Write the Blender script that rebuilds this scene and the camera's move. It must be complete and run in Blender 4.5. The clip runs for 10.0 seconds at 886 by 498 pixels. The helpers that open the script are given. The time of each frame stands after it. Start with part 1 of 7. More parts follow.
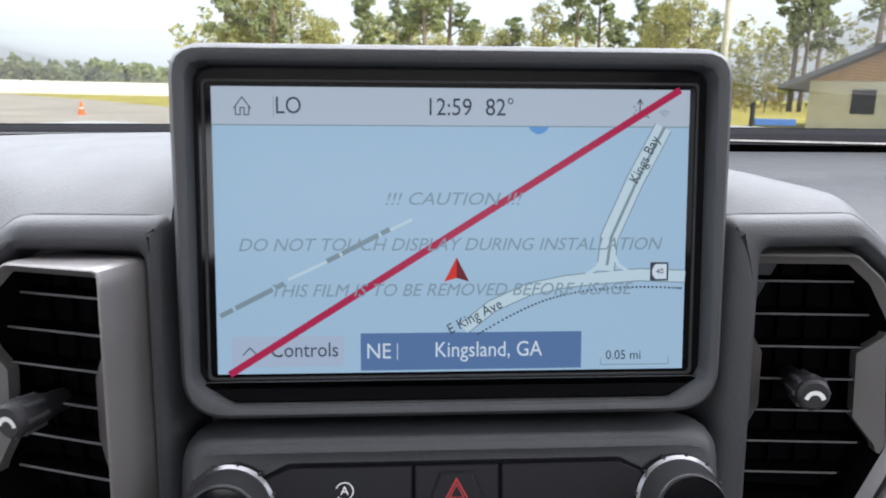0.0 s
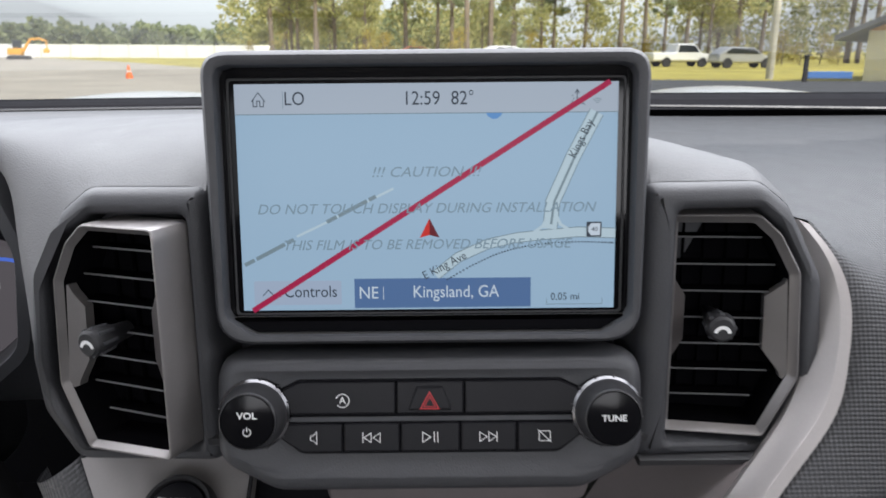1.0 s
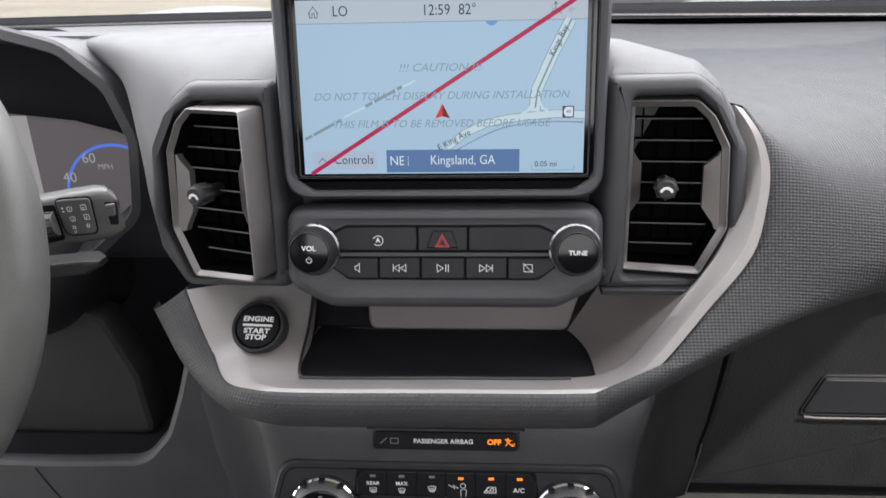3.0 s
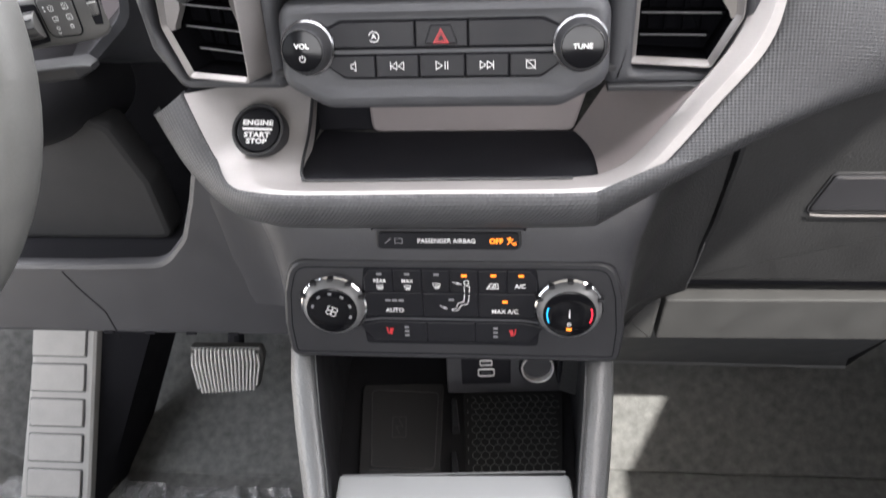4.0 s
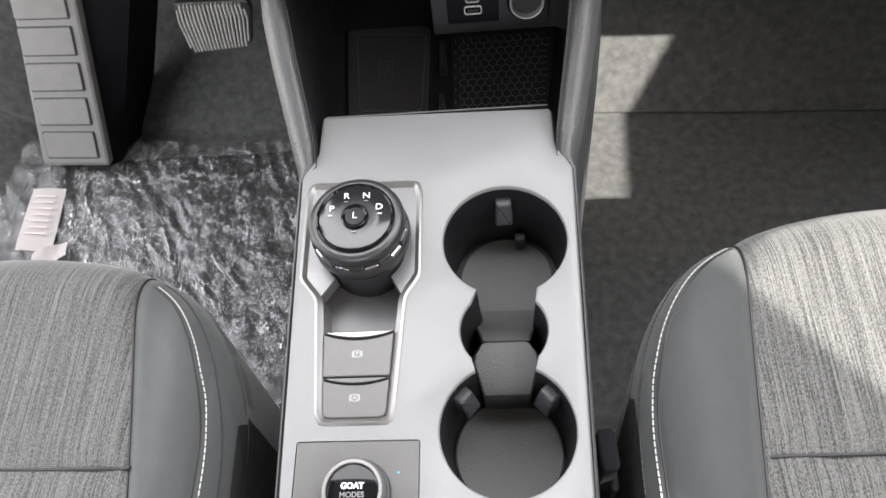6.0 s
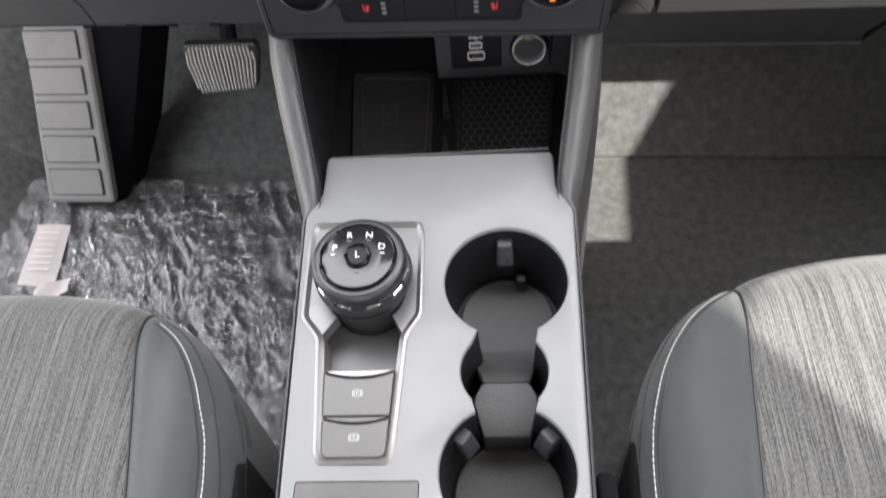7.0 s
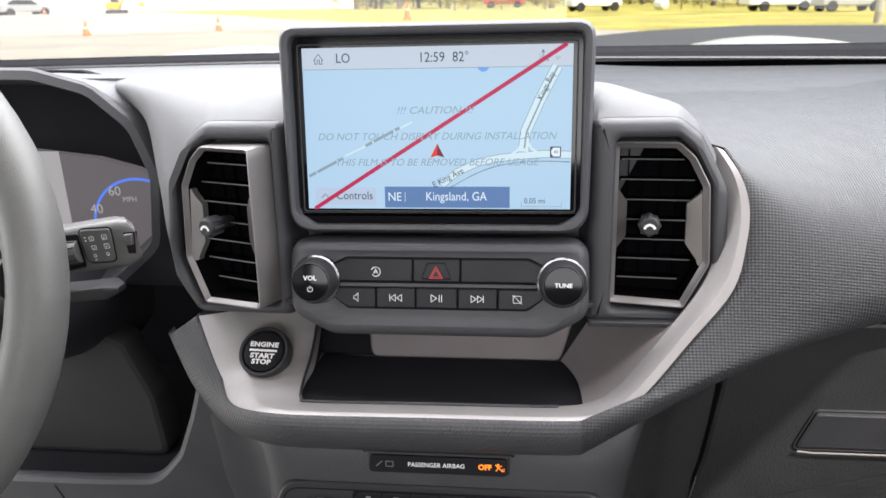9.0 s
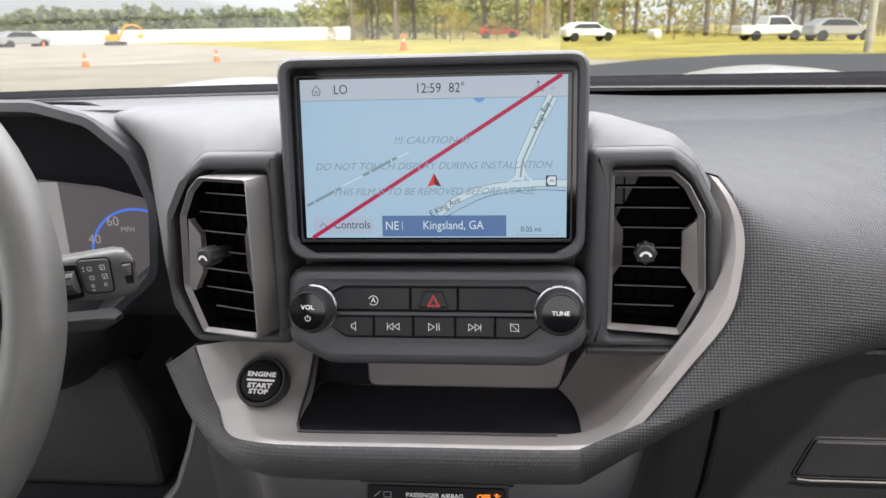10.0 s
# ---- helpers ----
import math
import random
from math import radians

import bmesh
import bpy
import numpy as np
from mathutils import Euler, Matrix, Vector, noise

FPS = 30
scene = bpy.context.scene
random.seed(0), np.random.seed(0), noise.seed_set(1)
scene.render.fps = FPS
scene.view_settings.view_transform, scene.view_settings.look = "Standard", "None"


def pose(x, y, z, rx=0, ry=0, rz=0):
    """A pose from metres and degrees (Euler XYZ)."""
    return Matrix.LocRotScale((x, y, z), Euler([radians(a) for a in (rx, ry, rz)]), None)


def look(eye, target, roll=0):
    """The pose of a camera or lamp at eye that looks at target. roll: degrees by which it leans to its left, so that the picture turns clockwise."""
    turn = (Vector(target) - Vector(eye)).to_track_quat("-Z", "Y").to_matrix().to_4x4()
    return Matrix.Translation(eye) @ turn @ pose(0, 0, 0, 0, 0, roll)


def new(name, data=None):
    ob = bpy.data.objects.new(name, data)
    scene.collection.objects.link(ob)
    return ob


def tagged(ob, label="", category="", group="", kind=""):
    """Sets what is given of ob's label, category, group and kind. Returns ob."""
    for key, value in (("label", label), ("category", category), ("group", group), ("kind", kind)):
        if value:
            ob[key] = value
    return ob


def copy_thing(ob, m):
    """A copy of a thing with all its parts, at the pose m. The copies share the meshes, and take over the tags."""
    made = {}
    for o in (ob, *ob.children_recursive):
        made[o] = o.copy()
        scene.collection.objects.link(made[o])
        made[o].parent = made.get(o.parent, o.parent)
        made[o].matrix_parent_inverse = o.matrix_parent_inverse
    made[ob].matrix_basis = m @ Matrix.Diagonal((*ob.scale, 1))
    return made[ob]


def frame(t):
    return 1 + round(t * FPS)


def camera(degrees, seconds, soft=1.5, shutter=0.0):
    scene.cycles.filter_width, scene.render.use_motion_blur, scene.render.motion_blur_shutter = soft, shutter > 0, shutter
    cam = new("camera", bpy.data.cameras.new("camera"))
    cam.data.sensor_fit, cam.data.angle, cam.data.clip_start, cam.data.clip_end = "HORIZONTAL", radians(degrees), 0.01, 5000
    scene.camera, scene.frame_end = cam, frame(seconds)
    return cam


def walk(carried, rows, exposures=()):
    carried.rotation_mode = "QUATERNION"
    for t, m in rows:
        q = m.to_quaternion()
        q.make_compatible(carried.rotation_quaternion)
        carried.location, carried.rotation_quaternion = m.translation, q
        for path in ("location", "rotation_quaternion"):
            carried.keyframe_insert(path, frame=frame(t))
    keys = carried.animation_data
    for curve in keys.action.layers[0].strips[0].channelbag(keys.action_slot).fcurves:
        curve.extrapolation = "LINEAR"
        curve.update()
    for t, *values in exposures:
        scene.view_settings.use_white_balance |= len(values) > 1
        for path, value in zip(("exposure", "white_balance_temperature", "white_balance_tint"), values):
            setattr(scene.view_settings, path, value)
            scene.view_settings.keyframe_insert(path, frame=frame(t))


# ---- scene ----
cam = camera(61.7, 10.0, shutter=0.25)
PATH = [
    (0, (-0.021, 0.039, 0.802), (0.101, 1.992, 0.387), 0.5),
    (0.5, (-0.025, 0.017, 0.808), (0.038, 1.968, 0.375), -0.0),
    (1, (0.006, -0.03, 0.818), (0.011, 1.901, 0.297), -0.5),
    (1.5, (0.026, -0.089, 0.831), (-0.036, 1.817, 0.227), -1.0),
    (2, (0.025, -0.133, 0.832), (-0.043, 1.762, 0.198), -0.8),
    (2.2, (0.023, -0.136, 0.832), (-0.066, 1.752, 0.179), -1.0),
    (3.3, (0.036, -0.15, 0.822), (-0.109, 1.666, -0.003), -1.7),
    (3.5, (0.039, -0.146, 0.821), (-0.121, 1.621, -0.101), -2.1),
    (4, (0.043, -0.145, 0.816), (-0.142, 1.466, -0.355), -3.4),
    (4.5, (0.055, -0.149, 0.809), (-0.157, 1.26, -0.595), -5.2),
    (5, (0.063, -0.15, 0.8), (-0.164, 1.049, -0.785), -7.7),
    (5.5, (0.069, -0.149, 0.793), (-0.165, 0.856, -0.92), -10.3),
    (5.7, (0.071, -0.149, 0.793), (-0.163, 0.799, -0.953), -11.3),
    (6.8, (0.075, -0.152, 0.792), (-0.164, 0.787, -0.957), -11.6),
    (7, (0.073, -0.152, 0.796), (-0.167, 0.886, -0.896), -9.9),
    (7.5, (0.066, -0.154, 0.805), (-0.169, 1.204, -0.643), -5.9),
    (8, (0.062, -0.164, 0.811), (-0.164, 1.497, -0.28), -3.1),
    (8.5, (0.056, -0.174, 0.827), (-0.17, 1.649, 0.037), -1.9),
    (9, (0.056, -0.171, 0.832), (-0.155, 1.712, 0.191), -1.5),
    (9.5, (0.056, -0.171, 0.832), (-0.152, 1.729, 0.241), -1.6),
    (10, (0.056, -0.173, 0.833), (-0.147, 1.733, 0.264), -1.7),
]
walk(cam, [(t, look(eye, target, roll)) for t, eye, target, roll in PATH],
     [(0, 1.05, 6150, 10), (1, 0.9, 6250, 10), (2, 1.12, 6450, 10), (3.3, 1.3, 6450, 10), (3.5, 1.5, 6450, 10), (4, 2.2, 6450, 10), (4.5, 2.4, 6550, 10), (5.5, 1.9, 6550, 10), (5.7, 1.85, 6550, 10), (6.8, 1.7, 6500, 10), (7, 1.7, 6500, 10), (7.5, 2.05, 6400, 10), (8, 2.57, 6400, 10), (8.5, 2.15, 6300, 10), (9, 1.58, 6450, 10), (9.5, 1.25, 6550, 10), (10, 1.2, 6550, 10)])

cam.data.dof.use_dof, cam.data.dof.focus_distance, cam.data.dof.aperture_fstop = True, 0.46, 22.0

# ---- world and sun ----
world = bpy.data.worlds.new("sky")
scene.world = world
world.use_nodes = True
wn = world.node_tree.nodes
sky = wn.new("ShaderNodeTexSky")
sky.sky_type = "NISHITA"
sky.sun_disc = False
sky.sun_elevation = radians(47)
sky.sun_rotation = radians(135)
sky.dust_density, sky.ozone_density = 5.0, 0.6
cloud = wn.new("ShaderNodeMix")
cloud.data_type = "RGBA"
cloud.inputs["Factor"].default_value = 0.65
cloud.inputs["B"].default_value = (4.6, 4.75, 4.9, 1)
world.node_tree.links.new(sky.outputs[0], cloud.inputs["A"])
world.node_tree.links.new(cloud.outputs["Result"], wn["Background"].inputs[0])
wn["Background"].inputs[1].default_value = 0.15
sun = new("sun", bpy.data.lights.new("sun", "SUN"))
sun.data.energy, sun.data.angle, sun.data.color = 4.0, radians(0.8), (1.0, 0.95, 0.87)
sun.matrix_world = look((0.53, -0.52, 0.80), (0, 0, 0))


def window_light(name, place, target, w, h, watts, color=(1.0, 0.975, 0.99)):
    """Daylight that comes in through one of the car's openings."""
    ob = new(name, bpy.data.lights.new(name, "AREA"))
    ob.data.shape, ob.data.size, ob.data.size_y, ob.data.energy, ob.data.color = "RECTANGLE", w, h, watts, color
    ob.matrix_world = look(place, target)
    return ob


window_light("daylight_driver_door", (-0.80, 0.26, 0.70), (0.1, 0.42, 0.50), 0.60, 0.85, 2.5)
window_light("daylight_passenger_window", (0.76, 0.02, 0.98), (-0.2, 0.12, 0.5), 0.9, 0.42, 1.5)
window_light("daylight_back_window", (0, -1.66, 0.98), (0, 0.3, 0.6), 1.2, 0.40, 4.9)
window_light("daylight_windscreen", (0, 0.48, 1.06), (0, 0.36, 0.45), 1.3, 0.5, 8.5)


# ---- mesh helpers ----
def smooth(bm, angle=35):
    bm.normal_update()
    for f in bm.faces:
        f.smooth = len(f.verts) <= 8
    for e in bm.edges:
        if len(e.link_faces) == 2 and e.calc_face_angle(0) > radians(angle):
            e.smooth = False


def part(name, bm, material, parent=None, label="", angle=35, recalc=True):
    """Links a bmesh as one mesh object under a thing or a part."""
    if recalc:
        bmesh.ops.recalc_face_normals(bm, faces=bm.faces[:])
    smooth(bm, angle)
    me = bpy.data.meshes.new(name)
    bm.to_mesh(me)
    bm.free()
    me.materials.append(material)
    ob = new(name, me)
    ob.parent = parent
    if label:
        ob["label"] = label
    return ob


def thing(name, label, category, m=None, group="", kind=""):
    ob = new(name)
    ob.empty_display_size = 0.02
    ob.matrix_world = m or Matrix()
    return tagged(ob, label, category, group, kind)


def area2(loop):
    return sum(a[0] * b[1] - b[0] * a[1] for a, b in zip(loop, loop[1:] + loop[:1])) / 2


def rpoly(pts, r=0.004, seg=5):
    """A closed outline with rounded corners; a point may carry a radius of its own."""
    out, n = [], len(pts)
    for i in range(n):
        p, a, b = Vector(pts[i][:2]), Vector(pts[i - 1][:2]), Vector(pts[(i + 1) % n][:2])
        rr = pts[i][2] if len(pts[i]) > 2 else r
        u, v = (a - p), (b - p)
        ang = u.angle(v, math.pi)
        if rr <= 0 or ang > 3.1:
            out.append((p.x, p.y))
            continue
        d = min(rr / math.tan(ang / 2), 0.48 * u.length, 0.48 * v.length)
        s, e = p + u.normalized() * d, p + v.normalized() * d
        for k in range(seg + 1):
            t = k / seg
            q = s.lerp(p, t).lerp(p.lerp(e, t), t)
            out.append((q.x, q.y))
    return out


def offs(loop, d):
    """The closed outline moved inwards by d."""
    sign, n, out = (1 if area2(loop) > 0 else -1), len(loop), []
    for i in range(n):
        a, p, b = Vector(loop[i - 1]), Vector(loop[i]), Vector(loop[(i + 1) % n])
        u, v = (p - a), (b - p)
        if u.length < 1e-9:
            u = v
        if v.length < 1e-9:
            v = u
        u, v = u.normalized(), v.normalized()
        nn = Vector((-u.y, u.x)) + Vector((-v.y, v.x))
        nn = nn.normalized() if nn.length > 1e-6 else Vector((-u.y, u.x))
        c = max(0.5, nn.dot(Vector((-u.y, u.x))))
        q = p + nn * (d * sign / c)
        out.append((q.x, q.y))
    return out


def star(loop, n=120, c=None):
    """The outline met by n even rays from its middle, so that outlines of different shapes can be joined."""
    c = c or (sum(p[0] for p in loop) / len(loop), sum(p[1] for p in loop) / len(loop))
    out = []
    for k in range(n):
        a = 2 * math.pi * k / n
        dx, dy, best = math.cos(a), math.sin(a), 0
        for p, q in zip(loop, loop[1:] + loop[:1]):
            ex, ey = q[0] - p[0], q[1] - p[1]
            den = dx * ey - dy * ex
            if abs(den) < 1e-12:
                continue
            t = ((p[0] - c[0]) * ey - (p[1] - c[1]) * ex) / den
            s = ((p[0] - c[0]) * dy - (p[1] - c[1]) * dx) / den
            if t > best and -1e-6 <= s <= 1 + 1e-6:
                best = t
        out.append((c[0] + dx * best, c[1] + dy * best))
    return out


def circle(x, y, r, n=48):
    return [(x + r * math.cos(2 * math.pi * k / n), y + r * math.sin(2 * math.pi * k / n)) for k in range(n)]


def up(loop, y):
    """An outline in x and z, standing at y."""
    return [(p[0], y, p[1]) for p in loop]


def lay(loop, z):
    """An outline in x and y, lying at z."""
    return [(p[0], p[1], z) for p in loop]


def loft(loops, caps=(False, False), closed=True, bm=None):
    bm = bm or bmesh.new()
    rows = [[bm.verts.new(p) for p in loop] for loop in loops]
    n = len(rows[0])
    for a, b in zip(rows, rows[1:]):
        for i in range(n if closed else n - 1):
            j = (i + 1) % n
            try:
                bm.faces.new((a[i], a[j], b[j], b[i]))
            except ValueError:
                pass
    if caps[0]:
        bm.faces.new(rows[0])
    if caps[1]:
        bm.faces.new(rows[-1])
    return bm


def plate(loop, front, back, b=0.001, put=up, bm=None):
    """A panel of that outline with a softly rounded front edge."""
    d = 1 if back > front else -1
    return loft([put(loop, back), put(loop, front + d * b), put(offs(loop, 0.3 * b), front + d * 0.3 * b), put(offs(loop, b), front)], (True, True), bm=bm)


def ring(outer, inner, front, back, b=0.001, put=up, bm=None, inner_back=None):
    """A frame between two outlines of the same count, with rounded edges."""
    d = 1 if back > front else -1
    loops = [put(outer, back), put(outer, front + d * b), put(offs(outer, 0.3 * b), front + d * 0.3 * b), put(offs(outer, b), front),
             put(offs(inner, -b), front), put(offs(inner, -0.3 * b), front + d * 0.3 * b), put(inner, front + d * b), put(inner, inner_back or back)]
    return loft(loops, bm=bm)


def lathe(profile, n=48, axis="y", c=(0, 0, 0), bm=None, caps=(True, True)):
    """Turns rows of radius and height round an axis through c."""
    loops = []
    for r, h in profile:
        loop = []
        for k in range(n):
            a = 2 * math.pi * k / n
            u, v = r * math.cos(a), r * math.sin(a)
            loop.append((c[0] + u, c[1] + h, c[2] + v) if axis == "y" else (c[0] + u, c[1] + v, c[2] + h))
        loops.append(loop)
    return loft(loops, caps, bm=bm)


def box(c, s, b=0.002, bm=None):
    """A block with rounded edges; c its middle, s its size."""
    loop = rpoly([(c[0] - s[0] / 2, c[2] - s[2] / 2), (c[0] + s[0] / 2, c[2] - s[2] / 2), (c[0] + s[0] / 2, c[2] + s[2] / 2), (c[0] - s[0] / 2, c[2] + s[2] / 2)], b, 3)
    y0, y1 = c[1] - s[1] / 2, c[1] + s[1] / 2
    return loft([up(offs(loop, b * 0.7), y0), up(loop, y0 + b), up(loop, y1 - b), up(offs(loop, b * 0.7), y1)], (True, True), bm=bm)


def spline(pts, n=6):
    """A smooth line through the points, with n steps between two."""
    pts = [Vector(p) for p in pts]
    out = []
    for i in range(len(pts) - 1):
        p0, p1, p2, p3 = pts[max(i - 1, 0)], pts[i], pts[i + 1], pts[min(i + 2, len(pts) - 1)]
        for k in range(n):
            t = k / n
            out.append(0.5 * (2 * p1 + (p2 - p0) * t + (2 * p0 - 5 * p1 + 4 * p2 - p3) * t * t + (3 * p1 - p0 - 3 * p2 + p3) * t ** 3))
    return out + [pts[-1]]


def tube(pts, r, n=12, bm=None, closed=False, squash=1.0):
    """A round bar along a line of points; r may be a list."""
    pts = [Vector(p) for p in pts]
    loops, m = [], len(pts)
    for i, p in enumerate(pts):
        a, b = (pts[i - 1], pts[(i + 1) % m]) if closed else (pts[max(i - 1, 0)], pts[min(i + 1, m - 1)])
        d = (b - a).normalized()
        side = d.cross(Vector((0, 0, 1)))
        side = side.normalized() if side.length > 1e-3 else Vector((1, 0, 0))
        top, rr = side.cross(d), r[i] if isinstance(r, (list, tuple)) else r
        loops.append([p + side * (rr * math.cos(2 * math.pi * k / n)) + top * (rr * squash * math.sin(2 * math.pi * k / n)) for k in range(n)])
    if closed:
        return loft(loops + loops[:1], bm=bm)
    return loft(loops, (True, True), bm=bm)


def sheet(rows, bm=None):
    """A surface through rows of points."""
    return loft(rows, closed=False, bm=bm)


def skin(rows):
    """A surface through rows of points, with lengths along it as its texture coordinates."""
    rows = [[Vector(p) for p in row] for row in rows]
    m, k = len(rows), len(rows[0])
    u, v = np.zeros((m, k)), np.zeros((m, k))
    for i in range(m):
        for j in range(k):
            if i:
                u[i, j] = u[i - 1, j] + (rows[i][j] - rows[i - 1][j]).length
            if j:
                v[i, j] = v[i, j - 1] + (rows[i][j] - rows[i][j - 1]).length
    bm = sheet(rows)
    lay_ = bm.loops.layers.uv.new("lengths")
    bm.verts.index_update()
    for f in bm.faces:
        for c in f.loops:
            i, j = divmod(c.vert.index, k)
            c[lay_].uv = (u[i, j], v[i, j])
    return bm


def ribbon(pts, w, y=0.0, put=up, bm=None, closed=False):
    """A flat stroke of width w along a line in the plane."""
    bm = bm or bmesh.new()
    pts = [Vector(p) for p in pts]
    n, left, right = len(pts), [], []
    for i, p in enumerate(pts):
        a, b = (pts[i - 1], pts[(i + 1) % n]) if closed else (pts[max(i - 1, 0)], pts[min(i + 1, n - 1)])
        u, v = (p - a), (b - p)
        u = u.normalized() if u.length > 1e-9 else v.normalized()
        v = v.normalized() if v.length > 1e-9 else u
        nn = Vector((-u.y - v.y, u.x + v.x))
        nn = nn.normalized() if nn.length > 1e-6 else Vector((-u.y, u.x))
        c = max(0.4, nn.dot(Vector((-u.y, u.x))))
        left.append(p + nn * (w / 2 / c))
        right.append(p - nn * (w / 2 / c))
    if closed:
        left, right = left + left[:1], right + right[:1]
    return loft([put(left, y), put(right, y)], closed=False, bm=bm)


def patch(loop, y=0.0, put=up, bm=None):
    """A flat filled outline."""
    bm = bm or bmesh.new()
    bm.faces.new([bm.verts.new(p) for p in put(loop, y)])
    return bm


def arc(x, z, r, a0, a1, n=14):
    return [(x + r * math.cos(radians(a0 + (a1 - a0) * k / n)), z + r * math.sin(radians(a0 + (a1 - a0) * k / n))) for k in range(n + 1)]


def words(body, size, material, parent, place, turn=(90, 0, 0), name="lettering", shear=0.0, spacing=1.0, wide=1.0, bold=0.0, align="CENTER"):
    """Lettering as a flat mesh in the built-in font."""
    cu = bpy.data.curves.new("type", "FONT")
    cu.body, cu.size, cu.align_x, cu.align_y = body, size, align, "CENTER"
    cu.shear, cu.space_character, cu.offset, cu.resolution_u, cu.extrude = shear, spacing, bold, 3, 0.00005
    tmp = new("type", cu)
    bpy.context.view_layer.update()
    me = bpy.data.meshes.new_from_object(tmp.evaluated_get(bpy.context.evaluated_depsgraph_get()))
    bpy.data.objects.remove(tmp)
    bpy.data.curves.remove(cu)
    me.name = name
    me.materials.clear()
    me.materials.append(material)
    for p in me.polygons:
        p.use_smooth = False
        p.material_index = 0
    ob = new(name, me)
    ob.parent = parent
    ob.matrix_local = pose(*place, *turn) @ Matrix.Diagonal((wide, 1, 1, 1))
    return ob


# ---- materials ----
def material(name, color, rough=0.5, metal=0.0, var=0.12, scale=40.0, bump=0.0, bump_scale=900.0, fine=0.1, spec=0.5, emit=None, power=0.0, coat=0.0, sheen=0.0):
    """A surface with patchy and fine variation of colour and roughness, and a fine grain."""
    m = bpy.data.materials.new(name)
    m.use_nodes = True
    nt, n = m.node_tree, m.node_tree.nodes
    b = n["Principled BSDF"]
    b.inputs["Base Color"].default_value = (*color, 1)
    b.inputs["Roughness"].default_value = rough
    b.inputs["Metallic"].default_value = metal
    b.inputs["Specular IOR Level"].default_value = spec
    b.inputs["Coat Weight"].default_value = coat
    b.inputs["Coat Roughness"].default_value = 0.05
    b.inputs["Sheen Weight"].default_value = sheen
    if emit:
        b.inputs["Emission Color"].default_value = (*emit, 1)
        b.inputs["Emission Strength"].default_value = power
    tc = n.new("ShaderNodeTexCoord")
    if var:
        big, small = n.new("ShaderNodeTexNoise"), n.new("ShaderNodeTexNoise")
        big.inputs["Scale"].default_value, big.inputs["Detail"].default_value = scale, 4
        small.inputs["Scale"].default_value, small.inputs["Detail"].default_value = scale * 14, 3
        add = n.new("ShaderNodeMath")
        add.operation = "MULTIPLY_ADD"
        add.inputs[1].default_value = 0.5
        ramp = n.new("ShaderNodeMapRange")
        ramp.inputs["From Min"].default_value, ramp.inputs["From Max"].default_value = 0.45, 1.05
        ramp.inputs["To Min"].default_value, ramp.inputs["To Max"].default_value = 1 - var, 1 + var
        mul = n.new("ShaderNodeVectorMath")
        mul.operation = "SCALE"
        mul.inputs[0].default_value = color
        for t in (big, small):
            nt.links.new(tc.outputs["Object"], t.inputs["Vector"])
        nt.links.new(small.outputs["Fac"], add.inputs[0])
        nt.links.new(big.outputs["Fac"], add.inputs[2])
        nt.links.new(add.outputs[0], ramp.inputs["Value"])
        nt.links.new(ramp.outputs[0], mul.inputs["Scale"])
        nt.links.new(mul.outputs[0], b.inputs["Base Color"])
        rr = n.new("ShaderNodeMapRange")
        rr.inputs["From Min"].default_value, rr.inputs["From Max"].default_value = 0.3, 0.7
        rr.inputs["To Min"].default_value, rr.inputs["To Max"].default_value = max(0.02, rough * (1 - fine)), min(1, rough * (1 + fine))
        nt.links.new(big.outputs["Fac"], rr.inputs["Value"])
        nt.links.new(rr.outputs[0], b.inputs["Roughness"])
    if bump:
        g = n.new("ShaderNodeTexNoise")
        g.inputs["Scale"].default_value, g.inputs["Detail"].default_value = bump_scale, 2
        bp = n.new("ShaderNodeBump")
        bp.inputs["Strength"].default_value, bp.inputs["Distance"].default_value = bump, 0.0006
        nt.links.new(tc.outputs["Object"], g.inputs["Vector"])
        nt.links.new(g.outputs["Fac"], bp.inputs["Height"])
        nt.links.new(bp.outputs["Normal"], b.inputs["Normal"])
    return m


def nodes_of(m):
    return m.node_tree, m.node_tree.nodes, m.node_tree.nodes["Principled BSDF"]


PLASTIC = material("charcoal_plastic", (0.036, 0.037, 0.042), 0.52, bump=0.25, bump_scale=1500)
PLASTIC_SOFT = material("soft_charcoal_trim", (0.040, 0.041, 0.046), 0.55, bump=0.35, bump_scale=1300)
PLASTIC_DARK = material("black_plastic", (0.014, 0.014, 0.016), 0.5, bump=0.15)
# black for joints and wells; in recesses it also paints the shade
DEEP = material("matt_black_and_cavity_shade", (0.009, 0.009, 0.011), 0.9, spec=0.1)
LOWER = material("grained_grey_trim", (0.026, 0.026, 0.0295), 0.50, bump=0.4, bump_scale=1000)
HARD = material("black_hard_plastic", (0.0135, 0.0137, 0.0145), 0.42, bump=0.9, bump_scale=560)
# paler than the other trim: windscreen light is put into this colour
TOPPAD = material("lit_dash_top_skin", (0.064, 0.065, 0.069), 0.62, bump=0.5, bump_scale=1100)
KNOB_FACE = material("knob_gloss_black", (0.005, 0.005, 0.006), 0.10, var=0.0, spec=0.15)
FASCIA = material("satin_black_fascia", (0.015, 0.015, 0.0175), 0.48, bump=0.3, bump_scale=1000, spec=0.4)
VINYL = material("grained_console_vinyl", (0.068, 0.069, 0.071), 0.38, bump=0.9, bump_scale=480)
GLOSS = material("gloss_black", (0.005, 0.005, 0.006), 0.06, var=0.0, spec=0.2)
BUTTON = material("satin_black_button", (0.0075, 0.0075, 0.0095), 0.40, var=0.1, spec=0.2)
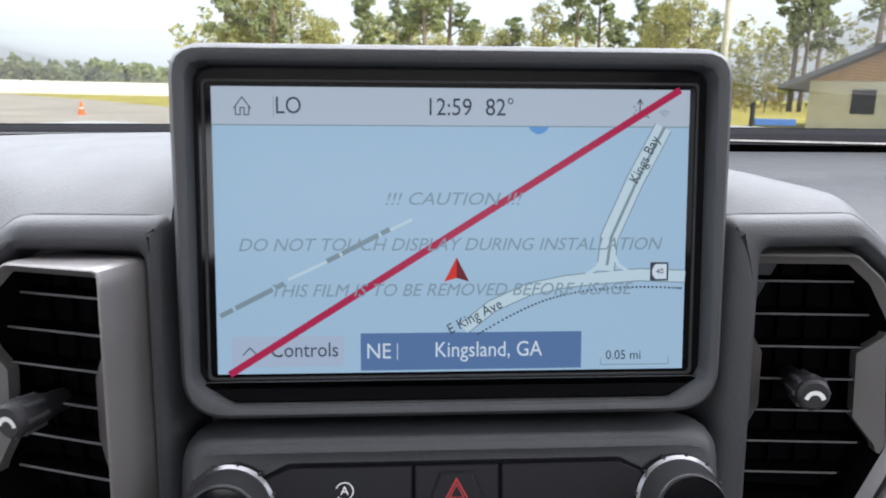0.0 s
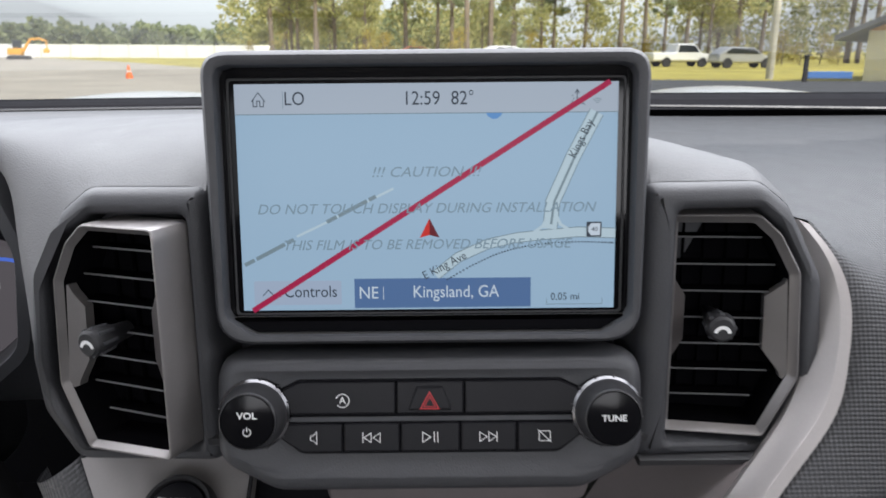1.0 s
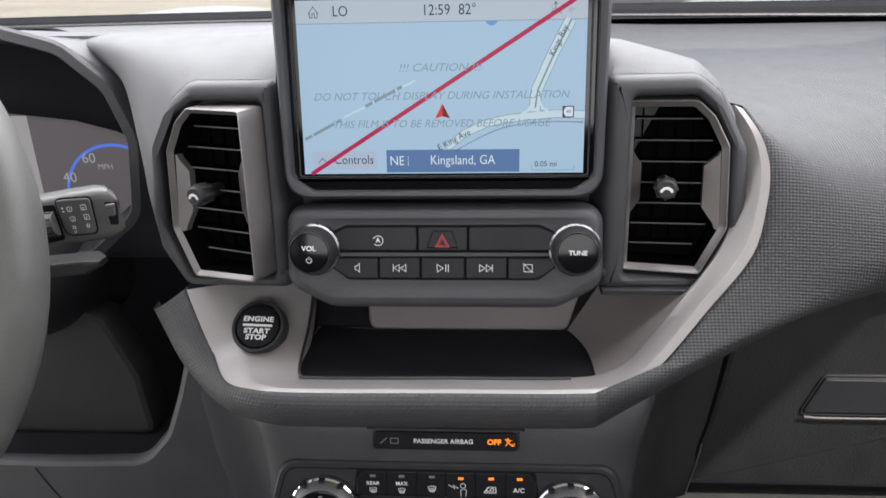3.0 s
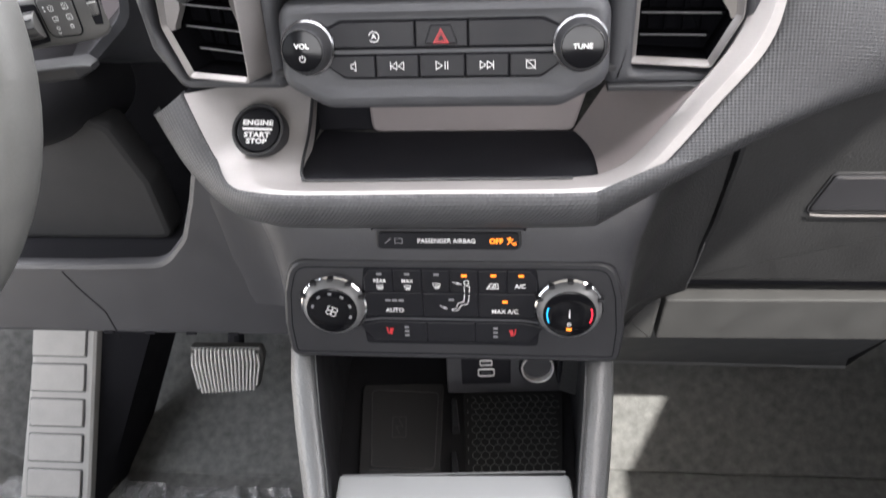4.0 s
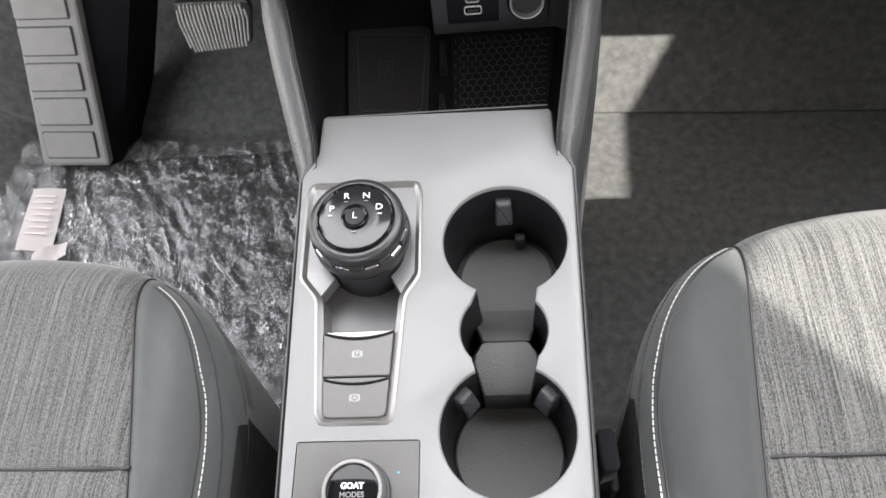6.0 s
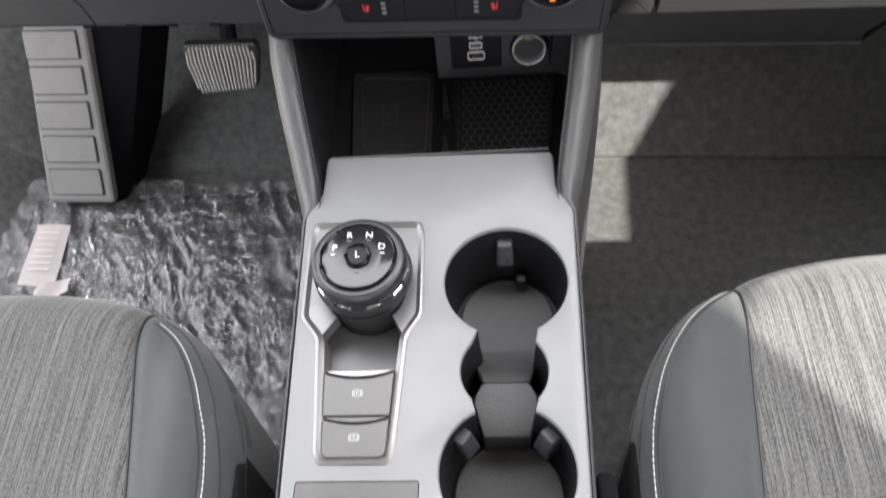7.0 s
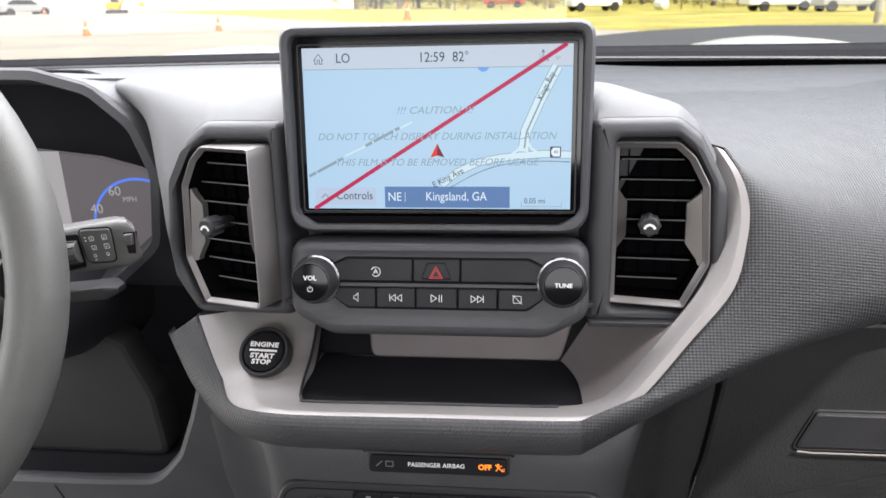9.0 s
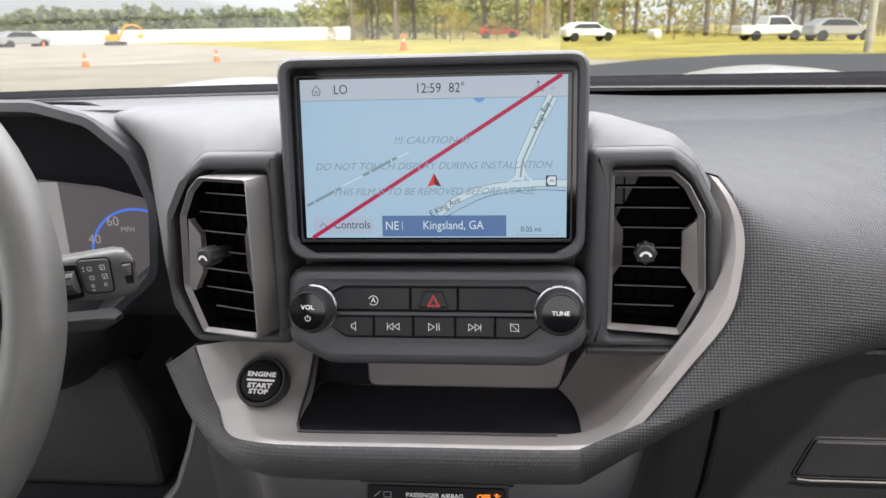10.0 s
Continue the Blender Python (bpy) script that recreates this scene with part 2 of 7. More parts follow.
SILVER = material("satin_silver_paint", (0.32, 0.303, 0.299), 0.50, 0.55, var=0.05, bump=0.05, bump_scale=4000)
BRONZE = material("warm_grey_metallic_paint", (0.22, 0.195, 0.195), 0.45, 0.3, var=0.05)
CHROME = material("chrome", (0.80, 0.80, 0.82), 0.12, 1.0, var=0.0)
DARK_CHROME = material("smoked_chrome", (0.14, 0.14, 0.147), 0.25, 1.0, var=0.0)
WHITE_PANEL = material("pale_silver_console_paint", (0.185, 0.189, 0.193), 0.50, 0.0, var=0.03, bump=0.05, bump_scale=4000)
RUBBER = material("black_rubber", (0.021, 0.021, 0.022), 0.75, bump=0.4, bump_scale=1200)
INK = material("white_legend", (0.75, 0.75, 0.75), 0.5, var=0.0)
INK_GREY = material("pale_grey_legend", (0.42, 0.42, 0.42), 0.5, var=0.0)
INK_DIM = material("dim_grey_legend", (0.16, 0.16, 0.17), 0.5, var=0.0)
RED_INK = material("red_legend", (0.30, 0.015, 0.02), 0.5, var=0.0, emit=(1, 0.05, 0.05), power=0.04)
AMBER = material("amber_indicator", (0.6, 0.16, 0.01), 0.5, var=0.0, emit=(1.0, 0.22, 0.01), power=0.45)
CARPET = material("charcoal_carpet", (0.086, 0.087, 0.086), 0.95, var=0.5, scale=90, bump=1.0, bump_scale=500, sheen=0.3)
BOLSTER = material("grey_seat_cloth", (0.037, 0.0415, 0.0425), 0.75, var=0.08, scale=120, bump=0.5, bump_scale=2500, sheen=0.2)
THREAD = material("pale_thread", (0.55, 0.55, 0.52), 0.7, var=0.1)
LEATHER = material("steering_wheel_leather", (0.080, 0.080, 0.077), 0.5, bump=0.25, bump_scale=1200)
PAPER = material("white_paper", (0.42, 0.385, 0.375), 0.7, var=0.04)
STEEL = material("brushed_steel", (0.66, 0.64, 0.63), 0.36, 0.35, var=0.1, scale=200)


def weave_skin(name, color, pitch, flat=False):
    """Moulded skin with a fine diamond pattern, laid along the surface, or straight across a broad pad."""
    m = material(name, color, 0.55, var=0.1, spec=0.5)
    nt, n, b = nodes_of(m)
    tc, sep = n.new("ShaderNodeTexCoord"), n.new("ShaderNodeSeparateXYZ")
    nt.links.new(tc.outputs["UV"], sep.inputs[0])
    across, along = sep.outputs["X"], sep.outputs["Y"]
    if flat:
        nt.links.new(tc.outputs["Object"], sep.inputs[0])
        deep, rise = n.new("ShaderNodeMath"), n.new("ShaderNodeMath")
        deep.operation, rise.operation = "MULTIPLY", "MULTIPLY_ADD"
        deep.inputs[1].default_value, rise.inputs[1].default_value = 0.62, 0.9
        nt.links.new(sep.outputs["Y"], deep.inputs[0])
        nt.links.new(sep.outputs["Z"], rise.inputs[0])
        nt.links.new(deep.outputs[0], rise.inputs[2])
        along = rise.outputs[0]
    waves = []
    for sign in (1, -1):
        a, k, w = n.new("ShaderNodeMath"), n.new("ShaderNodeMath"), n.new("ShaderNodeMath")
        a.operation, k.operation, w.operation = "MULTIPLY_ADD", "MULTIPLY", "SINE"
        a.inputs[1].default_value, k.inputs[1].default_value = sign, math.pi / pitch
        nt.links.new(across, a.inputs[0])
        nt.links.new(along, a.inputs[2])
        nt.links.new(a.outputs[0], k.inputs[0])
        nt.links.new(k.outputs[0], w.inputs[0])
        waves.append(w)
    h = n.new("ShaderNodeMath")
    h.operation = "MULTIPLY"
    nt.links.new(waves[0].outputs[0], h.inputs[0])
    nt.links.new(waves[1].outputs[0], h.inputs[1])
    bp = n.new("ShaderNodeBump")
    bp.inputs["Strength"].default_value, bp.inputs["Distance"].default_value = 0.55, 0.0004
    nt.links.new(h.outputs[0], bp.inputs["Height"])
    nt.links.new(bp.outputs["Normal"], b.inputs["Normal"])
    return m


# one skin in two tones: the roll's paler tone holds its brighter light
PAD = weave_skin("lit_diamond_skin", (0.040, 0.0405, 0.0435), 0.0028)
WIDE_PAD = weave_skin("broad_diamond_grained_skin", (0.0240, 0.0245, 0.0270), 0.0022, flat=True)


def streaky_cloth(name, dark, light):
    """Melange cloth with long pale threads running to and fro."""
    m = material(name, dark, 0.85, var=0.0, sheen=0.3)
    nt, n, b = nodes_of(m)
    tc = n.new("ShaderNodeTexCoord")
    total = None
    sep = n.new("ShaderNodeSeparateXYZ")
    nt.links.new(tc.outputs["Object"], sep.inputs[0])
    for threads, along, w in ((1150, 11, 0.50), (1900, 620, 0.50), (0, 0, 0.40)):
        t = n.new("ShaderNodeTexNoise")
        t.inputs["Scale"].default_value, t.inputs["Detail"].default_value = 1.0, 2
        if threads:
            # each thread keeps its own run of pale and dark lengths
            many, step, long, pair = (n.new("ShaderNodeMath"), n.new("ShaderNodeMath"), n.new("ShaderNodeMath"), n.new("ShaderNodeCombineXYZ"))
            many.operation, step.operation, long.operation = "MULTIPLY", "FLOOR", "MULTIPLY"
            many.inputs[1].default_value, long.inputs[1].default_value = threads, along
            nt.links.new(sep.outputs["X"], many.inputs[0])
            nt.links.new(many.outputs[0], step.inputs[0])
            nt.links.new(sep.outputs["Y"], long.inputs[0])
            wide = n.new("ShaderNodeMath")
            wide.operation = "MULTIPLY"
            wide.inputs[1].default_value = 7.31
            nt.links.new(step.outputs[0], wide.inputs[0])
            nt.links.new(wide.outputs[0], pair.inputs["X"])
            nt.links.new(long.outputs[0], pair.inputs["Y"])
            nt.links.new(pair.outputs[0], t.inputs["Vector"])
        else:
            t.inputs["Scale"].default_value = 2000
            nt.links.new(tc.outputs["Object"], t.inputs["Vector"])
        k = n.new("ShaderNodeMath")
        k.operation = "MULTIPLY_ADD"
        k.inputs[1].default_value = w
        nt.links.new(t.outputs["Fac"], k.inputs[0])
        if total:
            nt.links.new(total.outputs[0], k.inputs[2])
        else:
            k.inputs[2].default_value = 0
        total = k
    ramp = n.new("ShaderNodeValToRGB")
    ramp.color_ramp.elements[0].position, ramp.color_ramp.elements[0].color = 0.585, (*dark, 1)
    ramp.color_ramp.elements[1].position, ramp.color_ramp.elements[1].color = 0.80, (*light, 1)
    nt.links.new(total.outputs[0], ramp.inputs[0])
    nt.links.new(ramp.outputs[0], b.inputs["Base Color"])
    bp = n.new("ShaderNodeBump")
    bp.inputs["Strength"].default_value, bp.inputs["Distance"].default_value = 0.5, 0.0006
    nt.links.new(total.outputs[0], bp.inputs["Height"])
    nt.links.new(bp.outputs["Normal"], b.inputs["Normal"])
    return m


MELANGE = streaky_cloth("grey_melange_cloth", (0.010, 0.011, 0.011), (0.135, 0.135, 0.130))


def clear(name, gloss, tint=(1, 1, 1), rough=0.03, ior=1.45, milk=0.0):
    """Thin clear sheet: see-through with a glossy skin."""
    m = bpy.data.materials.new(name)
    m.use_nodes = True
    nt, n = m.node_tree, m.node_tree.nodes
    n.remove(n["Principled BSDF"])
    tr, gl, mx, fr = n.new("ShaderNodeBsdfTransparent"), n.new("ShaderNodeBsdfGlossy"), n.new("ShaderNodeMixShader"), n.new("ShaderNodeFresnel")
    tr.inputs[0].default_value = (*tint, 1)
    gl.inputs["Roughness"].default_value = rough
    fr.inputs["IOR"].default_value = ior
    k = n.new("ShaderNodeMath")
    k.operation = "MULTIPLY"
    k.inputs[1].default_value = gloss
    nt.links.new(fr.outputs[0], k.inputs[0])
    nt.links.new(k.outputs[0], mx.inputs[0])
    nt.links.new(tr.outputs[0], mx.inputs[1])
    nt.links.new(gl.outputs[0], mx.inputs[2])
    if milk:
        tc, mp, nz, bp = n.new("ShaderNodeTexCoord"), n.new("ShaderNodeMapping"), n.new("ShaderNodeTexNoise"), n.new("ShaderNodeBump")
        mp.inputs["Scale"].default_value, mp.inputs["Rotation"].default_value = (150, 75, 70), (0, 0, 0.3)
        nz.inputs["Scale"].default_value, nz.inputs["Detail"].default_value, nz.inputs["Distortion"].default_value = 1.0, 5, 1.2
        bp.inputs["Strength"].default_value, bp.inputs["Distance"].default_value = 1.0, 0.006
        nt.links.new(tc.outputs["Object"], mp.inputs[0])
        nt.links.new(mp.outputs[0], nz.inputs["Vector"])
        nt.links.new(nz.outputs["Fac"], bp.inputs["Height"])
        nt.links.new(bp.outputs[0], gl.inputs["Normal"])
        nt.links.new(bp.outputs[0], fr.inputs["Normal"])
    haze, both = n.new("ShaderNodeBsdfDiffuse"), n.new("ShaderNodeMixShader")
    haze.inputs[0].default_value, both.inputs[0].default_value = (0.85, 0.85, 0.85, 1), milk
    nt.links.new(mx.outputs[0], both.inputs[1])
    nt.links.new(haze.outputs[0], both.inputs[2])
    nt.links.new((both if milk else mx).outputs[0], n["Material Output"].inputs["Surface"])
    return m


FILM = clear("clear_crinkled_film", 3.0, (0.88, 0.87, 0.90), 0.07, 1.5, 0.05)
GLASS = clear("window_glass", 0.5, (0.97, 0.99, 0.98), 0.0, 1.3)


def glow(name, color, power):
    m = material(name, (0.02, 0.02, 0.02), 0.2, var=0.0, emit=color, power=power, spec=0.06)
    return m

# ---- cabin shell ----
def yz(loop, x):
    """An outline in y and z, standing at x."""
    return [(x, p[0], p[1]) for p in loop]


floor_rows = []
DRIVER = spline([(0, -1.6, 0), (0, -0.4, 0), (0, 0.36, 0.0), (0, 0.47, 0.012), (0, 0.60, 0.09), (0, 0.70, 0.22), (0, 0.78, 0.42)], 10)
RIDER = spline([(0, -1.6, 0), (0, -0.4, 0), (0, 0.465, 0.0), (0, 0.482, 0.011), (0, 0.558, 0.097), (0, 0.66, 0.215), (0, 0.78, 0.42)], 10)
for i in range(85):
    x = -0.70 + 1.40 * i / 84
    row = []
    for p in (DRIVER if x < 0 else RIDER):
        lift = 0.004 * noise.noise((x * 9, p.y * 9, 0)) + 0.10 * max(0, abs(x) - 0.60) / 0.10
        row.append((x, p.y, p.z + lift * (1 if x < 0 else 0.5)))
    floor_rows.append(row)
carpet = part("floor", sheet(floor_rows), CARPET)
tagged(carpet, "dark charcoal needle-felt carpet in the footwells", "floor", kind="structure")


def shell(name, bm, mat, label, category="wall"):
    return tagged(part(name, bm, mat), label, category, kind="structure")


SHELL = material("charcoal_lining", (0.05, 0.05, 0.052), 0.8, bump=0.3)
HEADLINER = material("pale_grey_headliner", (0.45, 0.44, 0.42), 0.9, bump=0.4, bump_scale=700)
for side, nm in ((-1, "wall_left"), (1, "wall_right")):
    x = side * 0.735
    if side > 0:
        bm = box((x, -0.45, 0.384), (0.05, 2.5, 0.808), 0.006)
    else:
        bm = box((x, -1.10, 0.36), (0.05, 1.24, 0.76), 0.01)
        box((x, 0.76, 0.36), (0.05, 0.12, 0.76), 0.01, bm)
        box((x, 0.1, 0.04), (0.06, 1.2, 0.14), 0.01, bm)
    box((x * 0.96, -0.50, 1.0), (0.05, 0.16, 0.46), 0.01, bm)
    box((x, -1.62, 0.95), (0.05, 0.20, 0.46), 0.01, bm)
    box((x * 0.93, -0.70, 1.22), (0.06, 1.95, 0.07), 0.01, bm)
    shell(nm, bm, SHELL, "dark pillar lining round an open doorway" if side < 0 else "dark door lining below a side window")
    bm = tube([(side * 0.735, 0.80, 0.74), (side * 0.70, 0.52, 0.98), (side * 0.655, 0.24, 1.20)], 0.035, 10)
    shell("pillar_left" if side < 0 else "pillar_right", bm, SHELL, "dark windscreen pillar", "pillar")
bm = box((0, -1.72, 0.40), (1.5, 0.05, 0.80), 0.01)
box((0, -1.72, 1.22), (1.5, 0.05, 0.1), 0.01, bm)
shell("wall_back", bm, SHELL, "dark rear wall below the back window")
shell("ceiling", box((0, -0.75, 1.265), (1.40, 1.98, 0.03), 0.01), HEADLINER, "pale grey cloth headliner", "ceiling")
shell("firewall", box((0, 0.86, 0.33), (1.5, 0.04, 0.74), 0.01), SHELL, "dark firewall behind the dashboard")
rows = []
for i in range(25):
    u = i / 24 * 2 - 1
    bow = 0.07 * (1 - u * u)
    rows.append([(u * (0.74 - 0.09 * k / 6), 0.80 + bow - (0.58 + 0.2 * bow) * k / 6, 0.758 + 0.45 * k / 6 + 0.02 * math.sin(math.pi * k / 6)) for k in range(7)])
wind = part("window_1", sheet(rows), GLASS)
wind.visible_shadow = False
tagged(wind, "clear curved windscreen above the dashboard", "windscreen", kind="structure")
rows = []
for i in range(41):
    u = i / 40 * 2 - 1
    bow = 0.07 * (1 - u * u)
    rows.append([(u * 0.76, 0.755 + bow, 0.750), (u * 0.76, 0.765 + bow, 0.7605), (u * 0.76, 0.80 + bow, 0.766), (u * 0.76, 0.83 + bow, 0.763), (u * 0.76, 0.85 + bow, 0.72)])
shell("trim", sheet(rows), DEEP, "black band along the foot of the windscreen", "trim")

# ---- dashboard ----
dash = thing("dashboard", "charcoal moulded dashboard with a grained top and padded passenger side", "dashboard")

rows = []
for i in range(61):
    x = -0.74 + 0.85 * i / 60
    f = max(0.0, min(1.0, (x - 0.16) / 0.10))
    m_ = math.exp(-(x / 0.21) ** 4)
    bow = 0.07 * (1 - (x / 0.74) ** 2)
    row = []
    for k in range(19):
        t = k / 18
        y0 = 0.425 + 0.085 * m_
        z = 0.776 - 0.020 * t - f * 0.030 * (1 - t) - 0.012 * max(0, x) - 0.012 * m_ * (1 - t)
        row.append((x, y0 + (0.335 + bow - 0.085 * m_) * t, z))
    x0, yy, z0 = row[0]
    g = max(0.0, min(1.0, (x + 0.268) / 0.02))
    rows.append([(x0, yy - 0.022 * g, z0 - 0.028 * g - 0.002), (x0, yy - 0.012 * g, z0 - 0.009 * g - 0.001), (x0, yy - 0.006 * g, z0 - 0.003 * g)] + row)
part("dash_top", sheet(rows), TOPPAD, dash, "grained dash top skin with windscreen light in its colour")
part("dash_top_seam", tube([(-0.72 + 0.04 * i, 0.70 + 0.07 * (1 - ((-0.72 + 0.04 * i) / 0.74) ** 2), 0.7605 - 0.012 * max(0, -0.72 + 0.04 * i)) for i in range(37)], 0.002, 6), PLASTIC_DARK, dash)

# brow that runs round the vents and over the display mount
VENT_X = {-1: -0.1455, 1: 0.1430}
VENT_EDGE = [(-0.044, 0.069, 0.007), (0.012, 0.069, 0.014), (0.027, 0.057, 0.014), (0.0458, 0.0225, 0.02), (0.0488, -0.015, 0.02), (0.0460, -0.042, 0.016), (0.030, -0.0695, 0.012), (-0.044, -0.069, 0.007)]


def vent_pose(s):
    return pose(VENT_X[s], 0.300, 0.690, -3, 0, 3 if s > 0 else -3)


def beside_vent(s, angle, depth):
    """A place on the outer edge of a vent's surround, by its angle from the outward side."""
    e = offs(star(rpoly(VENT_EDGE[::-1], 0.006, 6), 360, (0, 0)), 0.0006)
    p = e[int(round(angle)) % 360]
    return vent_pose(s) @ Vector((p[0] * s, depth, p[1]))


ways = [(-1, -78), (-1, -42), (-1, -8), (-1, 25), (-1, 55), (-1, 85), (-1, 128), (0, 0), (1, 128), (1, 95), (1, 70), (1, 46)]
front = []
for k in range(len(ways) - 1):
    (s0, a0), (s1, a1) = ways[k], ways[k + 1]
    for w in range(8):
        t = w / 8
        if s0 == s1:
            front.append(beside_vent(s0, a0 + (a1 - a0) * t, 0.007))
        else:
            e0 = beside_vent(-1, 128, 0.007) if s0 == -1 else Vector((0, 0.312, 0.765))
            e1 = Vector((0, 0.312, 0.765)) if s1 == 0 else beside_vent(1, 128, 0.007)
            front.append(e0.lerp(e1, t) + Vector((0, 0.026 * min(1.0, 6 * t if s0 else 6 * (1 - t)), 0)))
front.append(beside_vent(1, 46, 0.007))
crest = spline([(-0.200, 0.360, 0.606), (-0.216, 0.352, 0.645), (-0.222, 0.350, 0.700), (-0.220, 0.350, 0.746), (-0.192, 0.350, 0.782), (-0.155, 0.360, 0.789), (-0.10, 0.366, 0.797), (0.0, 0.370, 0.801),
                (0.10, 0.366, 0.795), (0.146, 0.358, 0.786), (0.168, 0.350, 0.771), (0.186, 0.342, 0.742)], 8)
behind = spline([(-0.262, 0.450, 0.596), (-0.246, 0.434, 0.640), (-0.2425, 0.428, 0.700), (-0.258, 0.426, 0.742), (-0.300, 0.440, 0.770), (-0.260, 0.490, 0.7735), (-0.14, 0.530, 0.770), (0.0, 0.540, 0.766),
                 (0.12, 0.520, 0.745), (0.165, 0.460, 0.715), (0.180, 0.400, 0.700), (0.188, 0.365, 0.695)], 8)
rows = []
for a, c, b_ in zip(front, crest, behind):
    rows.append([a * (1 - w) ** 2 + c * (2 * w * (1 - w)) + b_ * w ** 2 for w in [k / 14 for k in range(15)]])
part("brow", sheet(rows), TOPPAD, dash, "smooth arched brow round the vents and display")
part("centre_backing", plate(rpoly([(-0.20, 0.625), (0.20, 0.625), (0.198, 0.70), (0.165, 0.757), (-0.165, 0.757), (-0.198, 0.70)], 0.01), 0.330, 0.40, 0.003), PLASTIC, dash)

# driver's side: binnacle and column space
outline = rpoly([(-0.30, 0.606), (-0.256, 0.642), (-0.249, 0.70), (-0.262, 0.738), (-0.292, 0.765), (-0.335, 0.777), (-0.42, 0.779), (-0.50, 0.768), (-0.54, 0.73), (-0.545, 0.64), (-0.49, 0.606)], 0.02, 5)
hood_in = star(outline, 140, (-0.40, 0.69))
hood_out = star(rpoly([(-0.195, 0.585), (-0.192, 0.70), (-0.215, 0.752), (-0.27, 0.776), (-0.34, 0.7795), (-0.74, 0.7795), (-0.74, 0.585)], 0.02, 5), 140, (-0.40, 0.69))
mid = [(a[0] * 0.30 + b[0] * 0.70, a[1] * 0.30 + b[1] * 0.70) for a, b in zip(hood_out, hood_in)]
loops = [up(hood_out, 0.442), up(mid, 0.409), up(offs(hood_in, -0.0105), 0.3985), up(offs(hood_in, -0.0085), 0.3962), up(offs(hood_in, -0.0015), 0.3955), up(offs(hood_in, -0.0005), 0.397), up(hood_in, 0.404)]
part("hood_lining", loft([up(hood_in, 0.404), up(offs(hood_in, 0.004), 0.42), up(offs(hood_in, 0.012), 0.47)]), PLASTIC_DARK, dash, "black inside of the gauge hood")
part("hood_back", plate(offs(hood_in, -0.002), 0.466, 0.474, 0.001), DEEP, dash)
part("binnacle_hood", loft(loops), PLASTIC, dash, "grey hood round the gauges")
# near-black blocks put the shade of the column space into the colour
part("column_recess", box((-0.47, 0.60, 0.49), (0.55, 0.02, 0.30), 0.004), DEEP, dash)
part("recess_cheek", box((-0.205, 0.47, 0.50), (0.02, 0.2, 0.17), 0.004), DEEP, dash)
bm = plate(rpoly([(-0.72, 0.352, 0.012), (-0.13, 0.352, 0.012), (-0.13, 0.57, 0.012), (-0.175, 0.590, 0.012), (-0.200, 0.575, 0.014), (-0.212, 0.535, 0.03), (-0.2235, 0.500, 0.03), (-0.238, 0.464, 0.03), (-0.262, 0.4365, 0.03), (-0.33, 0.434, 0.02), (-0.72, 0.434, 0.012)], 0.012, 7), 0.352, 0.362, 0.005)
part("knee_panel", bm, LOWER, dash, "grey lower knee panel")
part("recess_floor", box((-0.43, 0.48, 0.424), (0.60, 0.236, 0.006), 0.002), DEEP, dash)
part("knee_panel_joint", tube([(-0.359, 0.3518, 0.4265), (-0.349, 0.3518, 0.406), (-0.333, 0.3518, 0.379), (-0.329, 0.3518, 0.347)], 0.0005, 6), DEEP, dash)
for x in (-0.338, -0.297, -0.257, -0.216):
    part("clip_slot", box((x, 0.3525, 0.3540), (0.010, 0.003, 0.0022), 0.0004), DEEP, dash)
part("panel_clip_ledge", box((-0.43, 0.43, 0.347), (0.56, 0.10, 0.012), 0.003), PLASTIC_DARK, dash)

# lower middle stack
rows = []
for z, w, y in ((0.556, 0.150, 0.281), (0.546, 0.146, 0.2700), (0.5275, 0.140, 0.2640), (0.515, 0.136, 0.2618), (0.49, 0.132, 0.2572), (0.46, 0.130, 0.2524), (0.437, 0.126, 0.2488), (0.429, 0.121, 0.253)):
    sec = []
    for k in range(33):
        a = math.pi * k / 32
        sec.append((w * (1 if math.cos(a) > 0 else -1) * abs(math.cos(a)) ** 0.20, 0.40 - (0.40 - y) * abs(math.sin(a)) ** 0.24, z))
    rows.append(sec)
bm = sheet(rows)
bm.faces.new([v for v in bm.verts][-33:])
part("stack_moulding", bm, LOWER, dash, "grey moulding that carries the climate panel")
# the moulding runs out softly into the panels on both sides
WIDE = [(0.60, 0.158, 0.2085), (0.57, 0.152, 0.2080), (0.54, 0.144, 0.2065), (0.51, 0.135, 0.2035), (0.48, 0.131, 0.1995), (0.455, 0.129, 0.1945), (0.430, 0.123, 0.1935), (0.4105, 0.121, 0.1895), (0.4065, 0.119, 0.181), (0.401, 0.118, 0.169), (0.392, 0.117, 0.158), (0.380, 0.116, 0.150), (0.365, 0.115, 0.142), (0.345, 0.114, 0.132)]
rows = []
for z, w, e in WIDE[1:-4]:
    k = min(1.0, (0.196 - w) / 0.075) if z > 0.53 else 1.0
    rows.append([Vector((-q.x, q.y, z - 0.008)) for q in spline([(w - 0.030, 0.300, 0), (w - 0.006, 0.293, 0), (w + 0.001, 0.303, 0), (w + 0.014 * k, 0.330, 0), (w + 0.036 * k, 0.347, 0), (w + 0.066 * k, 0.3515, 0), (w + 0.075 * k, 0.354, 0)], 5)])
part("stack_flank", sheet(rows), LOWER, dash, angle=70)
